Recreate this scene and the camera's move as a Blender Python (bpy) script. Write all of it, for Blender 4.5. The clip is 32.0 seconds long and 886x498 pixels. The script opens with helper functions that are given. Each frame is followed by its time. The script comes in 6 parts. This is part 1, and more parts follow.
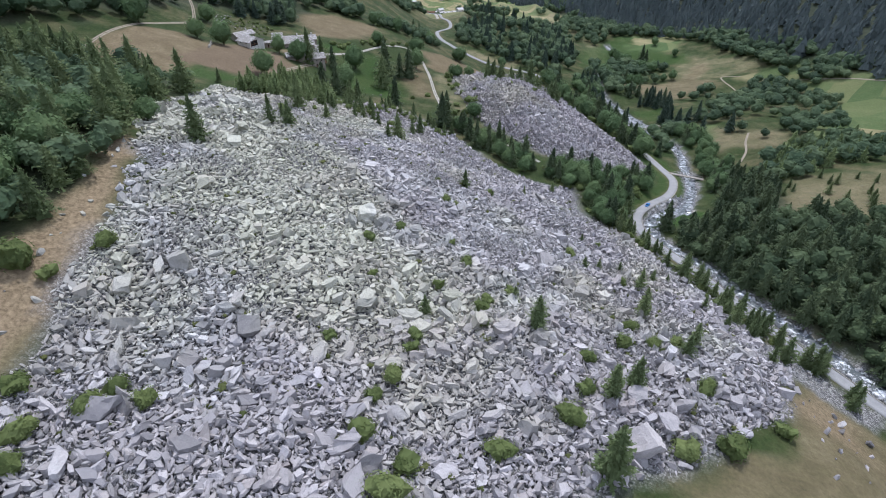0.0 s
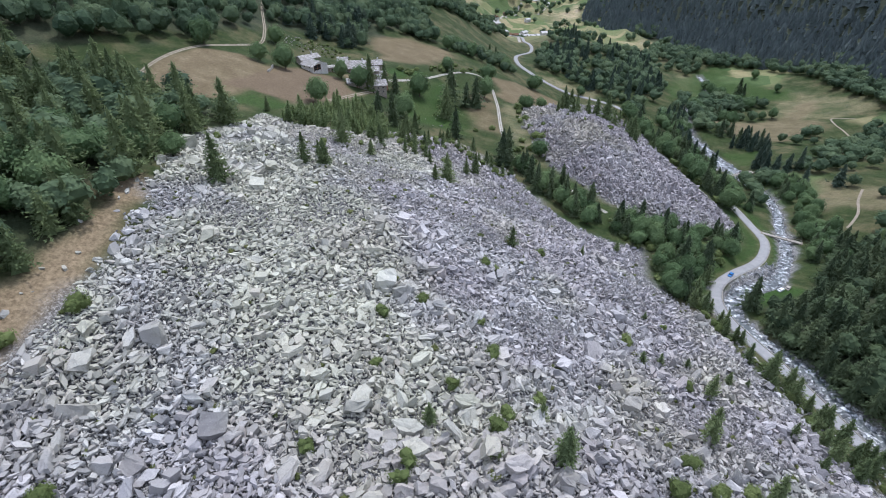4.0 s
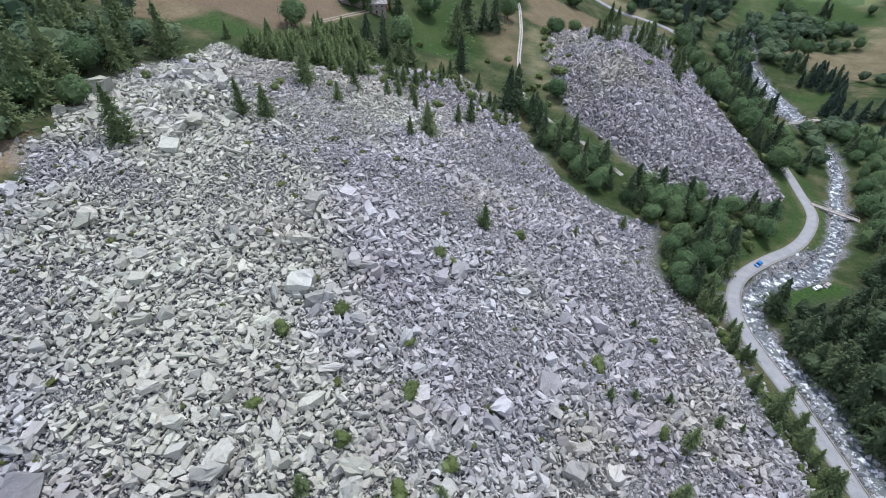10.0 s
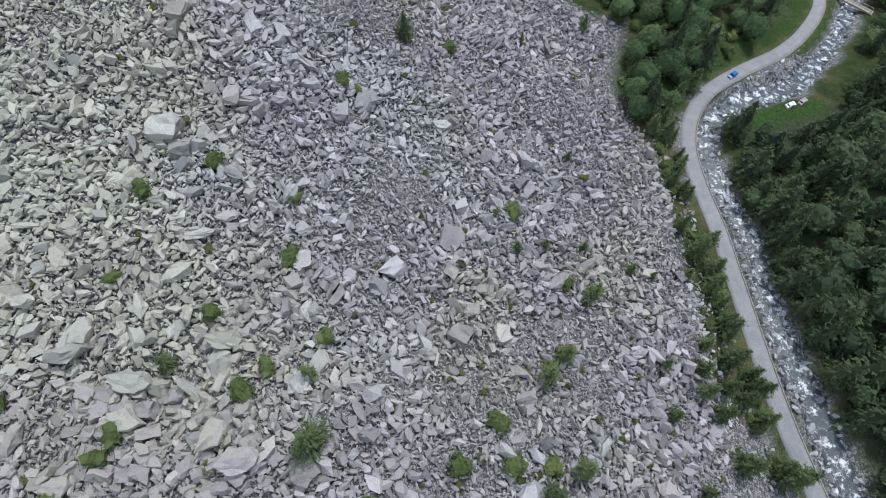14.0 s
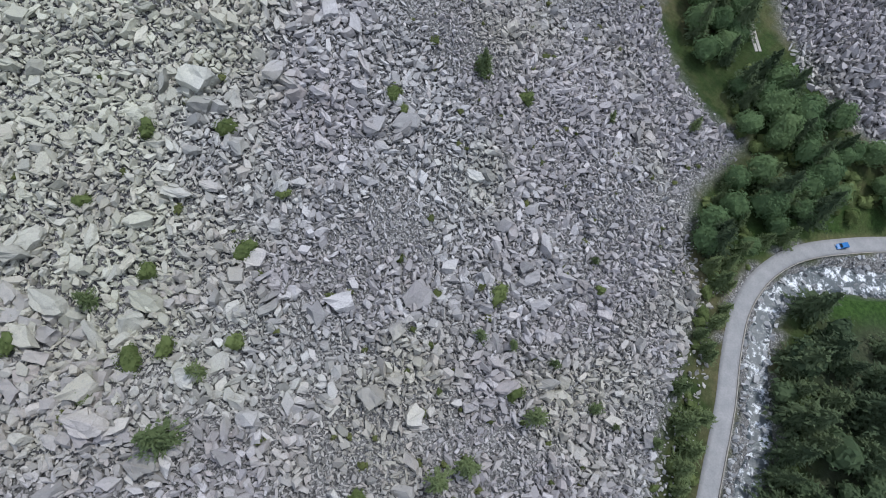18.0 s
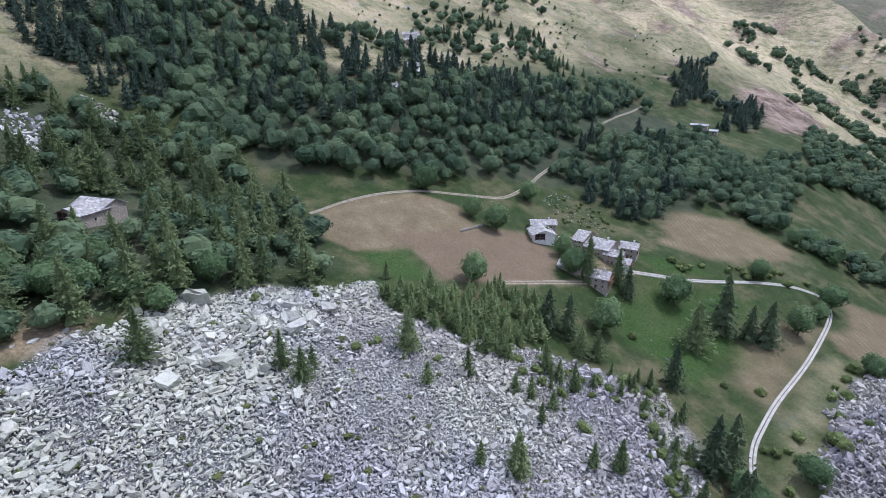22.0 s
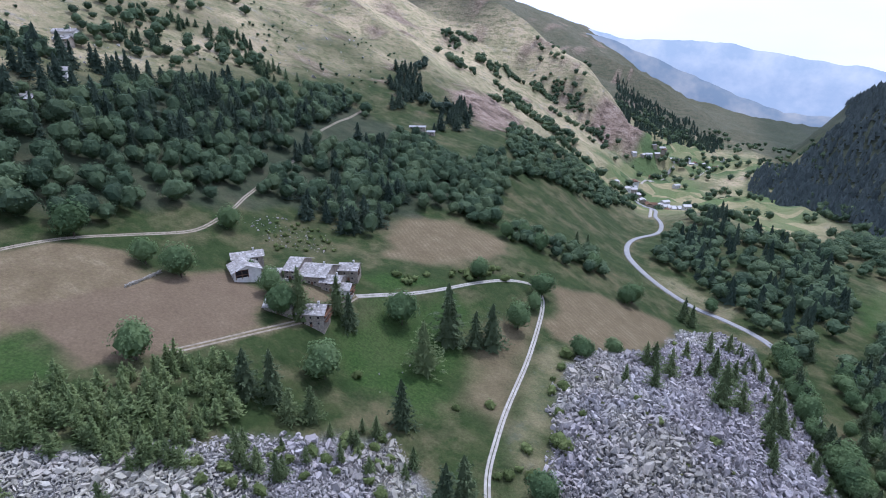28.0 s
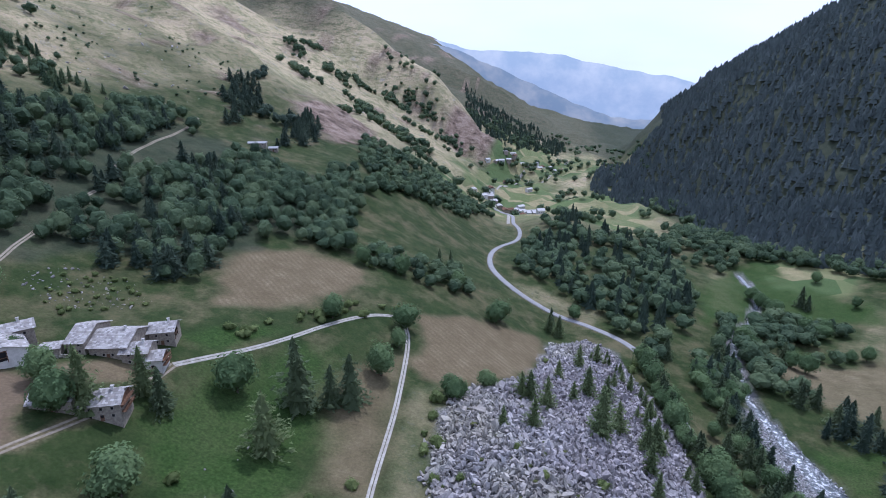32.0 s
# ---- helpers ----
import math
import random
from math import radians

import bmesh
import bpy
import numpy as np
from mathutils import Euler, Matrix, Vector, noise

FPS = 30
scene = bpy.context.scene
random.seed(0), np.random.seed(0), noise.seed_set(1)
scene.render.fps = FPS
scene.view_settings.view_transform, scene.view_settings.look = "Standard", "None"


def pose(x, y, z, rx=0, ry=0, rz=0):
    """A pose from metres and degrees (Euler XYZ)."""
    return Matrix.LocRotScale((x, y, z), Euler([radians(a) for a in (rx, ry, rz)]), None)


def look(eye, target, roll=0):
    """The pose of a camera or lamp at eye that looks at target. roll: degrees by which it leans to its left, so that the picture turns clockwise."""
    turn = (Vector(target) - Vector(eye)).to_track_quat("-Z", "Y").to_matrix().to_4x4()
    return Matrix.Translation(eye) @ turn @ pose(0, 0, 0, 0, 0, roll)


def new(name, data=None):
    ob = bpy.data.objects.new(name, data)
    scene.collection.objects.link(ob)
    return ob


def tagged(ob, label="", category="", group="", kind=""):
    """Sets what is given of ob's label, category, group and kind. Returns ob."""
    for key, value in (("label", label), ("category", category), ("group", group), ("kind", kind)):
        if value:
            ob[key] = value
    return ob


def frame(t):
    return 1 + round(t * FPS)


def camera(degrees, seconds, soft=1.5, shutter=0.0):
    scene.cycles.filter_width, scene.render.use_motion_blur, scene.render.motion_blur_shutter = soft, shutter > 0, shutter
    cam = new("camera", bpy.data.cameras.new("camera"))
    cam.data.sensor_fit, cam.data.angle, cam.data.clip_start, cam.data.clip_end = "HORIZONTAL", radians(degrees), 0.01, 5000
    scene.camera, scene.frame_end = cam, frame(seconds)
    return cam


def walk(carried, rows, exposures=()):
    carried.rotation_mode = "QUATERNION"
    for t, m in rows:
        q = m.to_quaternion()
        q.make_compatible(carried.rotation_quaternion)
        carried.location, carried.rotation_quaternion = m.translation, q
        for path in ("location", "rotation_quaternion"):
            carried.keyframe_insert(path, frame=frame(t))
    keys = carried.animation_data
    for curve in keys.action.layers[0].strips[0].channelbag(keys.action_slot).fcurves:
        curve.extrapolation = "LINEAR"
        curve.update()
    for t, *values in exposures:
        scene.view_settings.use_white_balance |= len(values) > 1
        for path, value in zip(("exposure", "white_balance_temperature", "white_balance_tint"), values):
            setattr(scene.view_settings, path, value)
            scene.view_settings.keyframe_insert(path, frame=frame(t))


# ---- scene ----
cam = camera(79.19, 32.0, soft=1.0)
PATH = [
    (0, pose(0.00, -0.00, 154.00, 54.99, -0.18, 0.13)),
    (0.5, pose(0.66, 4.73, 154.07, 55.01, -0.13, 0.09)),
    (1, pose(1.51, 9.37, 154.17, 55.00, -0.14, 0.22)),
    (1.5, pose(2.74, 13.85, 154.26, 55.00, -0.11, 0.28)),
    (2, pose(4.10, 18.02, 154.25, 55.03, -0.01, 0.55)),
    (2.5, pose(5.66, 22.02, 154.24, 55.08, 0.02, 1.89)),
    (3, pose(7.45, 25.94, 154.18, 55.31, 0.07, 4.26)),
    (3.5, pose(9.27, 29.89, 154.24, 55.59, 0.08, 6.62)),
    (4, pose(11.26, 33.77, 154.44, 56.59, 0.07, 9.07)),
    (4.5, pose(13.26, 37.66, 154.62, 58.36, 0.07, 10.62)),
    (6.5, pose(20.76, 52.30, 154.85, 62.09, 0.27, 15.39)),
    (7, pose(22.31, 56.27, 154.74, 62.09, 0.29, 15.72)),
    (7.5, pose(23.77, 60.30, 154.65, 62.15, 0.32, 15.88)),
    (8, pose(25.20, 64.38, 154.59, 62.15, 0.34, 15.60)),
    (8.5, pose(26.77, 68.41, 154.49, 62.19, 0.31, 15.18)),
    (9, pose(28.48, 72.30, 154.28, 62.21, 0.30, 15.16)),
    (9.5, pose(30.42, 75.86, 153.85, 55.48, 0.36, 14.97)),
    (10, pose(32.40, 79.80, 153.84, 47.31, 0.29, 14.82)),
    (10.5, pose(34.20, 83.71, 153.76, 39.50, 0.18, 14.69)),
    (11, pose(36.18, 87.76, 153.65, 33.64, 0.11, 14.63)),
    (11.5, pose(38.38, 91.86, 153.62, 28.08, 0.04, 14.61)),
    (12, pose(40.51, 96.14, 153.76, 23.93, -0.06, 14.76)),
    (12.5, pose(42.78, 100.27, 153.89, 22.57, -0.06, 14.91)),
    (13, pose(44.92, 103.72, 153.93, 22.52, -0.09, 15.03)),
    (13.5, pose(47.07, 106.92, 153.74, 22.70, -0.16, 15.08)),
    (14, pose(49.34, 110.08, 153.58, 22.61, -0.13, 14.95)),
    (14.5, pose(51.82, 113.26, 153.32, 20.35, -0.00, 14.69)),
    (16.5, pose(60.61, 127.79, 153.14, 14.71, 0.01, 25.63)),
    (17, pose(62.15, 131.83, 153.04, 14.60, 0.01, 32.10)),
    (17.5, pose(63.15, 136.08, 152.98, 15.86, -0.01, 38.09)),
    (18, pose(63.53, 140.42, 152.87, 20.33, -0.04, 41.62)),
    (18.5, pose(63.43, 144.88, 152.74, 27.19, 0.01, 44.54)),
    (19, pose(62.90, 149.46, 152.70, 38.79, -0.03, 48.69)),
    (19.5, pose(62.44, 153.92, 152.71, 51.12, -0.00, 50.79)),
    (20, pose(62.47, 158.22, 152.55, 63.32, 0.06, 51.62)),
    (20.5, pose(62.97, 162.22, 151.75, 70.15, 0.13, 52.06)),
    (21, pose(62.95, 166.46, 151.58, 70.24, 0.12, 52.38)),
    (21.5, pose(62.66, 170.68, 151.77, 70.22, 0.08, 52.68)),
    (22, pose(62.20, 174.82, 151.92, 70.20, 0.02, 52.95)),
    (22.5, pose(61.54, 178.75, 151.92, 70.23, 0.02, 53.06)),
    (23, pose(60.91, 182.75, 151.88, 70.28, 0.01, 53.16)),
    (23.5, pose(60.26, 186.84, 151.97, 70.30, -0.06, 52.89)),
    (24, pose(59.51, 190.95, 152.03, 70.30, -0.10, 51.71)),
    (24.5, pose(58.86, 195.09, 152.18, 70.31, -0.11, 49.72)),
    (25, pose(58.42, 199.02, 152.20, 70.37, -0.11, 46.27)),
    (25.5, pose(57.72, 203.13, 152.15, 70.41, -0.11, 42.65)),
    (26, pose(57.30, 207.38, 151.92, 70.49, -0.03, 38.46)),
    (26.5, pose(57.04, 211.56, 151.76, 70.56, 0.02, 34.25)),
    (28.5, pose(55.02, 230.57, 149.37, 70.70, -0.01, 25.32)),
    (29, pose(54.63, 235.11, 149.22, 70.63, -0.03, 23.90)),
    (29.5, pose(54.01, 239.62, 149.19, 70.59, -0.04, 22.45)),
    (30, pose(53.19, 244.25, 149.25, 70.57, -0.05, 20.09)),
    (30.5, pose(52.16, 249.11, 149.21, 70.56, -0.03, 17.27)),
    (31, pose(51.05, 254.05, 149.17, 70.68, -0.05, 15.31)),
    (31.5, pose(49.90, 259.14, 149.17, 71.12, -0.05, 13.70)),
    (32, pose(48.86, 264.32, 149.17, 71.66, -0.05, 11.93)),
]
walk(cam, PATH, [(0, 0.22, 5650, 13), (4, 0.27, 5600, 13), (9, 0.40, 5500, 13.5), (11, 0.03, 5750, 11.5), (13, -0.10, 5700, 10), (18, -0.10, 5700, 9.5), (22, 0.38, 5330, 18), (26, 0.36, 5250, 18.5), (29, 0.14, 5150, 19.5), (32, 0.06, 5100, 20)])

# ---- light: bright overcast day, soft sun high over the lower valley ----
SUN_ELEVATION, SUN_AZIMUTH = 61.0, 12.0
world = bpy.data.worlds.new("sky")
scene.world = world
world.use_nodes = True
wn = world.node_tree.nodes
wl = world.node_tree.links
sky = wn.new("ShaderNodeTexSky")
sky.sky_type = "NISHITA"
sky.sun_disc = False
sky.sun_elevation = radians(SUN_ELEVATION)
sky.sun_rotation = radians(SUN_AZIMUTH)
sky.air_density, sky.dust_density, sky.ozone_density = 1.0, 3.0, 1.0
# thin white cloud over the whole sky, thicker towards the horizon
coord = wn.new("ShaderNodeTexCoord")
cloud = wn.new("ShaderNodeTexNoise")
cloud.inputs["Scale"].default_value, cloud.inputs["Detail"].default_value = 2.2, 5.0
stretch = wn.new("ShaderNodeMapping")
stretch.inputs["Scale"].default_value = (1.0, 1.0, 3.5)
cover = wn.new("ShaderNodeMapRange")
cover.inputs["From Min"].default_value, cover.inputs["From Max"].default_value = 0.36, 0.58
cover.inputs["To Min"].default_value, cover.inputs["To Max"].default_value = 0.82, 1.0
veil = wn.new("ShaderNodeMix")
veil.data_type = "RGBA"
veil.inputs["B"].default_value = (10.2, 10.65, 12.0, 1.0)
wl.new(coord.outputs["Generated"], stretch.inputs["Vector"])
wl.new(stretch.outputs["Vector"], cloud.inputs["Vector"])
wl.new(cloud.outputs["Fac"], cover.inputs["Value"])
wl.new(cover.outputs["Result"], veil.inputs["Factor"])
wl.new(sky.outputs["Color"], veil.inputs["A"])
wl.new(veil.outputs["Result"], wn["Background"].inputs["Color"])
wn["Background"].inputs["Strength"].default_value = 0.1

sun_lamp = bpy.data.lights.new("sun", "SUN")
sun_lamp.energy, sun_lamp.angle, sun_lamp.color = 3.0, radians(2.0), (1.0, 0.93, 0.83)
sun = new("sun", sun_lamp)
az, el = radians(SUN_AZIMUTH), radians(SUN_ELEVATION)
sun.matrix_world = look((0, 0, 0), (-math.sin(az) * math.cos(el), -math.cos(az) * math.cos(el), -math.sin(el)))

# ---- materials ----
class Nodes:
    """A material and quick ways to add its nodes."""

    def __init__(self, name, rough=0.85, metal=0.0):
        self.mat = bpy.data.materials.new(name)
        self.mat.use_nodes = True
        self.tree = self.mat.node_tree
        self.bsdf = self.tree.nodes["Principled BSDF"]
        self.bsdf.inputs["Roughness"].default_value = rough
        self.bsdf.inputs["Metallic"].default_value = metal
        self.bsdf.inputs["Specular IOR Level"].default_value = 0.12

    def add(self, kind, **values):
        node = self.tree.nodes.new(kind)
        for key, value in values.items():
            node.inputs[key].default_value = value
        return node

    def link(self, a, b):
        self.tree.links.new(a, b)

    def place(self):
        return self.add("ShaderNodeNewGeometry").outputs["Position"]

    def noise(self, scale, detail=4.0, rough=0.55, vector=None):
        node = self.add("ShaderNodeTexNoise", Scale=scale, Detail=detail, Roughness=rough)
        self.link(vector or self.place(), node.inputs["Vector"])
        return node.outputs["Fac"]

    def ramp(self, value, *stops):
        node = self.add("ShaderNodeValToRGB")
        while len(node.color_ramp.elements) < len(stops):
            node.color_ramp.elements.new(0.5)
        for e, (at, colour) in zip(node.color_ramp.elements, stops):
            e.position, e.color = at, (*colour, 1.0)
        self.link(value, node.inputs["Fac"])
        return node.outputs["Color"]

    def span(self, value, lo, hi, a=0.0, b=1.0):
        node = self.add("ShaderNodeMapRange")
        for key, v in (("From Min", lo), ("From Max", hi), ("To Min", a), ("To Max", b)):
            node.inputs[key].default_value = v
        self.link(value, node.inputs["Value"])
        return node.outputs["Result"]

    def mix(self, factor, a, b, blend="MIX"):
        node = self.add("ShaderNodeMix")
        node.data_type, node.blend_type = "RGBA", blend
        for key, v in (("Factor", factor), ("A", a), ("B", b)):
            if isinstance(v, tuple):
                node.inputs[key].default_value = (*v, 1.0)
            elif isinstance(v, (int, float)):
                node.inputs[key].default_value = v
            else:
                self.link(v, node.inputs[key])
        return node.outputs["Result"]

    def plus(self, a, b):
        return self.times(a, b, "ADD")

    def times(self, a, b, how="MULTIPLY"):
        node = self.add("ShaderNodeMath")
        node.operation = how
        for i, v in enumerate((a, b)):
            if isinstance(v, (int, float)):
                node.inputs[i].default_value = v
            else:
                self.link(v, node.inputs[i])
        return node.outputs[0]

    def mask(self, name):
        node = self.add("ShaderNodeAttribute")
        node.attribute_name = name
        return node.outputs["Fac"]

    def island(self):
        return self.add("ShaderNodeNewGeometry").outputs["Random Per Island"]

    def each(self):
        return self.add("ShaderNodeObjectInfo").outputs["Random"]

    def bump(self, height, strength=0.4, distance=0.1):
        node = self.add("ShaderNodeBump", Strength=strength, Distance=distance)
        self.link(height, node.inputs["Height"])
        self.link(node.outputs["Normal"], self.bsdf.inputs["Normal"])

    def colour(self, value):
        if isinstance(value, tuple):
            self.bsdf.inputs["Base Color"].default_value = (*value, 1.0)
        else:
            self.link(value, self.bsdf.inputs["Base Color"])
        return self.mat


def plain(name, a, b, scale, rough=0.85, bump=0.0, metal=0.0):
    """Two tones that run into one another, with fine grain."""
    m = Nodes(name, rough, metal)
    broad = m.noise(scale, 5.0, 0.6)
    fine = m.noise(scale * 9.0, 3.0, 0.6)
    tone = m.mix(m.span(broad, 0.35, 0.65), a, b)
    tone = m.mix(m.span(fine, 0.3, 0.7, 0.0, 0.35), tone, tuple(0.55 * v for v in a))
    if bump:
        m.bump(fine, bump, 0.3 / scale / 9.0)
    return m.colour(tone)


def ground_material():
    m = Nodes("ground_cover", 0.95)
    wide = m.noise(0.012, 5.0, 0.6)
    mid = m.noise(0.09, 5.0, 0.65)
    fine = m.noise(0.9, 5.0, 0.7)
    patch = m.noise(0.035, 6.0, 0.7)
    green = m.ramp(mid, (0.3, (0.018, 0.032, 0.009)), (0.5, (0.030, 0.046, 0.014)), (0.72, (0.054, 0.062, 0.024)))
    ochre = m.ramp(mid, (0.3, (0.058, 0.062, 0.028)), (0.55, (0.108, 0.096, 0.050)), (0.75, (0.080, 0.084, 0.040)))
    slope = m.add("ShaderNodeMapping")
    slope.inputs["Scale"].default_value = (0.034, 0.048, 0.09)
    m.link(m.place(), slope.inputs["Vector"])
    streaks = m.noise(1.0, 10.0, 0.8, slope.outputs["Vector"])
    sere = m.ramp(streaks, (0.36, (0.110, 0.122, 0.058)), (0.46, (0.28, 0.25, 0.14)), (0.54, (0.46, 0.375, 0.235)), (0.64, (0.35, 0.285, 0.19)))
    sere = m.mix(m.span(m.noise(0.03, 7.0, 0.75), 0.58, 0.66, 0.0, 0.8), sere, (0.30, 0.275, 0.25))
    sere = m.mix(m.span(m.noise(0.009, 5.0, 0.65), 0.47, 0.62, 0.0, 0.5), sere, (0.17, 0.175, 0.085))
    sere = m.mix(m.span(m.noise(0.2, 4.0, 0.7), 0.62, 0.68, 0.0, 0.7), sere, (0.36, 0.34, 0.31))
    sere = m.mix(m.span(m.noise(0.13, 4.0, 0.7), 0.60, 0.68, 0.0, 0.7), sere, (0.075, 0.090, 0.045))
    tone = m.mix(m.span(patch, 0.47, 0.66), green, ochre)
    rows = m.add("ShaderNodeTexWave", Scale=0.16, Distortion=2.5, Detail=2.0)
    rows.bands_direction = "DIAGONAL"
    m.link(m.place(), rows.inputs["Vector"])
    tan = m.ramp(mid, (0.3, (0.100, 0.077, 0.044)), (0.55, (0.150, 0.118, 0.071)), (0.75, (0.194, 0.158, 0.100)))
    turned = m.add("ShaderNodeMapping")
    turned.inputs["Rotation"].default_value = (0.0, 0.0, 0.9)
    turned.inputs["Scale"].default_value = (0.10, 0.9, 0.5)
    m.link(m.place(), turned.inputs["Vector"])
    swath = m.noise(1.0, 4.0, 0.6, turned.outputs["Vector"])
    tan = m.mix(m.span(swath, 0.42, 0.62, 0.0, 0.55), tan, (0.132, 0.108, 0.058))
    tan = m.mix(m.times(m.mask("ploughed"), 0.6), tan, (0.122, 0.088, 0.060))
    mown = m.mix(m.times(m.span(rows.outputs["Fac"], 0.2, 0.9, 0.0, 0.5), m.mask("rows")), tan, (0.105, 0.085, 0.045))
    tone = m.mix(m.mask("dry"), tone, sere)
    tone = m.mix(m.mask("mown"), tone, mown)
    tone = m.mix(m.mask("lush"), tone, m.ramp(fine, (0.3, (0.020, 0.046, 0.009)), (0.7, (0.042, 0.076, 0.018))))
    floor = m.ramp(mid, (0.3, (0.026, 0.034, 0.022)), (0.7, (0.052, 0.060, 0.038)))
    tone = m.mix(m.mask("wood"), tone, floor)
    plots = m.add("ShaderNodeTexVoronoi", Scale=0.022)
    m.link(m.place(), plots.inputs["Vector"])
    plot = m.add("ShaderNodeSeparateColor")
    m.link(plots.outputs["Color"], plot.inputs["Color"])
    pasture = m.ramp(plot.outputs[0], (0.1, (0.066, 0.104, 0.038)), (0.4, (0.105, 0.142, 0.054)), (0.65, (0.170, 0.176, 0.080)), (0.85, (0.290, 0.245, 0.135)))
    pasture = m.mix(m.span(mid, 0.35, 0.65, 0.0, 0.45), pasture, (0.085, 0.115, 0.045))
    tone = m.mix(m.mask("pasture"), tone, pasture)
    earth = m.ramp(fine, (0.3, (0.140, 0.106, 0.064)), (0.7, (0.245, 0.190, 0.120)))
    tone = m.mix(m.mask("earth"), tone, earth)
    chips = m.add("ShaderNodeTexVoronoi", Scale=2.1)
    m.link(m.place(), chips.inputs["Vector"])
    chip_edge = m.add("ShaderNodeTexVoronoi", Scale=2.1)
    chip_edge.feature = "DISTANCE_TO_EDGE"
    m.link(m.place(), chip_edge.inputs["Vector"])
    one = m.add("ShaderNodeSeparateColor")
    m.link(chips.outputs["Color"], one.inputs["Color"])
    scree = m.ramp(one.outputs[0], (0.1, (0.10, 0.097, 0.094)), (0.5, (0.20, 0.196, 0.19)), (0.95, (0.34, 0.333, 0.32)))
    scree = m.mix(m.span(chip_edge.outputs["Distance"], 0.02, 0.10, 0.9, 0.0), scree, (0.03, 0.03, 0.032))
    tone = m.mix(m.mask("stony"), tone, scree)
    cliff = m.ramp(m.noise(0.05, 6.0, 0.7), (0.35, (0.10, 0.075, 0.055)), (0.5, (0.25, 0.185, 0.14)), (0.7, (0.38, 0.31, 0.245)))
    tone = m.mix(m.mask("cliff"), tone, cliff)
    grain = m.span(fine, 0.25, 0.75, 0.70, 1.25)
    shade = m.add("ShaderNodeCombineColor")
    for i in range(3):
        m.link(grain, shade.inputs[i])
    tone = m.mix(1.0, tone, shade.outputs["Color"], "MULTIPLY")
    relief = m.times(m.noise(0.05, 7.0, 0.65), m.times(m.plus(m.mask("dry"), m.times(m.mask("cliff"), 2.0)), 9.0))
    m.bump(m.plus(m.times(fine, 0.4), relief), 0.9, 1.0)
    return m.colour(tone)


def rock_material(name, own, tint=None):
    """Grey gneiss: own tone for each stone, lichen in patches over the field, weathered grain."""
    m = Nodes(name, 0.9)
    value = m.each() if own else m.island()
    grey = m.ramp(value, (0.0, (0.19, 0.187, 0.185)), (0.25, (0.31, 0.302, 0.296)), (0.7, (0.405, 0.396, 0.388)), (1.0, (0.55, 0.54, 0.53)))
    where = m.add("ShaderNodeSeparateXYZ")
    m.link(m.place(), where.inputs["Vector"])
    across = m.span(where.outputs["X"], -70, 70, 0.07, -0.08)
    fore = m.span(where.outputs["Y"], 122, 92, 0.0, 0.12)
    zone = m.plus(m.plus(m.noise(0.014, 4.0, 0.6), across), m.times(fore, -1.0))
    green = m.mix(m.span(zone, 0.44, 0.58, 0.0, 0.3), grey, (0.50, 0.51, 0.44))
    green = m.mix(m.span(zone, 0.44, 0.58), green, (1.0, 1.0, 0.84), "MULTIPLY")
    other = m.plus(m.plus(m.noise(0.021, 3.0, 0.5), m.times(across, -0.8)), m.plus(fore, m.span(where.outputs["Y"], 190, 270, 0.0, 0.10)))
    warm = m.mix(m.span(other, 0.45, 0.61), green, (0.87, 0.835, 0.86), "MULTIPLY")
    warm = m.mix(m.span(where.outputs["Y"], 310, 345, 0.0, 1.0), warm, (0.88, 0.86, 0.87), "MULTIPLY")
    if tint:
        warm = m.mix(0.5, warm, tint)
    # every stone leans a little to rust or to violet
    hue = m.add("ShaderNodeTexWhiteNoise")
    hue.noise_dimensions = "1D"
    m.link(value, hue.inputs["W"])
    warm = m.mix(m.span(hue.outputs["Value"], 0.72, 1.0, 0.0, 0.30), warm, (0.48, 0.41, 0.37))
    warm = m.mix(m.span(hue.outputs["Value"], 0.28, 0.0, 0.0, 0.2), warm, (0.40, 0.395, 0.435))
    grain = m.noise(2.6, 8.0, 0.8)
    tone = m.mix(m.span(grain, 0.46, 0.62, 0.0, 0.45), warm, (0.23, 0.23, 0.225))
    spots = m.noise(3.5, 3.0, 0.6)
    tone = m.mix(m.span(spots, 0.60, 0.72, 0.0, 0.5), tone, (0.44, 0.44, 0.41))
    flecks = m.noise(7.0, 3.0, 0.7)
    tone = m.mix(m.span(flecks, 0.56, 0.64, 0.0, 0.55), tone, (0.15, 0.15, 0.152))
    lichen = m.noise(0.35, 6.0, 0.75)
    tone = m.mix(m.span(lichen, 0.55, 0.68, 0.0, 0.4), tone, (0.31, 0.315, 0.29))
    m.bump(grain, 0.6, 0.35)
    return m.colour(tone)


def washed_material():
    """Water-worn pale blocks, some dark and wet."""
    m = Nodes("washed_stone", 0.7)
    tone = m.ramp(m.island(), (0.0, (0.10, 0.102, 0.104)), (0.3, (0.25, 0.252, 0.254)), (0.7, (0.40, 0.402, 0.402)), (1.0, (0.64, 0.642, 0.64)))
    grain = m.noise(1.6, 5.0, 0.7)
    tone = m.mix(m.span(grain, 0.45, 0.65, 0.0, 0.5), tone, (0.25, 0.25, 0.25))
    m.bump(grain, 0.5, 0.3)
    return m.colour(tone)


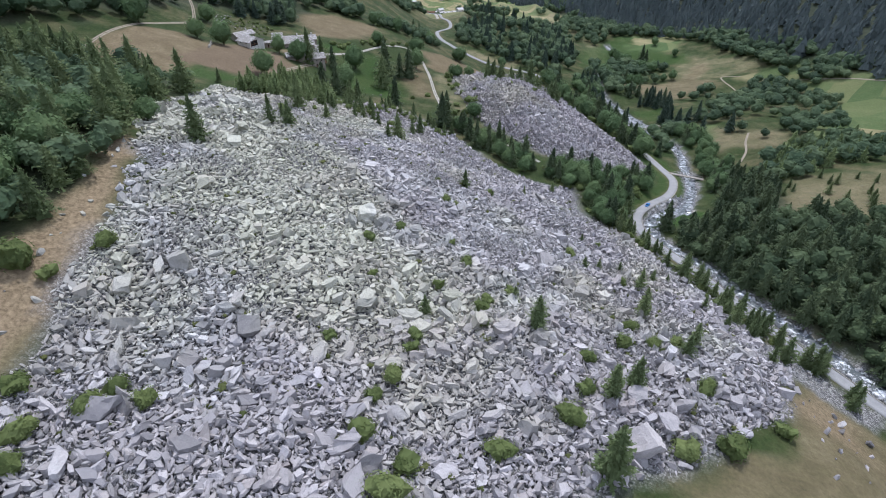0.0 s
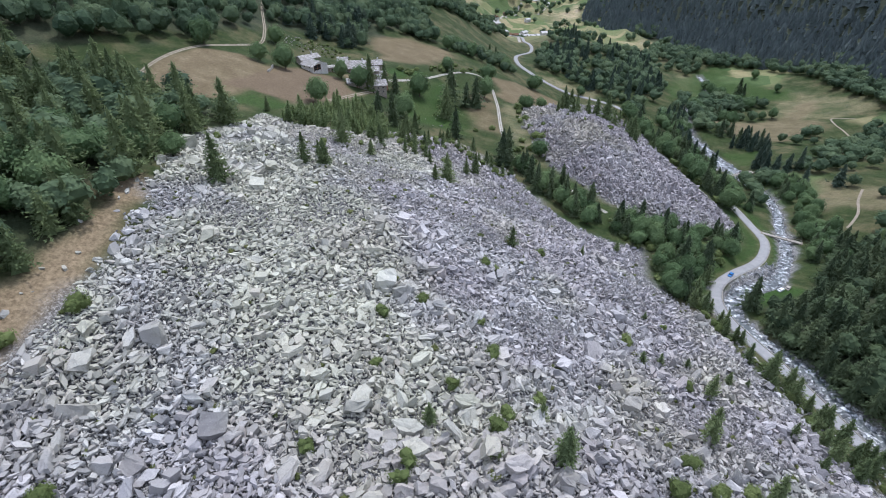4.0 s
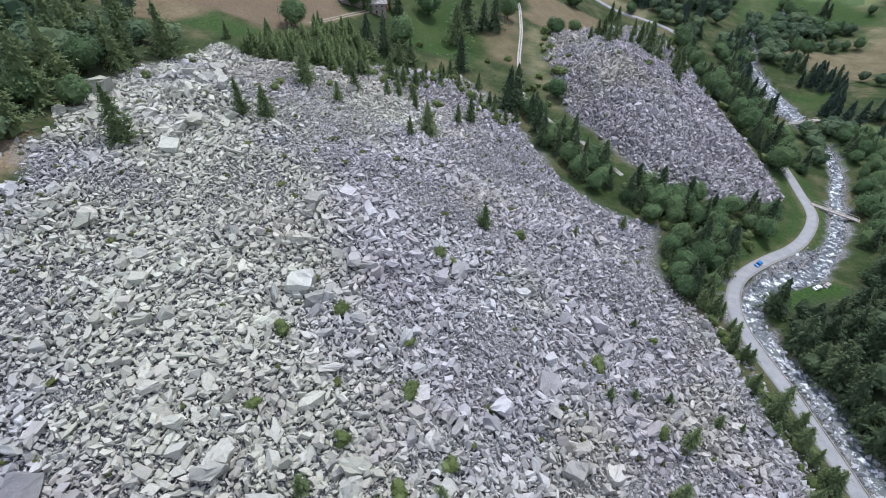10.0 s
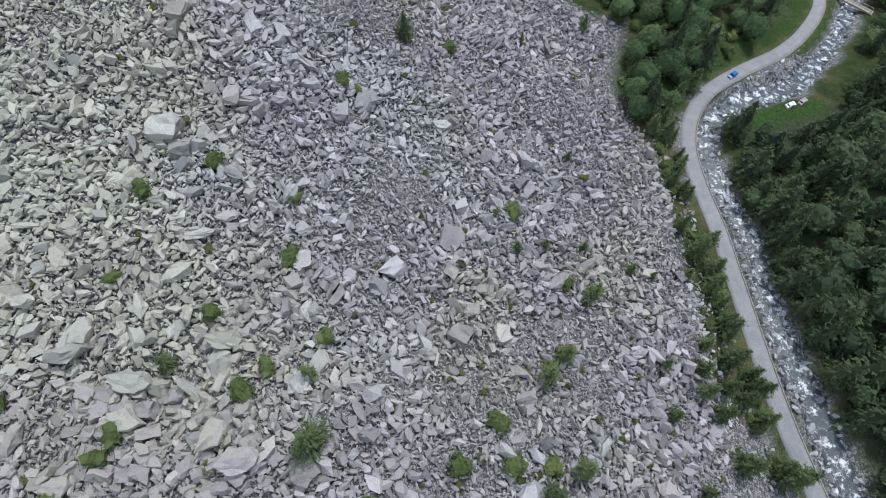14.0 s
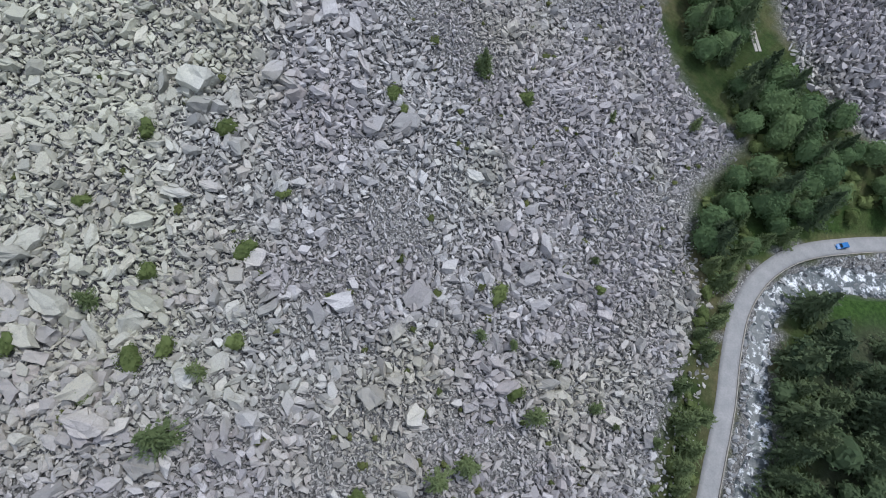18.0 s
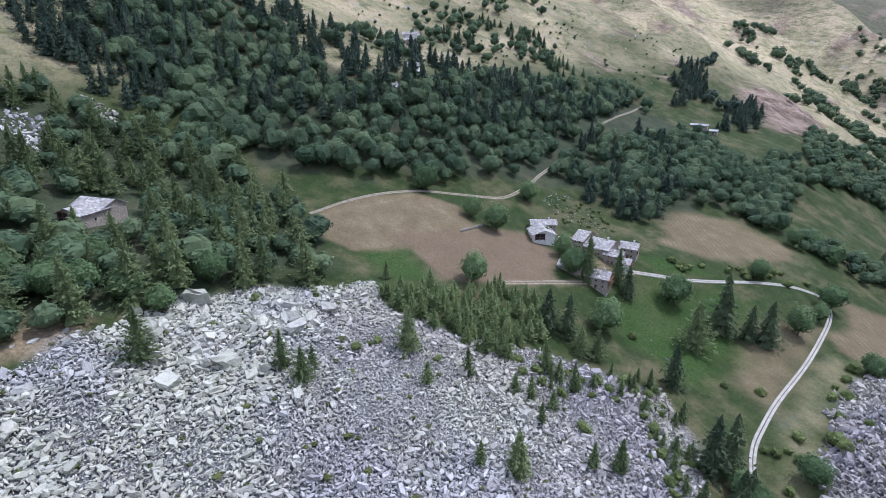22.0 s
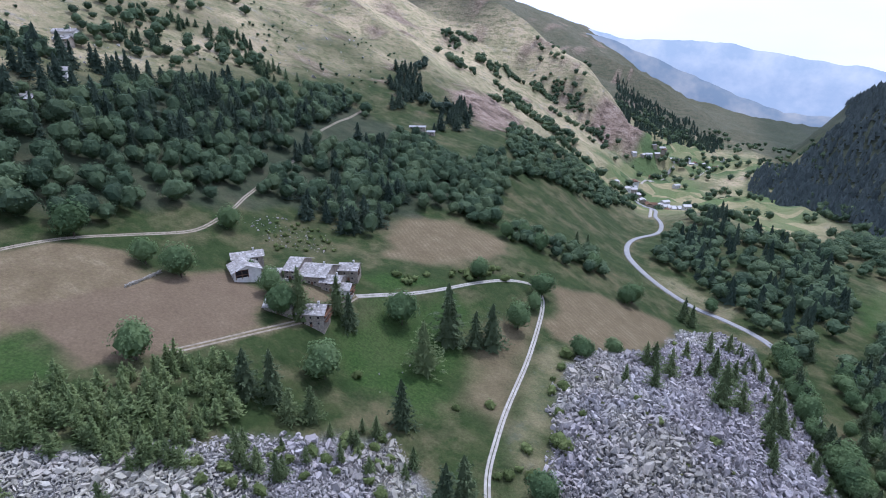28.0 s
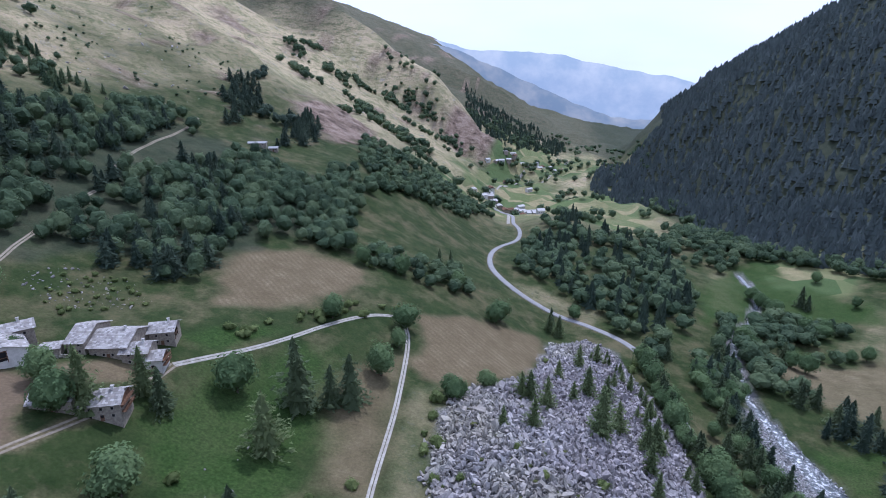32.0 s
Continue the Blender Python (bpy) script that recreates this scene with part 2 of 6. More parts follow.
def leaf_material(name, dark, mid, light, own):
    m = Nodes(name, 0.75)
    a = m.each() if own else m.mask("tone")
    b = m.noise(0.5, 4.0, 0.7)
    tone = m.ramp(a, (0.15, dark), (0.5, mid), (0.9, light))
    tone = m.mix(m.span(b, 0.35, 0.65, 0.0, 0.5), tone, dark)
    tip = m.island()
    tone = m.mix(m.span(tip, 0.0, 1.0, 0.0, 0.45), tone, light)
    m.colour(tone)
    thin = m.add("ShaderNodeBsdfTranslucent")
    m.link(tone, thin.inputs["Color"])
    both = m.add("ShaderNodeMixShader", Fac=0.34)
    m.link(m.bsdf.outputs[0], both.inputs[1])
    m.link(thin.outputs[0], both.inputs[2])
    m.link(both.outputs[0], m.tree.nodes["Material Output"].inputs["Surface"])
    return m.mat


GROUND = ground_material()
ROCK = rock_material("gneiss_blocks", False)
BOULDER = rock_material("gneiss_boulder", True)
BEDROCK = rock_material("bedrock", True, (0.25, 0.225, 0.228))
LARCH = leaf_material("larch_needles", (0.090, 0.124, 0.056), (0.132, 0.172, 0.076), (0.185, 0.228, 0.102), True)
SPRUCE = leaf_material("spruce_needles", (0.052, 0.076, 0.042), (0.085, 0.116, 0.060), (0.128, 0.162, 0.080), True)
LEAF = leaf_material("broad_leaves", (0.060, 0.104, 0.046), (0.095, 0.152, 0.066), (0.148, 0.208, 0.090), True)
WOODS = leaf_material("woodland_leaves", (0.038, 0.066, 0.040), (0.072, 0.116, 0.063), (0.145, 0.192, 0.096), False)
LARCH_WOOD = leaf_material("young_larch_needles", (0.120, 0.166, 0.070), (0.170, 0.224, 0.094), (0.228, 0.282, 0.122), False)
# extra blue in this base colour stands in for haze over distance
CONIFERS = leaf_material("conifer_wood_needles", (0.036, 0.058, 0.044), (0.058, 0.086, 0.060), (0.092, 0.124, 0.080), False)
# lightened and blued: distant haze over the mountain is painted into the needles
MOUNTAIN = leaf_material("hazed_pine_needles", (0.086, 0.110, 0.108), (0.116, 0.143, 0.139), (0.152, 0.182, 0.173), False)
BUSH_LEAF = leaf_material("bush_leaves", (0.078, 0.108, 0.036), (0.118, 0.152, 0.052), (0.175, 0.212, 0.078), True)
# darker leaves for the bushes on the stream's far bank
BANK_LEAVES = leaf_material("dark_bank_leaves", (0.038, 0.060, 0.033), (0.062, 0.094, 0.048), (0.105, 0.142, 0.068), False)
MOSS = leaf_material("moss_and_grass", (0.060, 0.080, 0.026), (0.100, 0.118, 0.042), (0.150, 0.160, 0.062), False)
BARK = plain("bark", (0.09, 0.07, 0.055), (0.16, 0.13, 0.105), 3.0, 0.95, 0.5)
ASPHALT = plain("worn_asphalt", (0.24, 0.24, 0.24), (0.30, 0.295, 0.29), 0.25, 0.9, 0.2)
GRAVEL = plain("pale_gravel", (0.28, 0.26, 0.225), (0.42, 0.40, 0.355), 0.5, 0.95, 0.4)
DIRT = plain("trodden_dirt", (0.20, 0.17, 0.125), (0.32, 0.28, 0.22), 0.5, 0.95, 0.4)

STREAM_STONE = washed_material()
WALL_STONE = plain("rubble_wall", (0.22, 0.19, 0.155), (0.38, 0.335, 0.275), 1.2, 0.95, 0.7)
KERB_STONE = plain("weathered_kerb", (0.26, 0.24, 0.21), (0.38, 0.355, 0.31), 0.9, 0.9, 0.3)
PLASTER = plain("pale_plaster", (0.55, 0.53, 0.49), (0.70, 0.68, 0.64), 0.7, 0.9, 0.15)
SLATE = plain("stone_slab_roof", (0.30, 0.285, 0.275), (0.50, 0.48, 0.46), 0.9, 0.8, 0.7)
OLD_WOOD = plain("weathered_timber", (0.10, 0.055, 0.035), (0.20, 0.12, 0.075), 1.5, 0.85, 0.4)
GREY_WOOD = plain("grey_timber", (0.30, 0.27, 0.23), (0.44, 0.41, 0.36), 1.5, 0.85, 0.4)
# dark window glass, and the painted shade inside the lofts
DARK_HOLE = plain("glass_and_loft_shade", (0.018, 0.018, 0.02), (0.03, 0.03, 0.033), 1.0, 0.25)
CAR_PAINT = plain("blue_car_paint", (0.02, 0.13, 0.36), (0.025, 0.15, 0.40), 4.0, 0.3)
CAR_GLASS = plain("car_glass", (0.02, 0.025, 0.03), (0.03, 0.035, 0.04), 2.0, 0.1)
RUBBER = plain("tyre_rubber", (0.018, 0.018, 0.018), (0.03, 0.03, 0.03), 8.0, 0.9)
BARN_METAL = plain("dull_metal_roof", (0.34, 0.34, 0.345), (0.46, 0.46, 0.46), 0.8, 0.6)
WHITE_METAL = plain("white_metal", (0.72, 0.72, 0.72), (0.8, 0.8, 0.8), 2.0, 0.4)


def water_material():
    m = Nodes("rushing_water", 0.18)
    churn = m.noise(0.42, 8.0, 0.72)
    foam = m.span(churn, 0.51, 0.60)
    tone = m.mix(foam, (0.060, 0.072, 0.076), (0.66, 0.68, 0.70))
    m.link(m.span(churn, 0.56, 0.66, 0.3, 0.8), m.bsdf.inputs["Roughness"])
    m.bump(churn, 0.8, 0.4)
    m.bsdf.inputs["Specular IOR Level"].default_value = 0.5
    return m.colour(tone)


WATER = water_material()


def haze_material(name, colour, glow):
    """Distance seen through kilometres of bright air: its blue haze is painted as emission."""
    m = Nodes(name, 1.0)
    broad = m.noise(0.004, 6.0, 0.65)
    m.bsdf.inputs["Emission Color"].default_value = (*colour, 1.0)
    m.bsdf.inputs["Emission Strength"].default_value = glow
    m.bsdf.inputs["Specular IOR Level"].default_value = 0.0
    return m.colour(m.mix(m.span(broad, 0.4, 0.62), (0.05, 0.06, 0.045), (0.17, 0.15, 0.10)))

# ---- plan: all in metres, y runs down the valley, z up ----
XS = np.array([-1600, -1050, -700, -450, -320, -220, -150, -100, -60, -20, 20, 60, 95, 120, 145, 190, 270, 400, 700, 1100, 1800], float)
STATIONS, PROFILES = [], []


def section(y, heights):
    """One cross-section of the valley at y, heights at XS."""
    STATIONS.append(y)
    PROFILES.append(heights)


section(-300, [755, 516, 366, 257, 192, 147, 118, 104, 91, 74, 57, 45, 35, 29, 30, 35, 43, 66, 264, 499, 585])
section(0, [740, 502, 353, 241, 176, 130, 94, 75, 64, 57, 52, 46, 36, 26, 21, 19, 24, 49, 248, 484, 570])
section(70, [737, 499, 350, 237, 169, 124, 92, 70, 58, 54, 51, 45, 37, 23, 15, 13, 20, 45, 245, 481, 567])
section(120, [735, 497, 348, 234, 162, 117, 91, 76, 64, 54, 48, 37, 31, 17, 8, 10, 18, 43, 242, 478, 564])
section(170, [732, 495, 345, 230, 153, 106, 89, 76, 64, 51, 37, 25, 17, 8, 7, 10, 17, 42, 240, 476, 562])
section(220, [730, 492, 342, 225, 147, 91, 81, 69, 61, 48, 31, 15, 7, 2, 5, 8, 16, 40, 237, 473, 559])
section(280, [728, 490, 339, 219, 135, 86, 71, 61, 48, 31, 18, 7, 3, -3, -9, -4, 7, 27, 219, 462, 551])
section(340, [726, 488, 335, 211, 138, 90, 67, 52, 35, 20, 12, 8, 1, -8, -18, -21, -6, 8, 190, 445, 539])
section(410, [719, 481, 325, 195, 141, 87, 54, 43, 23, 15, 13, 15, -3, -14, -23, -30, -16, -4, 173, 432, 528])
section(510, [710, 471, 310, 172, 123, 71, 49, 38, 28, 12, -1, -11, -22, -29, -36, -49, -34, -21, 149, 415, 513])
section(630, [707, 469, 300, 168, 113, 68, 49, 32, 18, 0, -21, -39, -39, -40, -41, -51, -56, -33, 125, 395, 502])
section(800, [710, 474, 288, 168, 105, 68, 48, 23, -5, -27, -34, -37, -38, -40, -45, -57, -69, -41, 94, 365, 494])
section(1050, [695, 459, 259, 178, 119, 60, 13, -22, -46, -59, -56, -52, -54, -58, -64, -72, -74, -57, 75, 346, 478])
section(1400, [668, 431, 250, 130, 60, 0, -50, -80, -94, -99, -100, -102, -99, -97, -98, -101, -101, -81, 58, 329, 455])
section(1900, [654, 433, 250, 110, 50, 5, -35, -62, -78, -90, -103, -118, -119, -118, -118, -122, -129, -132, -20, 231, 415])
section(2600, [649, 442, 260, 110, 40, -10, -45, -65, -78, -88, -98, -108, -115, -122, -128, -138, -150, -173, -138, 129, 374])
section(3600, [626, 430, 260, 100, 30, -30, -70, -90, -100, -110, -120, -130, -138, -145, -150, -160, -175, -193, -190, 16, 306])

YS, PROFILE = np.array(STATIONS, float), np.array(PROFILES, float)

SLIDE = np.array([(-88, 20), (-90, 72), (-90, 82), (-89, 93), (-92, 101), (-92, 124), (-95, 145), (-101, 162), (-107, 176), (-117, 205), (-121, 229),
                  (-113, 254), (-117, 274), (-98, 266), (-80, 284), (-70, 300), (-62, 322), (-47, 341), (-35, 361), (-20, 352), (-7, 340), (6, 322), (16, 303),
                  (31, 285), (46, 272), (75, 270), (72, 246), (81, 227), (92, 211), (98, 192), (103, 176), (111, 155), (116, 141), (118, 122),
                  (99, 103), (92, 90), (70, 79), (52, 69), (38, 65), (25, 58), (0, 30)], float)
LOWER_SLIDE = np.array([(9, 425), (8, 445), (10, 470), (24, 500), (40, 520), (47, 560), (55, 610), (78, 632), (95, 615), (108, 560), (117, 519), (121, 463), (128, 420),
                        (138, 385), (146, 362), (146, 343), (125, 318), (106, 304), (78, 305), (55, 326), (30, 353), (18, 392)], float)
RIVER = np.array([(230, -80), (190, 40), (165, 100), (148, 136), (141, 152), (134, 166), (129, 178), (126, 194), (118, 207), (111, 221), (109, 235), (116, 250),
                  (129, 262), (141, 272), (158, 300), (171, 330), (181, 365), (190, 395), (196, 450), (195, 510), (187, 560), (181, 600), (195, 680), (235, 760),
                  (258, 830), (262, 900)], float)
ROAD = np.array([(190, -20), (165, 70), (142, 124), (133, 142), (126, 158), (118, 180), (112, 197), (106, 211), (102, 224), (102, 238), (107, 252), (119, 268),
                 (137, 289), (149, 308), (158, 330), (159, 350), (156, 385), (148, 420), (141, 455), (135, 483), (127, 520), (125, 564), (122, 598), (108, 632),
                 (80, 659), (56, 670), (21, 691), (0, 720), (-8, 754), (-9, 800), (-4, 838), (8, 880), (10, 918), (-3, 980), (-10, 1040), (-30, 1090), (-60, 1150)], float)
TRACK = np.array([(-93, 424), (-84, 443), (-71, 467), (-48, 512), (-40, 524), (-33, 529), (-26, 521), (-21, 506), (-15, 475), (-11, 450), (-6, 408), (-2, 384),
                  (2, 366), (9, 351), (18, 341), (28, 333), (39, 324), (49, 314), (60, 304)], float)
FIELD_TRACK = np.array([(-104, 330), (-98, 364), (-93, 395), (-93, 424)], float)
HILL_TRACK = np.array([(-186, 278), (-191, 303), (-189, 342), (-187, 362), (-180, 404), (-193, 443), (-202, 462), (-229, 519), (-244, 568), (-256, 586), (-270, 625),
                       (-287, 691), (-310, 760)], float)
HAYFIELD = np.array([(-186, 280), (-191, 303), (-188, 342), (-172, 363), (-151, 354), (-147, 392), (-120, 392), (-100, 365), (-103, 338), (-112, 306), (-140, 307),
                     (-142, 279), (-157, 272)], float)
UPPER_MEADOW = np.array([(-139, 539), (-113, 571), (-67, 580), (-61, 534), (-89, 491), (-110, 472)], float)
CAR_LAWN = np.array([(118, 246), (126, 254), (134, 260), (147, 268), (154, 262), (146, 254), (135, 247), (125, 243)], float)
VILLAGE_FIELDS = [np.array(p, float) for p in ([(-55, 1298), (18, 1403), (49, 1226), (-4, 1205), (-39, 1242)], [(-14, 1533), (66, 1598), (79, 1531), (5, 1431)], [(-108, 1529), (-70, 1559), (-42, 1590), (-80, 1411)],
                                                   [(-126, 1142), (-116, 1401), (-89, 1386), (-98, 1148)])]
RIVER_MEADOW = np.array([(198, 811), (259, 913), (346, 961), (370, 918), (331, 813), (352, 790), (336, 757), (281, 757), (259, 773), (206, 724), (178, 705)], float)
OCHRE_MEADOW = np.array([(211, 657), (241, 675), (271, 673), (296, 674), (330, 720), (359, 755), (307, 622), (245, 574), (236, 603), (219, 619)], float)
STREAM_LAWN = np.array([(196, 549), (216, 551), (231, 546), (214, 512), (203, 513)], float)
LOWER_MEADOW = np.array([(-24, 548), (15, 591), (42, 612), (48, 590), (43, 531), (15, 487), (-8, 480), (-14, 500)], float)


def hermite(q, nodes):
    q = np.clip(q, nodes[0], nodes[-1])
    i = np.clip(np.searchsorted(nodes, q) - 1, 0, len(nodes) - 2)
    h = nodes[i + 1] - nodes[i]
    s = (q - nodes[i]) / h
    w, k = np.zeros((len(q), len(nodes))), np.arange(len(q))
    w[k, i] += 2 * s**3 - 3 * s**2 + 1
    w[k, i + 1] += 3 * s**2 - 2 * s**3
    for j, c in ((i, s**3 - 2 * s**2 + s), (i + 1, s**3 - s**2)):
        lo, hi = np.maximum(j - 1, 0), np.minimum(j + 1, len(nodes) - 1)
        g = c * h / (nodes[hi] - nodes[lo])
        np.add.at(w, (k, hi), g)
        np.add.at(w, (k, lo), -g)
    return w


def smooth(v, lo, hi):
    s = np.clip((v - lo) / (hi - lo), 0, 1)
    return s * s * (3 - 2 * s)


def value_noise(x, y, size, seed=0):
    """Smooth noise between -1 and 1 with lumps of that size in metres."""
    u, v = x / size, y / size
    i, j = np.floor(u).astype(np.int64), np.floor(v).astype(np.int64)
    a, b = u - i, v - j
    a, b = a * a * (3 - 2 * a), b * b * (3 - 2 * b)

    def corner(p, q):
        n = (p * 374761393 + q * 668265263 + seed * 2147483647) & 0xFFFFFFFF
        n = ((n ^ (n >> 13)) * 1274126177) & 0xFFFFFFFF
        return ((n ^ (n >> 16)) & 0xFFFF) / 32767.5 - 1.0

    return (corner(i, j) * (1 - a) + corner(i + 1, j) * a) * (1 - b) + (corner(i, j + 1) * (1 - a) + corner(i + 1, j + 1) * a) * b


def to_line(line, x, y):
    """Distance to a line of points, and how far along it."""
    best, along, run = np.full(len(x), 1e9), np.zeros(len(x)), 0.0
    for (ax, ay), (bx, by) in zip(line[:-1], line[1:]):
        dx, dy = bx - ax, by - ay
        length = math.hypot(dx, dy)
        s = np.clip(((x - ax) * dx + (y - ay) * dy) / length**2, 0, 1)
        d = np.hypot(x - ax - s * dx, y - ay - s * dy)
        near = d < best
        best, along = np.where(near, d, best), np.where(near, run + s * length, along)
        run += length
    return best, along


def inside(poly, x, y):
    """Distance to the edge of a polygon, positive inside."""
    odd = np.zeros(len(x), bool)
    for (ax, ay), (bx, by) in zip(poly, np.roll(poly, -1, 0)):
        if ay != by:
            odd ^= ((ay > y) != (by > y)) & (x < (bx - ax) * (y - ay) / (by - ay) + ax)
    d, _ = to_line(np.vstack((poly, poly[:1])), x, y)
    return np.where(odd, d, -d)


def curve(line, step):
    """Points at even steps along a smooth curve through the line's points."""
    line = np.asarray(line, float)
    t = np.concatenate(([0], np.cumsum(np.hypot(*np.diff(line, axis=0).T))))
    return hermite(np.linspace(0, t[-1], max(2, int(t[-1] / step))), t) @ line


ROAD_C, RIVER_C = curve(ROAD, 6.0), curve(RIVER, 6.0)
TRACK_C, FIELD_TRACK_C, HILL_TRACK_C = curve(TRACK, 4.0), curve(FIELD_TRACK, 4.0), curve(HILL_TRACK, 5.0)


def valley(x, y):
    return np.einsum("kj,ji,ki->k", hermite(y, YS), PROFILE, hermite(x, XS))


# spurs that come down from the sides of the valley: crest points with heights, and half width
SPURS = [
    ([(-900, 1120, 430), (-640, 1085, 300), (-500, 1050, 222), (-380, 1030, 152), (-262, 1008, 98), (-205, 975, 45)], 120),
    ([(-900, 1980, 480), (-620, 1900, 325), (-400, 1780, 190), (-240, 1680, 80), (-170, 1640, 10)], 200),
    ([(-1200, 2900, 500), (-700, 2850, 300), (-300, 2780, 110), (60, 2700, -100)], 320),
    ([(1300, 800, 560), (1200, 1300, 520), (949, 1823, 417), (852, 1986, 338), (787, 2176, 288), (643, 2434, 164), (534, 2563, 70), (428, 2684, -118)], 330),
]


def spur_height(x, y, spur):
    crest, half = np.array(spur[0], float), spur[1]
    d, s = to_line(crest[:, :2], x, y)
    run = np.concatenate(([0], np.cumsum(np.hypot(*np.diff(crest[:, :2], axis=0).T))))
    return np.interp(s, run, crest[:, 2]) - 230 * ((np.sqrt(d * d + 3600) - 60) / half) ** 1.15


def rough_land(x, y):
    z = valley(x, y)
    far = smooth(np.hypot(x - 20, y - 250), 300, 1200)
    for spur in SPURS:
        z = np.maximum(z, spur_height(x, y, spur) + value_noise(x, y, 110, 5) * 8)
    z += value_noise(x, y, 140, 1) * 16 * far + (1 - np.abs(value_noise(x + 0.4 * y, y, 75, 2)) * 2) * 9 * far + value_noise(x, y, 60, 4) * (0.8 + 3 * far) + value_noise(x, y, 23, 3) * 0.6
    return z


def strip_heights(line):
    """Heights along a road, evened out."""
    z = rough_land(line[:, 0], line[:, 1])
    pad = np.pad(z, 4, mode="edge")
    return np.convolve(pad, np.ones(9) / 9, "valid")


ROAD_Z, RIVER_Z = strip_heights(ROAD_C), strip_heights(RIVER_C)
RIVER_Z = np.minimum.accumulate(RIVER_Z) - 1.6
ROAD_RUN = np.concatenate(([0], np.cumsum(np.hypot(*np.diff(ROAD_C, axis=0).T))))
RIVER_RUN = np.concatenate(([0], np.cumsum(np.hypot(*np.diff(RIVER_C, axis=0).T))))
BEND, _ = to_line(np.array([(118, 252), (150, 268)], float), RIVER_C[:, 0], RIVER_C[:, 1])
RIVER_HALF = 2.6 - 0.5 * smooth(RIVER_C[:, 1], 275, 300) + 0.9 * np.exp(-((BEND / 16) ** 2)) + 4.5 * np.exp(-(((RIVER_C[:, 1] - 500) / 50) ** 2)) - 0.8 * smooth(RIVER_C[:, 1], 600, 680)


# ribs of bedrock that stand out of the slide, and the cleft beside one: x, y, radius, height
OUTCROPS = [(17, 108, 10, 4.5), (-1, 111, 5, -2.5), (46, 84, 9, 3.5), (-90, 226, 12, 4.0), (50, 153, 10, 2.5)]


def land(x, y):
    """Height of the ground."""
    x, y = np.atleast_1d(np.asarray(x, float)), np.atleast_1d(np.asarray(y, float))
    z = rough_land(x, y)
    a = inside(SLIDE, x, y)
    b = inside(LOWER_SLIDE, x, y)
    lumps = value_noise(x, y, 17, 7) * 1.6 + value_noise(x, y, 7, 8) * 0.9
    for ox, oy, r, rise in OUTCROPS:
        z = z + rise * np.exp(-(((x - ox) ** 2 + (y - oy) ** 2) / r**2))
    z = z + smooth(a, -2, 14) * (1.2 + lumps) + smooth(b, -2, 16) * (4.0 + lumps)
    d, s = to_line(ROAD_C, x, y)
    w = 1 - smooth(d, 3.6, 9.0)
    z = z * (1 - w) + np.interp(s, ROAD_RUN, ROAD_Z) * w
    d, s = to_line(RIVER_C, x, y)
    half = np.interp(s, RIVER_RUN, RIVER_HALF)
    w = 1 - smooth(d, half, half + 3.5)
    return z * (1 - w) + np.minimum(z, np.interp(s, RIVER_RUN, RIVER_Z) - 0.8) * w


def array_mesh(name, verts, tris, material, smooth_faces=False):
    """A mesh from arrays of corners and triangles."""
    me = bpy.data.meshes.new(name)
    verts, tris = np.ascontiguousarray(verts, np.float32), np.ascontiguousarray(tris, np.int32)
    me.vertices.add(len(verts))
    me.vertices.foreach_set("co", verts.ravel())
    me.loops.add(tris.size)
    me.loops.foreach_set("vertex_index", tris.ravel())
    me.polygons.add(len(tris))
    me.polygons.foreach_set("loop_start", np.arange(0, tris.size, tris.shape[1], dtype=np.int32))
    me.update(calc_edges=True)
    me.polygons.foreach_set("use_smooth", np.full(len(tris), smooth_faces))
    me.materials.append(material)
    me.validate()
    return me


def set_mask(me, name, values):
    me.attributes.new(name, "FLOAT", "POINT").data.foreach_set("value", np.ascontiguousarray(values, np.float32))


def part(name, bm, material, parent, label=""):
    """Links a bmesh as one mesh object under a thing or a part."""
    me = bpy.data.meshes.new(name)
    bm.to_mesh(me)
    bm.free()
    me.materials.append(material)
    ob = new(name, me)
    ob.parent = parent
    return tagged(ob, label)


def grid_axis(lo, hi, fine_lo, fine_hi, step, growth):
    fine = list(np.arange(fine_lo, fine_hi + 0.1, step))
    up, s = [], step
    while fine[-1] + sum(up) < hi:
        s *= growth
        up.append(s)
    down, s = [], step
    while fine[0] - sum(down) > lo:
        s *= growth
        down.append(s)
    return np.array(list(fine[0] - np.cumsum(down))[::-1] + fine + list(fine[-1] + np.cumsum(up)))


gx = grid_axis(-2600, 2600, -250, 260, 3.2, 1.05)
gy = grid_axis(-900, 4600, 40, 620, 3.2, 1.045)
GX, GY = np.meshgrid(gx, gy)
px, py = GX.ravel(), GY.ravel()
pz = np.concatenate([land(px[k:k + 20000], py[k:k + 20000]) for k in range(0, len(px), 20000)])
# the earth lies deep between the blocks of the slides
pz -= 0.6 * smooth(inside(SLIDE, px, py), 0, 5) + 1.1 * smooth(inside(LOWER_SLIDE, px, py), 0, 5)
ix = np.arange(len(px)).reshape(GX.shape)
quads = np.stack([ix[:-1, :-1], ix[:-1, 1:], ix[1:, 1:], ix[1:, :-1]], -1).reshape(-1, 4)
ground_mesh = array_mesh("ground", np.stack([px, py, pz], 1), quads, GROUND, True)


def ragged(poly, soft=3.0, wobble=4.0):
    d = inside(poly, px, py) + wobble * value_noise(px, py, 12, 21)
    return smooth(d, -soft, soft)


def near_line(line, half, soft=2.0):
    d, _ = to_line(line, px, py)
    return 1 - smooth(d + value_noise(px, py, 6, 22) * soft * 0.5, half, half + soft)


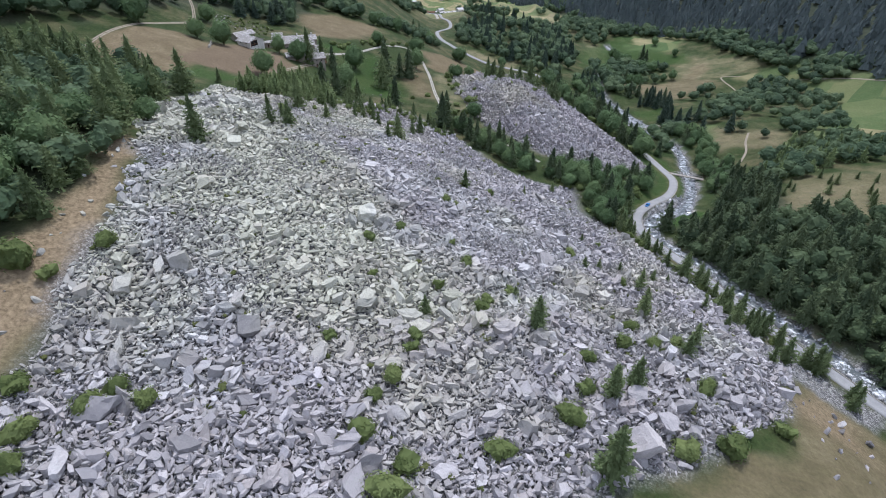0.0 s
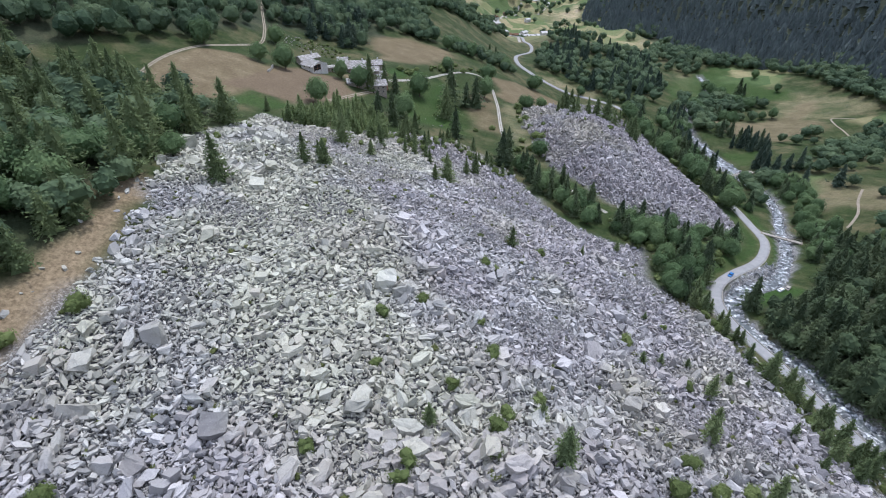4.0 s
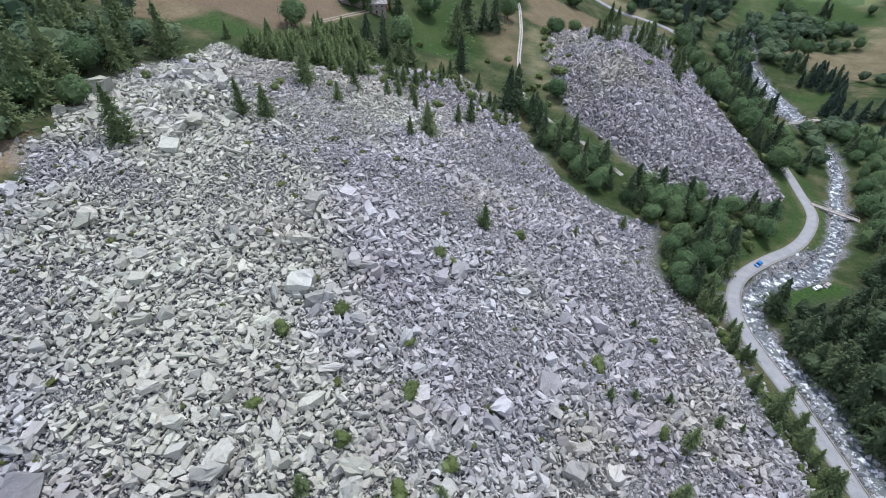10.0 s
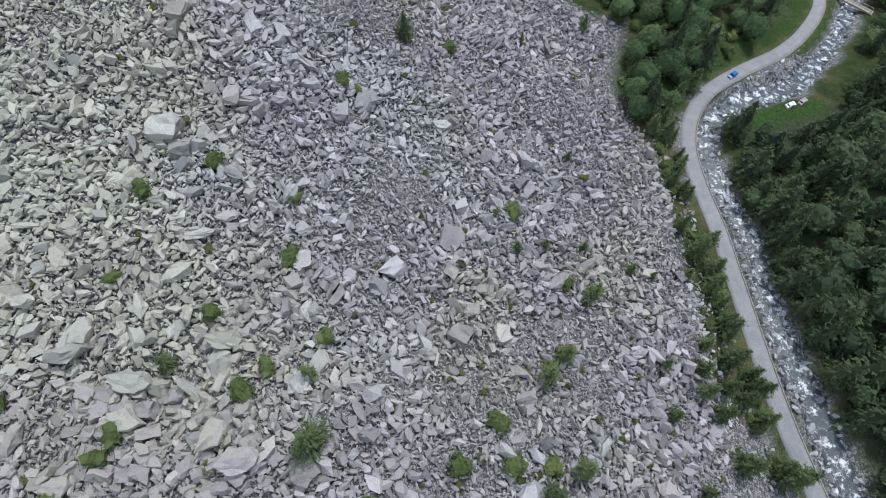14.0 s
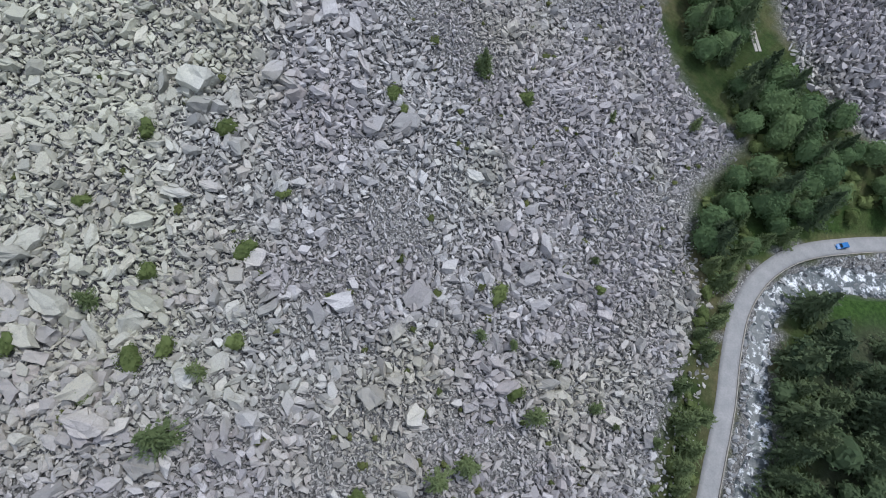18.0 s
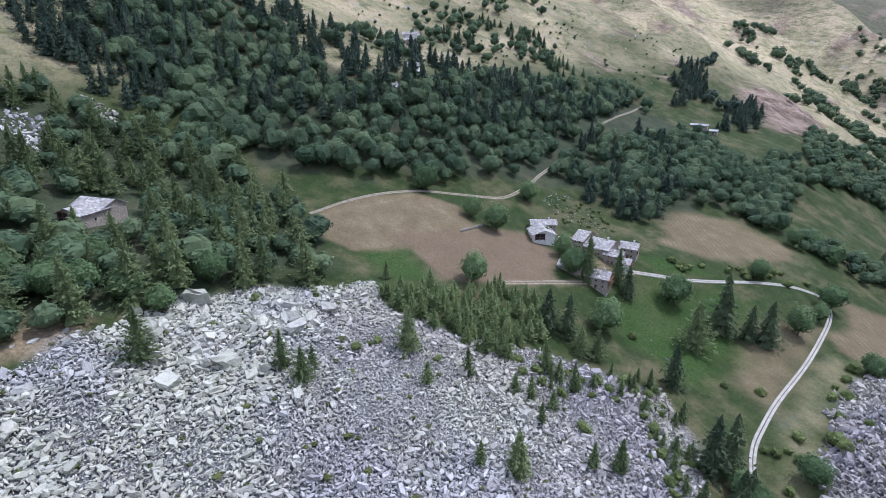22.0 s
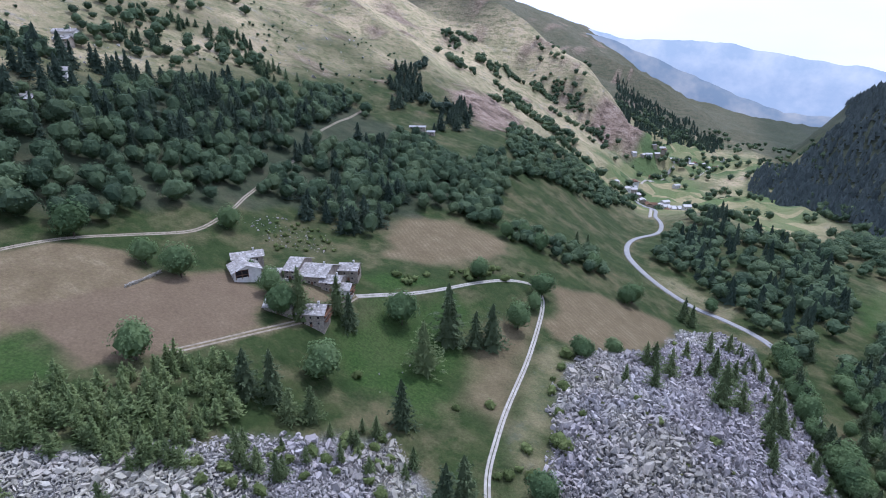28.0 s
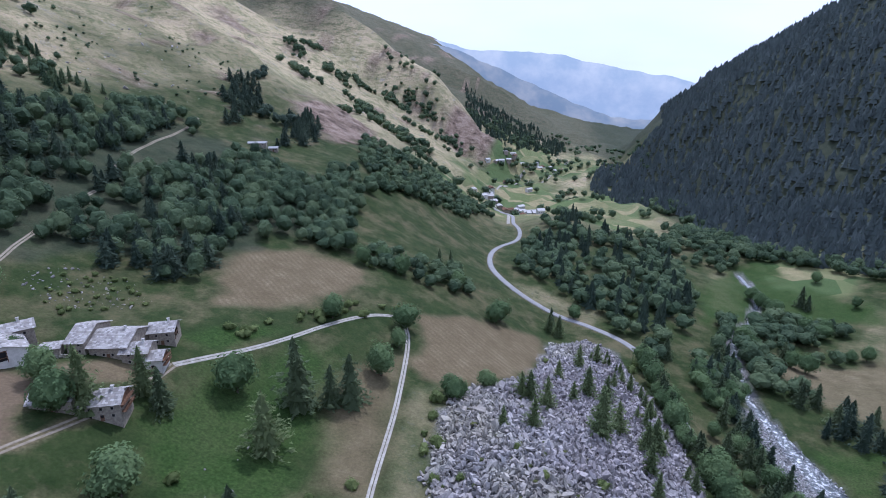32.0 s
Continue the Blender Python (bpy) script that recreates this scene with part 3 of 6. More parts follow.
ragged_slide = np.maximum(ragged(SLIDE), ragged(LOWER_SLIDE))
upper_left = smooth(-px, 180, 330) * smooth(pz, 120, 165)
banks, _ = to_line(RIVER_C, px, py)
set_mask(ground_mesh, "stony", np.clip(ragged(np.array([(160, 500), (158, 535), (170, 580), (179, 576), (193, 545), (201, 520), (196, 495)], float), 3, 4) + ragged(np.array([(112, 128), (118, 142), (128, 140), (144, 114), (134, 104), (120, 112)], float), 2, 3) + np.maximum(ragged_slide, 1 - smooth(banks + value_noise(px, py, 8, 23) * 2, 4.2, 5.6) * 1.0) + ((to_line(ROAD_C, px, py)[0] + banks < 15.5) & (to_line(ROAD_C, px, py)[0] > 2.6) & (py < 292)) * 1.0, 0, 1))
set_mask(ground_mesh, "mown", np.clip(0.65 * ragged(np.array([(30, 50), (52, 62), (75, 76), (92, 92), (112, 108), (128, 106), (150, 60), (130, 0), (20, 0)], float), 5, 9)
                                       + 0.35 * ragged(np.array([(219, 310), (247, 306), (285, 300), (285, 235), (225, 225), (190, 248)], float), 6, 9) + 0.35 * ragged(np.array([(236, 452), (272, 400), (256, 377), (237, 385), (212, 395), (207, 420)], float), 6, 8) + 0.8 * ragged(VILLAGE_FIELDS[0], 8, 6) + ragged(np.array([(-124, 402), (-112, 414), (-98, 416), (-97, 404), (-112, 396)], float), 2, 2) + 0.7 * ragged(OCHRE_MEADOW, 6, 10) + ragged(HAYFIELD, 1.5, 1.5) + ragged(UPPER_MEADOW, 6, 6) + ragged(LOWER_MEADOW, 4, 4)
                                       + 0.8 * ragged(np.array([(-22, 400), (-40, 440), (-34, 480), (-20, 500), (-8, 430), (-4, 395)], float), 8, 6), 0, 1))
set_mask(ground_mesh, "ploughed", ragged(np.array([(-152, 300), (-146, 352), (-147, 394), (-120, 394), (-98, 365), (-103, 335), (-112, 303), (-138, 307)], float), 2, 2))
set_mask(ground_mesh, "rows", np.clip(ragged(UPPER_MEADOW, 6, 6) + ragged(LOWER_MEADOW, 4, 4), 0, 1))
set_mask(ground_mesh, "dry", np.clip(upper_left * (0.55 + 0.45 * value_noise(px, py, 55, 27)) + 0.2 * ragged(np.array([(1, 395), (-7, 440), (-9, 470), (4, 480), (9, 440), (15, 395), (26, 352), (16, 350)], float), 3, 3)
                                      + 0.12 * ragged(np.array([(30, 50), (52, 62), (75, 76), (92, 92), (112, 108), (128, 106), (150, 60), (130, 0), (20, 0)], float), 5, 9)
                                      + 0.22 * ragged(np.array([(219, 310), (247, 306), (285, 300), (285, 235), (225, 225), (190, 248)], float), 5, 6)
                                      + 0.22 * ragged(np.array([(236, 452), (272, 400), (256, 377), (237, 385), (212, 395), (207, 420)], float), 4, 5)
                                      + 0.2 * ragged(OCHRE_MEADOW, 5, 6) + 0.3 * ragged(np.array([(18, 702), (42, 716), (92, 678), (83, 654), (28, 684)], float), 4, 4)
                                      + 0.3 * ragged(np.array([(226, 881), (260, 914), (222, 762), (197, 754)], float), 10, 8)
                                      + 0.22 * ragged(np.array([(282, 697), (346, 794), (389, 732), (402, 678), (352, 664), (309, 671)], float), 5, 8)
                                      + 0.8 * smooth(py, 850, 1200) * (1 - smooth(px, 150, 300)), 0, 1))
set_mask(ground_mesh, "pasture", np.clip(smooth(py, 960, 1060) * (1 - smooth(py, 1900, 2300)) * smooth(px, -190, -120) * (1 - smooth(px, 170, 260)) * smooth(value_noise(px, py, 70, 28) + 0.3 * value_noise(px, py, 25, 29), -0.8, -0.2)
                                          + 0.8 * ragged(np.array([(217, 496), (239, 457), (221, 421), (190, 400), (200, 463)], float), 6, 6)
                                          + 0.9 * ragged(np.array([(337, 981), (400, 973), (393, 895), (337, 819), (280, 850)], float), 15, 15)
                                          + 0.7 * ragged(np.array([(351, 654), (408, 647), (440, 539), (395, 440), (300, 360), (240, 330), (300, 420), (396, 572)], float), 5, 6), 0, 1))
set_mask(ground_mesh, "lush", np.clip(0.5 * ragged(VILLAGE_FIELDS[1], 8, 6) + 0.5 * ragged(VILLAGE_FIELDS[3], 8, 6) + 0.7 * ragged(STREAM_LAWN, 4, 4) + 0.75 * ragged(RIVER_MEADOW, 6, 8) + ragged(CAR_LAWN, 3, 2) + 0.6 * near_line(ROAD_C, 9.0, 5.0) * (1 - smooth(py, 420, 480)) * smooth(py, 225, 245) + 0.8 * ragged(np.array([(-86, 395), (-86, 425), (-70, 460), (-48, 470), (-30, 420), (-34, 385), (-60, 370)], float), 10, 8)
                                       + 0.9 * ragged(np.array([(-103, 440), (-95, 455), (-80, 470), (-72, 476), (-88, 440)], float), 4, 3)
                                       + 0.8 * ragged(np.array([(-142, 280), (-140, 306), (-113, 300), (-118, 284)], float), 3, 3)
                                       + 0.7 * ragged(np.array([(30, 335), (20, 352), (50, 320), (62, 306)], float), 5, 3)
, 0, 1))
set_mask(ground_mesh, "earth", np.clip(ragged(np.array([(-92, 60), (-93, 100), (-96, 135), (-101, 165), (-112, 178), (-116, 168), (-106, 140), (-108, 110), (-118, 70), (-112, 40)], float), 3, 4)
                                        + 0.8 * ragged(np.array([(112, 85), (96, 95), (104, 112), (122, 118), (130, 100)], float), 6, 6)
                                        + 0.3 * near_line(ROAD_C, 2.9, 1.2) + 0.6 * near_line(FIELD_TRACK_C, 1.2, 1.2), 0, 1))
cliffs = np.zeros(len(px))
for cx, cy, r in ((-250, 990, 62), (-225, 955, 50), (-270, 1040, 50), (-175, 1615, 85)):
    cliffs = np.maximum(cliffs, 1 - smooth(np.hypot(px - cx, (py - cy) * 0.7) + value_noise(px, py, 30, 25) * 24 + value_noise(px, py, 12, 26) * 12, r * 0.5, r))
crags = value_noise(px + 0.5 * py, py, 46, 33) + 0.5 * value_noise(px, py, 17, 34)
cliffs = np.maximum(cliffs, 0.8 * smooth(crags, 0.55, 0.8) * smooth(-px, 150, 330) * smooth(py, 650, 900))
set_mask(ground_mesh, "cliff", cliffs)
LARCH_FLOOR = np.array([(-108, 104), (-108, 150), (-118, 190), (-128, 262), (-188, 276), (-244, 262), (-300, 150), (-190, 70), (-130, 70)], float)
STREAM_FLOOR = np.array([(172, 70), (156, 128), (142, 172), (136, 200), (124, 222), (124, 236), (140, 252), (165, 270), (182, 300), (200, 335), (215, 330), (205, 285), (190, 255), (220, 215), (238, 170), (230, 100)], float)
MOUNTAIN_FLOOR = np.array([(430, 440), (425, 640), (400, 860), (345, 916), (295, 961), (269, 1070), (264, 1239), (205, 1300), (130, 1570), (170, 1735), (275, 1854), (380, 2100), (440, 2600), (900, 2250), (1000, 1900), (1250, 1500), (1300, 700), (1000, 200), (600, 200)], float)
HILL_FLOOR = np.array([(-237, 275), (-205, 345), (-202, 405), (-190, 490), (-140, 500), (-129, 575), (-102, 640), (-150, 725), (-300, 720), (-356, 541), (-303, 378), (-400, 330), (-340, 210), (-290, 250)], float)
set_mask(ground_mesh, "wood", np.clip(np.maximum(smooth(px, 420, 520), ragged(MOUNTAIN_FLOOR, 20, 15)) * (1 - cliffs) + 0.8 * smooth(py + 160 * value_noise(px, py, 130, 35) - 0.5 * np.minimum(px + 100, 0), 2050, 2250) + 0.6 * ragged(LARCH_FLOOR, 8, 8) + 0.7 * ragged(STREAM_FLOOR, 3, 4) + 0.7 * ragged(HILL_FLOOR, 10, 12), 0, 1))
ground = tagged(new("ground", ground_mesh), "grassy alpine valley with dry meadows and steep slopes", "ground", kind="structure")


def strip(name, line, half, lift, material, label, category, heights=None, sag=0.0):
    """A ribbon laid on the ground along a line."""
    side = np.gradient(line, axis=0)
    side = np.stack([-side[:, 1], side[:, 0]], 1) / np.hypot(side[:, 0], side[:, 1])[:, None]
    half = np.broadcast_to(np.asarray(half, float), len(line))
    cols, n = [], len(line)
    for k in (-1.0, -0.5, 0.0, 0.5, 1.0):
        p = line + side * (half * k)[:, None]
        z = (land(p[:, 0], p[:, 1]) if heights is None else heights) + lift - sag * abs(k)
        cols.append(np.stack([p[:, 0], p[:, 1], z], 1))
    low = [c - [0, 0, 0.5] for c in (cols[0], cols[-1])]
    verts = np.concatenate([low[0]] + cols + [low[1]])
    quads = [(c * n + r, (c + 1) * n + r, (c + 1) * n + r + 1, c * n + r + 1) for c in range(6) for r in range(n - 1)]
    return tagged(new(name, array_mesh(name, verts, np.array(quads), material, True)), label, category, kind="structure")


road_fine = curve(ROAD, 2.5)
road_fine_z = np.interp(np.concatenate(([0], np.cumsum(np.hypot(*np.diff(road_fine, axis=0).T)))), ROAD_RUN, ROAD_Z)
strip("road", road_fine, 2.5, 0.12, ASPHALT, "narrow grey asphalt road beside the mountain stream", "road", road_fine_z + 0.7 * smooth(road_fine[:, 1], 600, 760))
river_fine = curve(RIVER, 3.0)
river_run = np.concatenate(([0], np.cumsum(np.hypot(*np.diff(river_fine, axis=0).T))))
strip("water", river_fine, np.interp(river_run, RIVER_RUN, RIVER_HALF) + 0.8, 0.0, WATER, "white rushing mountain stream between boulders", "stream",
      np.interp(river_run, RIVER_RUN, RIVER_Z))


def rut_line(line, offset, step=2.0):
    line = curve(line, step)
    side = np.gradient(line, axis=0)
    side = np.stack([-side[:, 1], side[:, 0]], 1) / np.hypot(side[:, 0], side[:, 1])[:, None]
    return line + side * offset


for name, line, spread, half, surface, words in (("track", TRACK, 0.66, 0.52, GRAVEL, "pale gravel wheel rut of a farm track"),
                                                 ("field_track", FIELD_TRACK, 0.9, 0.4, DIRT, "trodden wheel rut beside the hayfield"),
                                                 ("hill_track", HILL_TRACK, 0.62, 0.42, DIRT, "stony wheel rut of a hill track")):
    for k in (-1, 1):
        strip(name + ("_left_rut" if k < 0 else "_right_rut"), rut_line(line, spread * k), half, 0.10, surface, words, "track")


for line in ([(252, 418), (239, 396), (231, 378), (217, 359)], [(333, 595), (337, 622), (338, 648), (345, 666), (360, 652)], [(372, 628), (400, 588), (419, 550), (429, 520)]):
    strip("field_path", curve(np.array(line, float), 2.0), 0.8, 0.14, DIRT, "trodden earth path across the far meadow", "path")


# ---- stones ----
def rock_shape(seed, flat=0.5, most=6):
    """Corners and triangles of one angular block, about one metre across: a slab broken along slanting planes."""
    rng = np.random.default_rng(seed)
    bm = bmesh.new()
    size = np.array([1.0, rng.uniform(0.34, 0.85), rng.uniform(flat * 0.7, flat * 1.3)]) * 0.5
    sides = rng.integers(4, most) if most > 4 else 4
    for level in (-1, 1):
        slope = rng.normal(0, 0.22, 2)
        for k in range(sides):
            a = 2 * np.pi * (k + rng.uniform(-0.26, 0.26)) / sides + 0.12 * level
            r = rng.uniform(0.85, 1.22)
            x, y = np.cos(a) * r, np.sin(a) * r
            bm.verts.new((x * size[0], y * size[1], (level * rng.uniform(0.85, 1.0) + slope[0] * x + slope[1] * y) * size[2]))
    bmesh.ops.convex_hull(bm, input=bm.verts[:])
    bmesh.ops.delete(bm, geom=[v for v in bm.verts if not v.link_faces], context="VERTS")
    bmesh.ops.triangulate(bm, faces=bm.faces[:])
    bm.verts.index_update()
    verts = np.array([v.co[:] for v in bm.verts])
    tris = np.array([[v.index for v in f.verts] for f in bm.faces])
    bm.free()
    return verts, tris


def rougher(shape, seed, longest=0.28, rough=0.028):
    """The same block with broken, stepped faces."""
    rng = np.random.default_rng(seed)
    bm = bmesh.new()
    vs = [bm.verts.new(v) for v in shape[0]]
    for t in shape[1]:
        bm.faces.new([vs[k] for k in t])
    bmesh.ops.subdivide_edges(bm, edges=[e for e in bm.edges if e.calc_length() > longest], cuts=1, use_grid_fill=True)
    bmesh.ops.triangulate(bm, faces=bm.faces[:])
    for v in bm.verts:
        v.co += Vector(rng.normal(0, rough, 3))
    bm.verts.index_update()
    verts, tris = np.array([v.co[:] for v in bm.verts]), np.array([[v.index for v in f.verts] for f in bm.faces])
    bm.free()
    return verts, tris


SHARDS = [rock_shape(600 + k, 0.26 + 0.06 * (k % 5), 4) for k in range(24)]
SHAPES = [rock_shape(100 + k, 0.38 + 0.07 * (k % 6)) for k in range(24)]


ROUGH = [rougher(s, 150 + k) for k, s in enumerate(SHAPES)]


def turns(rng, n, tilt):
    """n random turns: any heading, then a tilt about level axes."""
    a, b, c = rng.uniform(0, 2 * np.pi, n), rng.normal(0, tilt, n), rng.normal(0, tilt, n)
    ca, sa, cb, sb, cc, sc = np.cos(a), np.sin(a), np.cos(b), np.sin(b), np.cos(c), np.sin(c)
    z0, o = np.zeros(n), np.ones(n)
    rz = np.stack([ca, -sa, z0, sa, ca, z0, z0, z0, o], 1).reshape(n, 3, 3)
    ry = np.stack([cb, z0, sb, z0, o, z0, -sb, z0, cb], 1).reshape(n, 3, 3)
    rx = np.stack([o, z0, z0, z0, cc, -sc, z0, sc, cc], 1).reshape(n, 3, 3)
    return rz @ ry @ rx


def merge(shapes, which, matrices, places):
    """One pair of arrays of many turned and scaled copies of the shapes."""
    vs, ts, base = [], [], 0
    for k, (v, t) in enumerate(shapes):
        pick = np.where(which == k)[0]
        if not len(pick):
            continue
        w = np.einsum("nij,vj->nvi", matrices[pick], v) + places[pick][:, None, :]
        vs.append(w.reshape(-1, 3))
        ts.append((t[None] + (base + np.arange(len(pick)) * len(v))[:, None, None]).reshape(-1, t.shape[1]))
        base += len(pick) * len(v)
    return np.concatenate(vs), np.concatenate(ts)


def jittered(poly, spacing, seed, margin=0.0):
    """Scattered places inside a polygon, about that far apart."""
    rng = np.random.default_rng(seed)
    lo, hi = poly.min(0), poly.max(0)
    x, y = np.meshgrid(np.arange(lo[0], hi[0], spacing), np.arange(lo[1], hi[1], spacing))
    x = x.ravel() + rng.uniform(-0.5, 0.5, x.size) * spacing
    y = y.ravel() + rng.uniform(-0.5, 0.5, y.size) * spacing
    keep = inside(poly, x, y) + value_noise(x, y, 9, seed) * 4.0 > margin
    return x[keep], y[keep], rng


def stones(x, y, rng, low, high, tilt, sink=0.28, few=2.2, drop=0.0):
    n = len(x)
    size = low + (high - low) * rng.random(n) ** few
    # the blocks lie flat on the lichened side and stand on end towards the stream
    steep = smooth(x + 30 * value_noise(x, y, 40, 79) + 0.9 * np.maximum(y - 260, 0), -15, 60)
    m = turns(rng, n, tilt * (0.85 + 0.9 * steep)) * size[:, None, None] * (rng.uniform(0.8, 1.25, (n, 1, 3)) * (1.22, 0.88, 0.88))
    z = land(x, y) - drop * (0.3 + 1.6 * steep) + size * ((0.5 - sink) * 0.55 + rng.uniform(-0.16, 0.16, n))
    return rng.integers(0, len(SHAPES), n), m, np.stack([x, y, z], 1), size


COARSE = [(22, 112, 26), (54, 152, 16), (-28, 192, 20), (-60, 84, 34), (-95, 205, 26), (40, 84, 20), (-10, 62, 30), (-75, 150, 18), (60, 460, 40), (90, 105, 18)]


def coarseness(x, y):
    """Above zero where the slide is made of large blocks, below where it is fine."""
    c = value_noise(x, y, 24, 77) * 0.7 + value_noise(x, y, 9, 78) * 0.35
    for cx, cy, r in COARSE:
        c = c + 0.8 * np.exp(-((x - cx) ** 2 + (y - cy) ** 2) / r**2)
    return c


# jointed bedrock that crops out of the slide: x, y, length, depth, heading, size of the slabs
LEDGES = [(-8, 101, 17, 15, 14, 3.3), (11, 104, 13, 15, 48, 2.9), (38, 82, 15, 7, 30, 3.2), (3, 124, 12, 6, 60, 2.8)]


def ledge_axes(x, y, ledge):
    """Metres along and across a ledge from its middle."""
    c, d = math.cos(radians(ledge[4])), math.sin(radians(ledge[4]))
    return (x - ledge[0]) * c + (y - ledge[1]) * d, (y - ledge[1]) * c - (x - ledge[0]) * d


def stone_field(name, poly, classes, label, seed):
    """A rockslide: the largest blocks as parts, the rest as rubble."""
    thing = tagged(new(name), label, "rockslide", kind="structure")
    shapes, mats, places, big = [], [], [], []
    for k, (spacing, low, high, tilt, least) in enumerate(classes):
        x, y, rng = jittered(poly, spacing, seed + k)
        keep = coarseness(x, y) + rng.uniform(-0.3, 0.3, len(x)) > least
        for ledge in LEDGES:
            u, v = ledge_axes(x, y, ledge)
            keep &= (np.abs(u) > ledge[2] / 2) | (np.abs(v) > ledge[3] / 2) | (rng.random(len(x)) < (0.25, 0.3, 0.4, 0.55, 0.5)[k])
        w, m, p, size = stones(x[keep], y[keep], rng, low, high, tilt, 0.28, 2.2 if k < 2 else 1.4, (0.0, -0.1, 0.03, 0.12, 0.24)[k])
        if k == 0:
            big = list(zip(w, m, p))
        else:
            shapes.append(w), mats.append(m), places.append(p)
    which = np.concatenate([w + len(SHAPES) * min(k, 2) for k, w in enumerate(shapes)])
    v, t = merge(ROUGH + SHAPES + SHARDS, which, np.concatenate(mats), np.concatenate(places))
    rubble = new("rubble", array_mesh("rubble", v, t, ROCK))
    rubble.parent = thing
    tagged(rubble, "loose grey broken gneiss blocks, partly lichened", kind="stuff")
    return thing, big


BLOCK_MESHES = [array_mesh("boulder", v, t, BOULDER) for v, t in (rougher(s, 170 + k, 0.16, 0.014) for k, s in enumerate(ROUGH))]


def lay_boulders(thing, big, count):
    for w, m, p in big[:count]:
        ob = new("boulder", BLOCK_MESHES[w])
        ob.matrix_world = Matrix.Translation(p) @ Matrix([[float(c) for c in row] for row in m]).to_4x4()
        ob.parent = thing


# ---- trees ----
def conifer_crown(seed, boughs, needles, slim=0.19, start=0.06, clump=0.05, lift=0.0, core=0.62):
    """Crown of a conifer one metre high: boughs of uneven length all up the stem, each set with small clumps of needles, round a ragged body."""
    rng = np.random.default_rng(seed)
    core_v, core_t = skirt_crown(seed + 900, 6, 5, slim * core)
    j = np.arange(boughs)
    f = 1 - ((j + rng.uniform(0, 1, boughs)) / boughs) ** 0.6
    a = j * 2.39996 + rng.uniform(-0.5, 0.5, boughs)
    uneven = 1 + 0.22 * np.sin(a * 2 + rng.uniform(0, 6)) + 0.18 * np.sin(f * 19 + a)
    r = (slim * (1 - f) ** 0.75 + 0.012) * rng.uniform(0.6, 1.15, boughs) * uneven
    z = start + (1 - start) * f * 0.97
    out = np.stack([np.cos(a), np.sin(a), rng.uniform(-0.45, 0.1, boughs) + lift], 1)
    s = rng.uniform(0.25, 1.0, (boughs, needles)) ** 0.8
    p = (out * r[:, None])[:, None, :] * s[:, :, None] + np.stack([0 * z, 0 * z, z], 1)[:, None, :]
    p = p.reshape(-1, 3) + rng.normal(0, clump * 0.28, (boughs * needles, 3))
    n = len(p)
    along = np.repeat(out, needles, 0) + rng.normal(0, 0.5, (n, 3))
    along /= np.linalg.norm(along, axis=1)[:, None]
    across = np.cross(along, rng.normal(0, 0.45, (n, 3)) + (0, 0, 1))
    across /= np.linalg.norm(across, axis=1)[:, None]
    size = clump * rng.uniform(0.5, 1.15, (n, 1)) * (1 - 0.35 * np.repeat(f, needles))[:, None]
    verts = np.stack([p - along * size * 0.7 - across * size * 0.42, p + along * size, p - along * size * 0.5 + across * size * 0.45], 1).reshape(-1, 3)
    tris = np.arange(n * 3).reshape(-1, 3) + len(core_v)
    return np.concatenate([core_v, verts]), np.concatenate([core_t, tris])


def leafy_crown(seed, lumps, leaves, leaf=0.11, low=0.0, wide=0.42, fine=2, uneven=0.2):
    """Crown of a broad-leaved tree one metre high: leaf clumps over an uneven, closed body of foliage."""
    rng = np.random.default_rng(seed)
    knobs = rng.normal(0, 1, (lumps, 3))
    knobs[:, 2] = np.abs(knobs[:, 2]) * 1.1 - 0.25
    knobs /= np.linalg.norm(knobs, axis=1)[:, None]
    reach = rng.uniform(1 - uneven, 1 + uneven, lumps)
    centre, tall = (low + 1.0) / 2, (1.0 - low) / 2
    skew = rng.uniform(0.86, 1.14, 2)

    def surface(d, shrink):
        near = knobs @ d
        k = int(np.argmax(near))
        r = (0.72 + 0.28 * max(0.0, near[k]) ** 6) * reach[k] * shrink
        taper = 1.0 if d[2] > -0.2 else 1.0 + 0.5 * (d[2] + 0.2)
        return np.array([d[0] * wide * skew[0] * taper, d[1] * wide * skew[1] * taper, d[2] * tall]) * r + (0, 0, centre), k, near[k]

    bm = bmesh.new()
    bmesh.ops.create_icosphere(bm, subdivisions=fine, radius=1.0)
    bm.verts.index_update()
    verts = [surface(np.array(v.co.normalized()), rng.uniform(0.80, 0.98))[0] for v in bm.verts]
    tris = [[v.index for v in f.verts] for f in bm.faces]
    bm.free()
    for j in range(leaves * lumps):
        d = rng.normal(0, 1, 3)
        d[2] = d[2] * 0.9 + 0.25
        d /= np.linalg.norm(d)
        p, k, near = surface(d, rng.uniform(0.86, 1.12))
        nrm = d * 1.2 + (d - knobs[k] * near) * 0.8 + rng.normal(0, 0.28, 3) + (0, 0, 0.3)
        nrm /= np.linalg.norm(nrm)
        u = np.cross(nrm, rng.normal(0, 1, 3))
        u /= np.linalg.norm(u) + 1e-9
        w = np.cross(nrm, u)
        s = leaf * rng.uniform(0.5, 1.1) * 0.5
        n = len(verts)
        verts.extend((p - u * s, p + w * s - nrm * s * 0.3, p + u * s * 0.8 - w * s * 0.5))
        tris.append((n, n + 1, n + 2))
    return np.array(verts), np.array(tris)


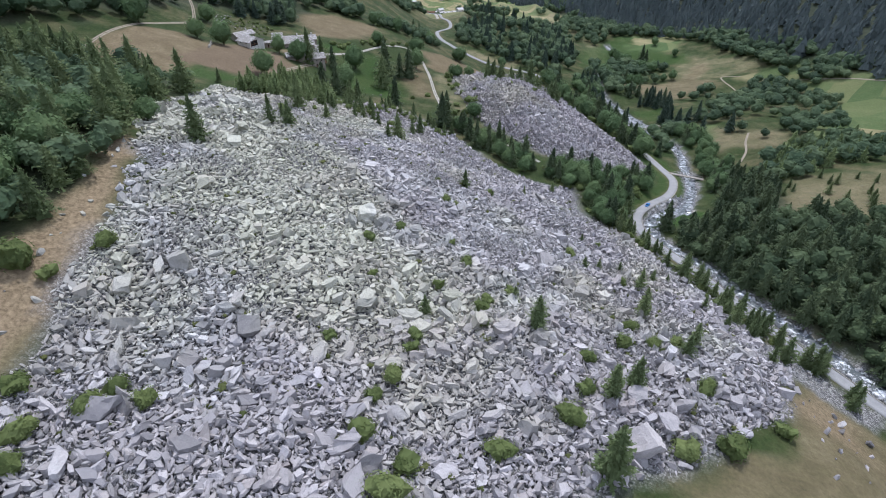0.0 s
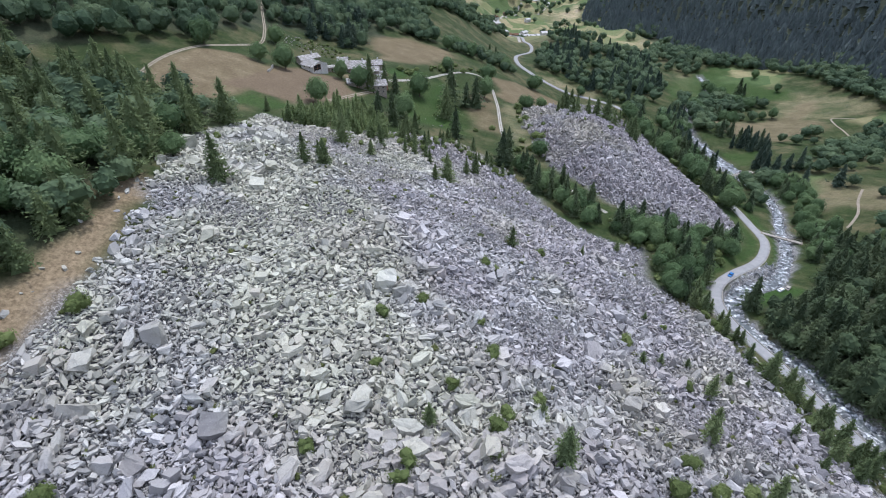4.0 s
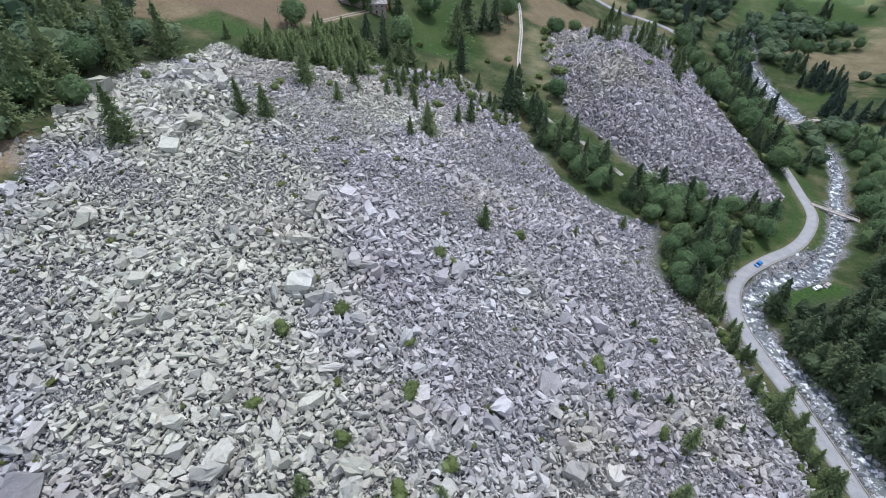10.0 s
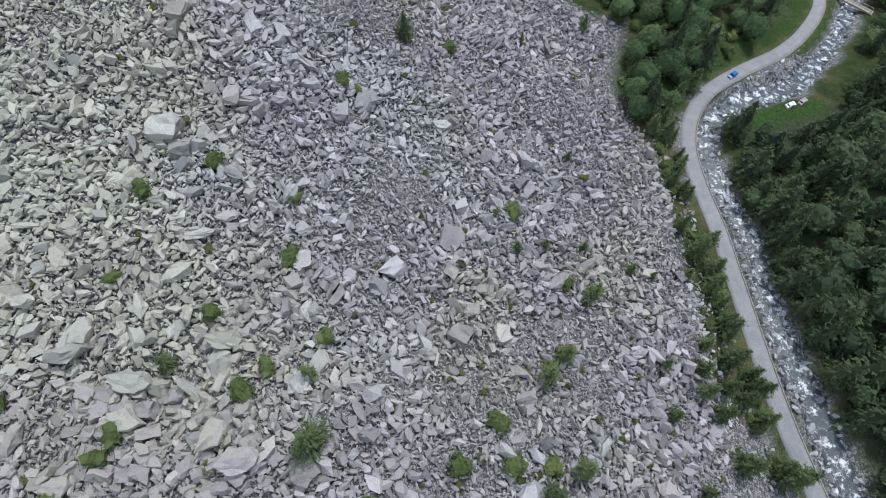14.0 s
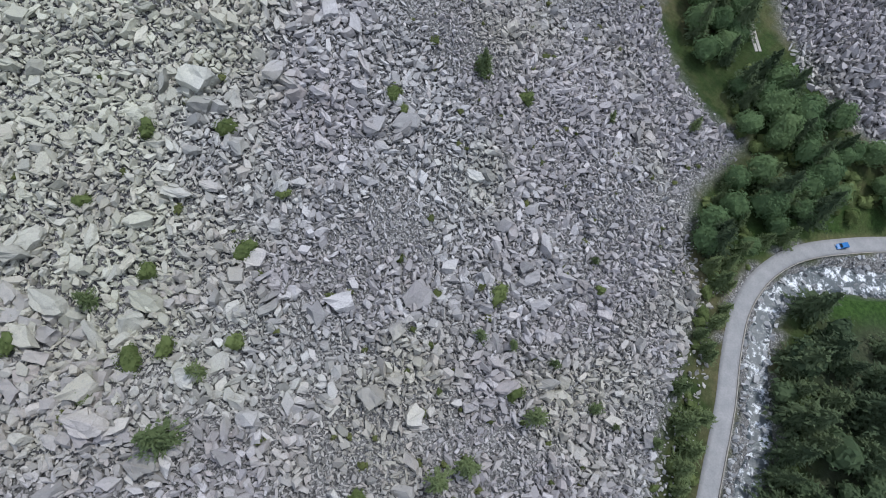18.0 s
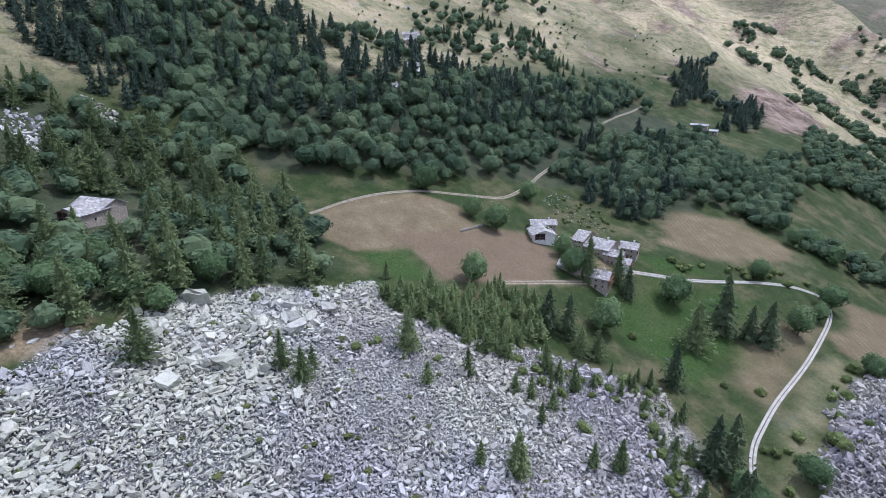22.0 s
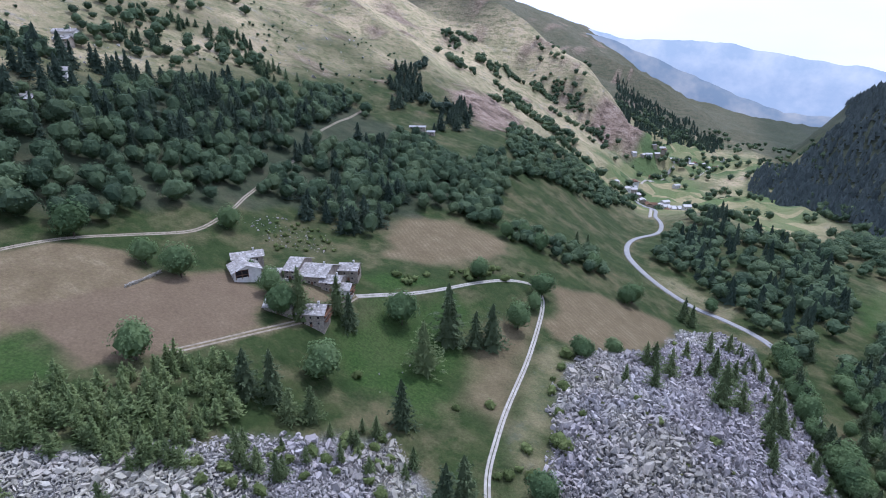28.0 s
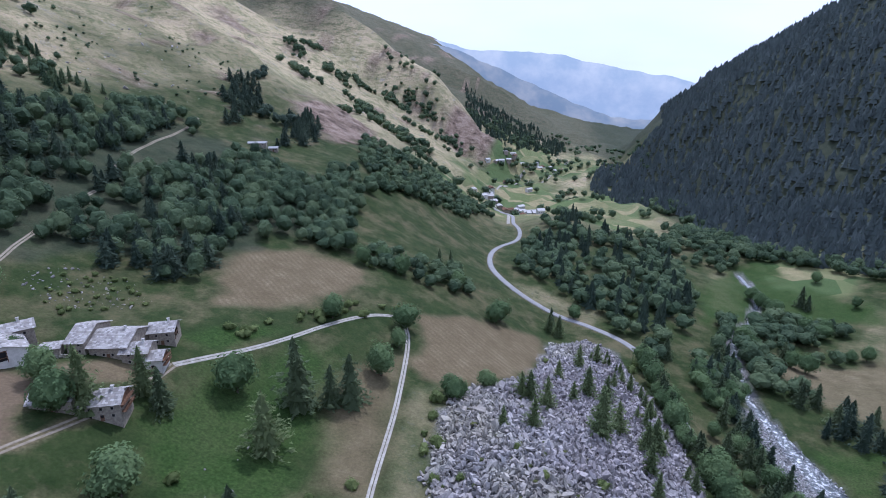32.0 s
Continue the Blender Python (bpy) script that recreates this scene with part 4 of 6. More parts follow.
def skirt_crown(seed, layers, points, slim):
    """Crown of a distant conifer one metre high: ragged skirts of boughs, one above another."""
    rng = np.random.default_rng(seed)
    verts, tris = [], []
    for k in range(layers):
        f = k / layers
        top = min(1.0, (k + 1.55) / layers + rng.uniform(0, 0.03))
        n = len(verts)
        verts.append((rng.normal(0, 0.006), rng.normal(0, 0.006), top))
        turn = rng.uniform(0, 6.28)
        for p in range(points * 2):
            a = turn + np.pi * (p + rng.uniform(-0.3, 0.3)) / points
            r = (slim * (1 - f) ** 0.85 + 0.012) * (rng.uniform(0.85, 1.2) if p % 2 else rng.uniform(0.45, 0.7))
            verts.append((r * np.cos(a), r * np.sin(a), f * 0.97 + 0.02 + rng.uniform(-0.5, 0.4) / layers * (0.6 if p % 2 else -0.3)))
        for p in range(points * 2):
            tris.append((n, n + 1 + p, n + 1 + (p + 1) % (points * 2)))
    return np.array(verts), np.array(tris)


def trunk_shape(seed, height, radius, limbs):
    """A tapered stem with a few limbs, for a tree one metre high."""
    rng = np.random.default_rng(seed)
    verts, tris = [], []

    def tube(a, b, ra, rb, sides):
        a, b = np.asarray(a, float), np.asarray(b, float)
        d = (b - a) / np.linalg.norm(b - a)
        u = np.cross(d, (0.31, 0.95, 0.05))
        u /= np.linalg.norm(u)
        w = np.cross(d, u)
        n = len(verts)
        for c, r in ((a, ra), (b, rb)):
            for s in range(sides):
                t = 2 * np.pi * s / sides
                verts.append(c + (u * np.cos(t) + w * np.sin(t)) * r)
        for s in range(sides):
            e = (s + 1) % sides
            tris.extend(((n + s, n + e, n + sides + e), (n + s, n + sides + e, n + sides + s)))

    bend = rng.normal(0, 0.008, 2)
    tube((0, 0, -0.06), (bend[0], bend[1], height * 0.5), radius * 1.15, radius * 0.7, 7)
    tube((bend[0], bend[1], height * 0.5), (bend[0] * 0.5, bend[1] * 0.5, height), radius * 0.7, radius * 0.15, 6)
    for k in range(limbs):
        z = height * rng.uniform(0.3, 0.75)
        a = k * 2.1 + rng.uniform(0, 0.8)
        r = rng.uniform(0.12, 0.2)
        tube((0, 0, z), (r * np.cos(a), r * np.sin(a), z + r * 0.8), radius * 0.4, radius * 0.12, 5)
    return np.array(verts), np.array(tris)


def tree_kind(kind, seed, crown, trunk, leaf_mat):
    return (array_mesh("trunk", *trunk, BARK), array_mesh("crown", *crown, leaf_mat), kind)


LARCHES = [tree_kind("larch", k, conifer_crown(200 + k, 130, 11, 0.24 + 0.025 * k, 0.04, 0.042, 0.25, 0.55), trunk_shape(k, 0.95, 0.014, 0), LARCH) for k in range(5)]
SPRUCES = [tree_kind("spruce", k, conifer_crown(220 + k, 105, 9, 0.27 + 0.03 * k, 0.03), trunk_shape(10 + k, 0.95, 0.014, 0), SPRUCE) for k in range(4)]
BROADS = [tree_kind("tree", k, leafy_crown(240 + k, 16, 56, 0.09, -0.04, 0.43), trunk_shape(20 + k, 0.6, 0.024, 4), LEAF) for k in range(5)]
BUSHES = [tree_kind("bush", k, leafy_crown(260 + k, 10, 46, 0.17, -0.35, 0.72, 2, 0.38), trunk_shape(30 + k, 0.5, 0.02, 3), BUSH_LEAF) for k in range(5)]
TREE_RNG = random.Random(5)
TREE_WORDS = {
    "larch": ("young light-green larch standing between grey blocks", "larch", "larches on the rockslide"),
    "spruce": ("dark green spruce with dense drooping boughs", "spruce", "spruces in the meadows"),
    "tree": ("round-crowned dark green broad-leaved tree", "tree", "broad-leaved trees"),
    "bush": ("low green bush growing at the slide's edge", "bush", "bushes"),
}


def tree(kinds, x, y, height, wide=1.0, label="", group=""):
    trunk_me, crown_me, kind = kinds[TREE_RNG.randrange(len(kinds))]
    words = TREE_WORDS[kind]
    thing = tagged(new(kind), label or words[0], words[1], group or words[2])
    thing.matrix_world = (Matrix.Translation((x, y, float(land(x, y)[0]) - 0.02 * height)) @ Matrix.Rotation(TREE_RNG.uniform(0, 6.28), 4, "Z")
                          @ Matrix.Diagonal((height * wide, height * wide, height, 1)))
    for name, me in (("trunk", trunk_me), ("crown", crown_me)):
        ob = new(name, me)
        ob.parent = thing
    return thing


FAR_CONIFERS = [conifer_crown(300 + k, 64, 6, 0.25 + 0.03 * k, 0.04, 0.065) for k in range(5)]
FAR_BROADS = [leafy_crown(320 + k, 16, 24, 0.10, 0.0, 0.46, 2, 0.17) for k in range(6)]
YOUNG_LARCHES = [conifer_crown(400 + k, 60, 8, 0.17 + 0.02 * k, 0.0, 0.06, 0.6, 0.5) for k in range(5)]
MID_CONIFERS = [skirt_crown(350 + k, 8, 6, 0.19 + 0.03 * k) for k in range(5)]
TINY_CONIFERS = [skirt_crown(340 + k, 5, 4, 0.19 + 0.025 * k) for k in range(4)]
MID_BROADS = [leafy_crown(330 + k, 11, 13, 0.17, 0.0, 0.46) for k in range(6)]
TINY_BROADS = [leafy_crown(360 + k, 7, 8, 0.27, 0.0, 0.46, 1) for k in range(4)]
TINY_ROUND = [skirt_crown(380 + k, 3, 5, 0.30 + 0.03 * k) for k in range(3)]
TUFTS = [leafy_crown(370 + k, 6, 9, 0.5, -0.6, 0.9, 1, 0.35) for k in range(4)]
HILL_MEADOWS = [np.array(p, float) for p in (
    [(-268, 616), (-278, 675), (-287, 701), (-258, 716), (-240, 706), (-236, 628), (-253, 602)], [(-253, 521), (-251, 542), (-237, 557), (-231, 554), (-226, 510), (-238, 509)],
    [(-211, 526), (-205, 567), (-186, 536), (-201, 514)], [(-216, 732), (-205, 757), (-156, 726), (-158, 692), (-184, 703)])]
CLEARINGS = [HAYFIELD, UPPER_MEADOW, LOWER_MEADOW, SLIDE, LOWER_SLIDE,
             np.array([(-245, 262), (-246, 290), (-205, 290), (-210, 262)], float), np.array([(-212, 300), (-195, 295), (-190, 345), (-200, 350)], float),
             RIVER_MEADOW, OCHRE_MEADOW, STREAM_LAWN, np.array([(168, 495), (166, 535), (172, 580), (179, 576), (195, 545), (203, 520), (198, 490)], float), *HILL_MEADOWS, *VILLAGE_FIELDS, np.array([(83, 943), (144, 1136), (260, 1250), (258, 1147), (153, 997), (88, 899)], float),
             np.array([(18, 702), (42, 716), (92, 678), (83, 654), (28, 684)], float), np.array([(-118, 710), (-103, 788), (-67, 847), (-24, 925), (-19, 786), (-46, 692), (-82, 647), (-101, 670)], float),
             CAR_LAWN, np.array([(219, 310), (247, 306), (285, 300), (285, 235), (232, 236), (188, 256)], float), np.array([(-275, 715), (-262, 762), (-222, 772), (-222, 730), (-248, 712)], float), np.array([(-200, 172), (-166, 170), (-162, 200), (-196, 206)], float), np.array([(-272, 164), (-266, 184), (-234, 180), (-234, 164)], float)]


def wood_places(outline, spacing, seed, thin, clear, loose, clump):
    """Where the trees of a wood stand."""
    poly = np.array(outline, float)
    x, y, rng = jittered(poly, spacing, seed)
    keep = value_noise(x, y, clump, seed + 1) * 0.5 + 0.5 + rng.uniform(-loose, loose, len(x)) > thin
    if clear:
        for c in CLEARINGS:
            keep &= inside(c, x, y) < -2.0
        for line, gap in ((ROAD_C, 6.0), (RIVER_C, 4.8), (TRACK_C, 4.0), (HILL_TRACK_C[HILL_TRACK_C[:, 1] < 500], 4.2), (HILL_TRACK_C[HILL_TRACK_C[:, 1] > 490], 6.0), (FIELD_TRACK_C, 4.0)):
            keep &= to_line(line, x, y)[0] > gap
    return x[keep], y[keep], rng


def plant(name, x, y, rng, low, high, shapes, material, label, seed, wide):
    """Many trees in one piece, each with a tone of its own."""
    n = len(x)
    h = rng.uniform(low, high, n)
    m = turns(rng, n, 0.03) * (np.stack([h, h, h], 1) * np.stack([rng.uniform(*wide, n)] * 2 + [np.ones(n)], 1))[:, None, :]
    which = rng.integers(0, len(shapes), n)
    v, t = merge(shapes, which, m, np.stack([x, y, land(x, y) - 0.02 * h], 1))
    tone = np.clip(0.5 + 0.25 * value_noise(x, y, 30, seed + 2) + rng.normal(0, 0.25, n), 0, 1)
    me = array_mesh(name, v, t, material)
    set_mask(me, "tone", np.concatenate([np.repeat(tone[which == k], len(shape[0])) for k, shape in enumerate(shapes)]))
    return tagged(new(name, me), label, "wood", kind="stuff")


def clumps(name, spots, radius, count, low, high, shapes, material, label, seed, wide=(0.9, 1.25)):
    """Small groups of trees round the given spots."""
    rng = np.random.default_rng(seed)
    at = np.repeat(np.array(spots, float), count, 0) + rng.normal(0, radius * 0.5, (len(spots) * count, 2))
    return plant(name, at[:, 0], at[:, 1], rng, low, high, shapes, material, label, seed, wide)


def wood(name, outline, spacing, low, high, shapes, material, label, seed, thin=0.0, wide=(0.85, 1.2), clear=True, loose=0.3, clump=45):
    """A wood of many trees in one piece."""
    x, y, rng = wood_places(outline, spacing, seed, thin, clear, loose, clump)
    return plant(name, x, y, rng, low, high, shapes, material, label, seed, wide)


def single_trees(kinds, outline, spacing, low, high, seed, thin=0.0, wide=1.0, loose=0.3, **words):
    """A wood whose trees stand one by one."""
    x, y, rng = wood_places(outline, spacing, seed, thin, True, loose, 45)
    for a, b in zip(x, y):
        tree(kinds, a, b, rng.uniform(low, high), wide * rng.uniform(0.85, 1.2), **words)


# ---- the two rockslides ----
slide, slide_big = stone_field("rockslide", SLIDE, [(9.0, 2.2, 5.5, 0.4, 0.1), (4.6, 1.9, 4.2, 0.4, 0.1), (1.9, 1.1, 2.6, 0.4, -0.18), (1.25, 0.75, 1.75, 0.5, -0.6), (1.0, 0.5, 1.15, 0.65, -9)],
                               "wide slope of grey fallen gneiss blocks with lichen", 11)
lower_slide, lower_big = stone_field("lower_rockslide", LOWER_SLIDE, [(11.0, 2.4, 4.6, 0.5, 0.1), (4.0, 1.9, 4.0, 0.6, -0.1), (2.3, 1.4, 2.9, 0.65, -0.6), (1.6, 1.0, 2.2, 0.75, -9), (1.7, 0.7, 1.5, 0.8, -9)],
                                     "dome of grey fallen blocks between track and road", 31)


# blocks that stand out: x, y, size, turn, tilt
for bx, by, size, turn, tilt in ((46, 138, 6.0, 20, 8), (38, 161, 7.0, 60, 25), (8, 190, 7.5, 75, 12), (-78, 156, 6.5, 10, 5), (-21, 116, 6.0, 100, 10), (-117, 207, 10.0, 40, 4), (-82, 206, 8.0, 70, 20), (-86, 229, 9.0, 120, 15), (-102, 190, 6.0, 20, 10), (-80, 190, 6.0, 60, 18), (28, 148, 6.5, 20, 10), (10, 142, 5.5, 65, 15), (15, 233, 4.5, 100, 20), (3, 122, 6.0, 10, 8), (55, 141, 5.0, 130, 15), (-27, 161, 8.0, 50, 12), (9, 245, 4.0, 20, 30), (20, 137, 5.0, 80, 10), (51, 186, 4.5, 30, 15),
                                 (27, 194, 4.5, 15, 12), (-12, 91, 5.0, 40, 20), (-50, 100, 7.0, 60, 30), (-21, 112, 7.0, 25, 30), (45, 74, 8.0, 80, 50), (-15, 63, 6.0, 30, 40), (-80, 104, 6.0, 70, 20), (62, 102, 6.0, 15, 25), (-72, 59, 7.0, 110, 20),
                                 (-33, 60, 6.0, 75, 45), (-65, 87, 5.0, 140, 20), (-48, 84, 5.5, 85, 25), (-41, 84, 5.0, 20, 30), (8, 181, 4.0, 30, 20),
                                 (38, 66, 6.0, 70, 55), (-72, 72, 8.0, 30, 35), (-60, 88, 5.5, 10, 20), (10, 106, 6.5, 50, 12), (16, 103, 6.0, 20, 25), (26, 104, 5.5, 80, 30), (-6, 104, 6.0, 0, 6),
                                 (-9, 110, 6.5, 5, 4), (20, 118, 5.0, 60, 15), (4, 117, 5.5, 90, 60), (33, 120, 4.5, 10, 30), (47, 86, 6.5, 30, 20), (53, 80, 5.5, 70, 12), (66, 176, 4.5, 45, 20),
                                 (-92, 230, 7.0, 20, 15), (-100, 246, 6.0, 70, 25), (-52, 136, 5.0, 35, 10), (-30, 200, 5.0, 25, 8), (-22, 196, 5.5, 110, 25), (-36, 190, 6.0, 60, 5), (96, 118, 5.0, 15, 50)):
    shape = int(abs(bx * 7 + by)) % len(SHAPES)
    turned = (Matrix.Rotation(radians(turn), 3, "Z") @ Matrix.Rotation(radians(tilt), 3, "X")) * size
    slide_big.insert(0, (shape, np.array(turned), np.array((bx, by, float(land(bx, by)[0]) + size * 0.16))))


def ledge_slab(seed, long, deep, thick):
    """A block of bedrock with slanting joints and chipped edges."""
    rng = np.random.default_rng(seed)
    bm = bmesh.new()
    made = bmesh.ops.create_cube(bm, size=1.0)["verts"]
    lean = rng.normal(0, 0.25, 2)
    for v in made:
        v.co = Vector((v.co.x * long + v.co.y * deep * lean[0] + rng.normal(0, 0.05) * long, v.co.y * deep + v.co.x * long * lean[1] * 0.5 + rng.normal(0, 0.05) * deep,
                       v.co.z * thick + rng.normal(0, 0.05) * thick))
    bmesh.ops.subdivide_edges(bm, edges=bm.edges[:], cuts=2, use_grid_fill=True)
    for v in bm.verts:
        v.co += Vector(rng.normal(0, 0.16, 3))
    bmesh.ops.triangulate(bm, faces=bm.faces[:])
    me = bpy.data.meshes.new("slab")
    bm.to_mesh(me)
    bm.free()
    me.materials.append(BEDROCK)
    return me


for k, ledge in enumerate(LEDGES):
    lx, ly, length, depth, heading, size = ledge
    rng = np.random.default_rng(500 + k)
    rock_ledge = tagged(new("rock_ledge"), "jointed ledge of pinkish bedrock with dark clefts between its slabs", "rock ledge", "ledges in the rockslide")
    rock_ledge.matrix_world = pose(lx, ly, float(land(lx, ly)[0]), 0, 0, heading)
    turn_in = rock_ledge.matrix_world.inverted()
    v = -depth / 2
    while v < depth / 2:
        deep = size * rng.uniform(0.55, 1.0)
        u = -length / 2 + rng.uniform(-1, 0.5)
        while u < length / 2:
            long = size * rng.uniform(0.6, 1.35)
            spot = rock_ledge.matrix_world @ Vector((u + long / 2, v + deep / 2, 0))
            slab = new("slab", ledge_slab(int(rng.integers(1e6)), long * 0.90, deep * 0.86, 2.6))
            slab.parent = rock_ledge
            slab.matrix_basis = turn_in @ Matrix.Translation((spot.x, spot.y, float(land(spot.x, spot.y)[0]) - 0.7 + rng.uniform(-1.0, 0.8))) @ pose(0, 0, 0, rng.normal(0, 14), rng.normal(0, 12), heading + rng.normal(0, 14))
            u += long + (0.0 if rng.random() < 0.7 else 0.5)
        v += deep + (0.9 if rng.random() < 0.4 else 0.05)


def scree(name, outline, spacing, low, high, label, seed, material=ROCK):
    poly = np.array(outline, float)
    x, y, rng = jittered(poly, spacing, seed)
    w, m, p, _ = stones(x, y, rng, low, high, 0.5)
    v, t = merge(SHAPES, w, m, p)
    return tagged(new(name, array_mesh(name, v, t, material)), label, "stones", kind="stuff")


scree("scree", [(-270, 166), (-265, 182), (-236, 178), (-236, 166)], 2.2, 1.2, 4.0, "pale scree among the larches", 51)
scree("scree", [(-290, 200), (-282, 216), (-268, 214), (-274, 200)], 2.2, 1.2, 4.0, "pale scree among the larches", 52)
scree("scree", [(-258, 222), (-257, 232), (-243, 232), (-244, 222)], 2.2, 1.2, 3.5, "pale scree among the larches", 53)
scree("path_stones", [(-92, 60), (-96, 135), (-103, 165), (-112, 178), (-116, 168), (-107, 140), (-110, 110), (-118, 70)], 6.5, 0.5, 2.4, "scattered stones on bare earth", 54)
scree("meadow_stones", [(-52, 372), (-60, 400), (-45, 412), (-36, 385)], 9.0, 0.5, 1.8, "scattered stones in the steep meadow", 55)
scree("pasture_stones", [(-152, 434), (-140, 448), (-128, 462), (-150, 474), (-180, 464), (-186, 436)], 3.4, 0.35, 1.5, "stones strewn over the rough pasture", 57)
scree("slope_stones", [(-330, 640), (-420, 700), (-520, 900), (-480, 1000), (-380, 940), (-330, 800)], 24, 1.0, 4.0, "rock outcrops on the dry upper slope", 58)
scree("slope_stones", [(-380, 380), (-450, 480), (-480, 560), (-420, 600), (-370, 480)], 13, 0.8, 3.4, "rocks on the dry slope round the high farm", 59)
scree("roadside_rubble", [(93, 199), (84, 226), (92, 226), (101, 208), (110, 182), (122, 154), (129, 140), (140, 116), (132, 110), (114, 126), (114, 141), (106, 160), (99, 180)], 1.9, 0.5, 1.8, "broken stones between the slide and the road", 60)
scree("gravel_bar", [(160, 500), (158, 535), (170, 580), (179, 576), (193, 545), (201, 520), (196, 495)], 1.25, 0.3, 1.7, "pale gravel and blocks on the bank of the stream", 62, STREAM_STONE)
scree("meadow_stones", [(90, 60), (95, 92), (112, 108), (124, 104), (120, 70)], 6.5, 0.6, 3.0, "scattered stones in dry grass", 56)

# washed stones in and along the stream
rng = np.random.default_rng(61)
line = curve(RIVER[2:24], 0.5)
run = to_line(RIVER_C, line[:, 0], line[:, 1])[1]
half = np.interp(run, RIVER_RUN, RIVER_HALF)
side = np.gradient(line, axis=0)
side = np.stack([-side[:, 1], side[:, 0]], 1) / np.hypot(side[:, 0], side[:, 1])[:, None]
sx, sy, sh = [], [], []
for lap in range(6):
    off = rng.uniform(-1, 1, len(line)) * (half + 6)
    spot = line + side * off[:, None] + rng.normal(0, 0.4, line.shape)
    road_gap, river_gap = to_line(ROAD_C, spot[:, 0], spot[:, 1])[0], to_line(RIVER_C, spot[:, 0], spot[:, 1])[0]
    keep = (river_gap < half + 1.4) & (rng.random(len(line)) < 0.12 + 0.88 * smooth(river_gap, 1.2, 2.8))
    keep |= (road_gap + river_gap < 15.5) & (spot[:, 1] < 295) & (river_gap > half * 0.8)
    keep &= (road_gap > 3.6)
    sx.append(spot[keep, 0]), sy.append(spot[keep, 1]), sh.append(np.interp(run, RIVER_RUN, RIVER_Z)[keep])
sx, sy, sh = np.concatenate(sx), np.concatenate(sy), np.concatenate(sh)
w, m, p, size = stones(sx, sy, rng, 0.35, 2.2, 0.5)
p[:, 2] = np.maximum(p[:, 2], sh - 0.1) + size * 0.06
single = np.where((size > 1.0) & (sy > 150) & (sy < 295))[0][:260]
rest = np.setdiff1d(np.arange(len(w)), single)
stream_bed = tagged(new("stream_bed"), "stony bed of the stream with pale washed blocks", "stream bed", kind="structure")
v, t = merge(SHAPES, w[rest], m[rest], p[rest])
small_stones = new("stones", array_mesh("stones", v, t, STREAM_STONE))
small_stones.parent = stream_bed
tagged(small_stones, "pale washed stones in the stream bed", kind="stuff")
WASHED_MESHES = [array_mesh("stone", sv, st, STREAM_STONE) for sv, st in ROUGH]
for k in single:
    ob = new("stone", WASHED_MESHES[w[k]])
    ob.matrix_world = Matrix.Translation(p[k]) @ Matrix([[float(c) for c in row] for row in m[k]]).to_4x4()
    ob.parent = stream_bed

# ---- woods ----
single_trees(LARCHES, [(-104, 104), (-104, 150), (-112, 185), (-122, 210), (-122, 262), (-150, 276), (-188, 278), (-213, 262), (-244, 265), (-261, 230), (-277, 200), (-300, 150),
                    (-260, 90), (-190, 70), (-130, 70)], 11.5, 13, 23, 41, 0.2, 1.05, label="tall feathery larch in the wood above the rockslide", group="larches of the wood")
wood("undergrowth", [(-104, 104), (-104, 150), (-116, 190), (-124, 262), (-188, 278), (-244, 265), (-300, 150), (-190, 70), (-130, 70)], 11, 7, 13,
     MID_BROADS, WOODS, "broad-leaved undergrowth between the larches", 42, 0.45, (1.0, 1.4))
wood("hillside_wood", [(-237, 270), (-215, 312), (-200, 345), (-197, 405), (-205, 440), (-190, 490), (-150, 480), (-125, 470), (-136, 525), (-150, 545), (-129, 575), (-80, 590), (-102, 640),
                       (-115, 703), (-150, 725), (-175, 735), (-207, 715), (-244, 690), (-300, 720), (-340, 640), (-356, 541), (-303, 436), (-300, 378), (-317, 353), (-382, 350),
                       (-420, 250), (-340, 200), (-290, 250)], 9.4, 9, 16, FAR_BROADS, WOODS, "dense broad-leaved wood on the hillside", 43, 0.12, (0.8, 1.1))
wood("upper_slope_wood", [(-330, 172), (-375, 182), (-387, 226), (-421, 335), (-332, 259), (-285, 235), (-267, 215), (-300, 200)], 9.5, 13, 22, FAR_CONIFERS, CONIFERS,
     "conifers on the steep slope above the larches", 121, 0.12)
wood("wood_edge", [(-258, 205), (-285, 235), (-299, 262), (-275, 280), (-243, 296), (-247, 291), (-250, 262), (-223, 250), (-230, 232), (-240, 218)], 8.5, 9, 16, FAR_BROADS, WOODS,
     "broad-leaved trees between the two woods", 122, 0.1, (0.9, 1.3))
wood("barn_wood", [(-355, 702), (-337, 753), (-262, 715), (-204, 735), (-164, 745), (-142, 783), (-107, 913), (-75, 802), (-114, 713), (-143, 669), (-156, 617), (-224, 665), (-262, 608)], 10.2, 9, 16,
     FAR_BROADS, WOODS, "broad-leaved trees round the long barn", 123, 0.22, (0.8, 1.1))
for k, outline in enumerate([[(-291, 767), (-370, 913), (-379, 985), (-326, 919), (-275, 813)], [(-227, 764), (-283, 909), (-266, 942), (-216, 837)]]):
    wood("slope_clump", outline, 9.5, 10, 18, FAR_CONIFERS, CONIFERS, "clump of conifers below the bare spur", 124 + k, 0.15, (1.3, 1.8))
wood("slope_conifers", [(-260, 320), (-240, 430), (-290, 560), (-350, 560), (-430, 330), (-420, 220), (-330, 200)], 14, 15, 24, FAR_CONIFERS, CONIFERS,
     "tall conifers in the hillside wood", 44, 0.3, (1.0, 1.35))
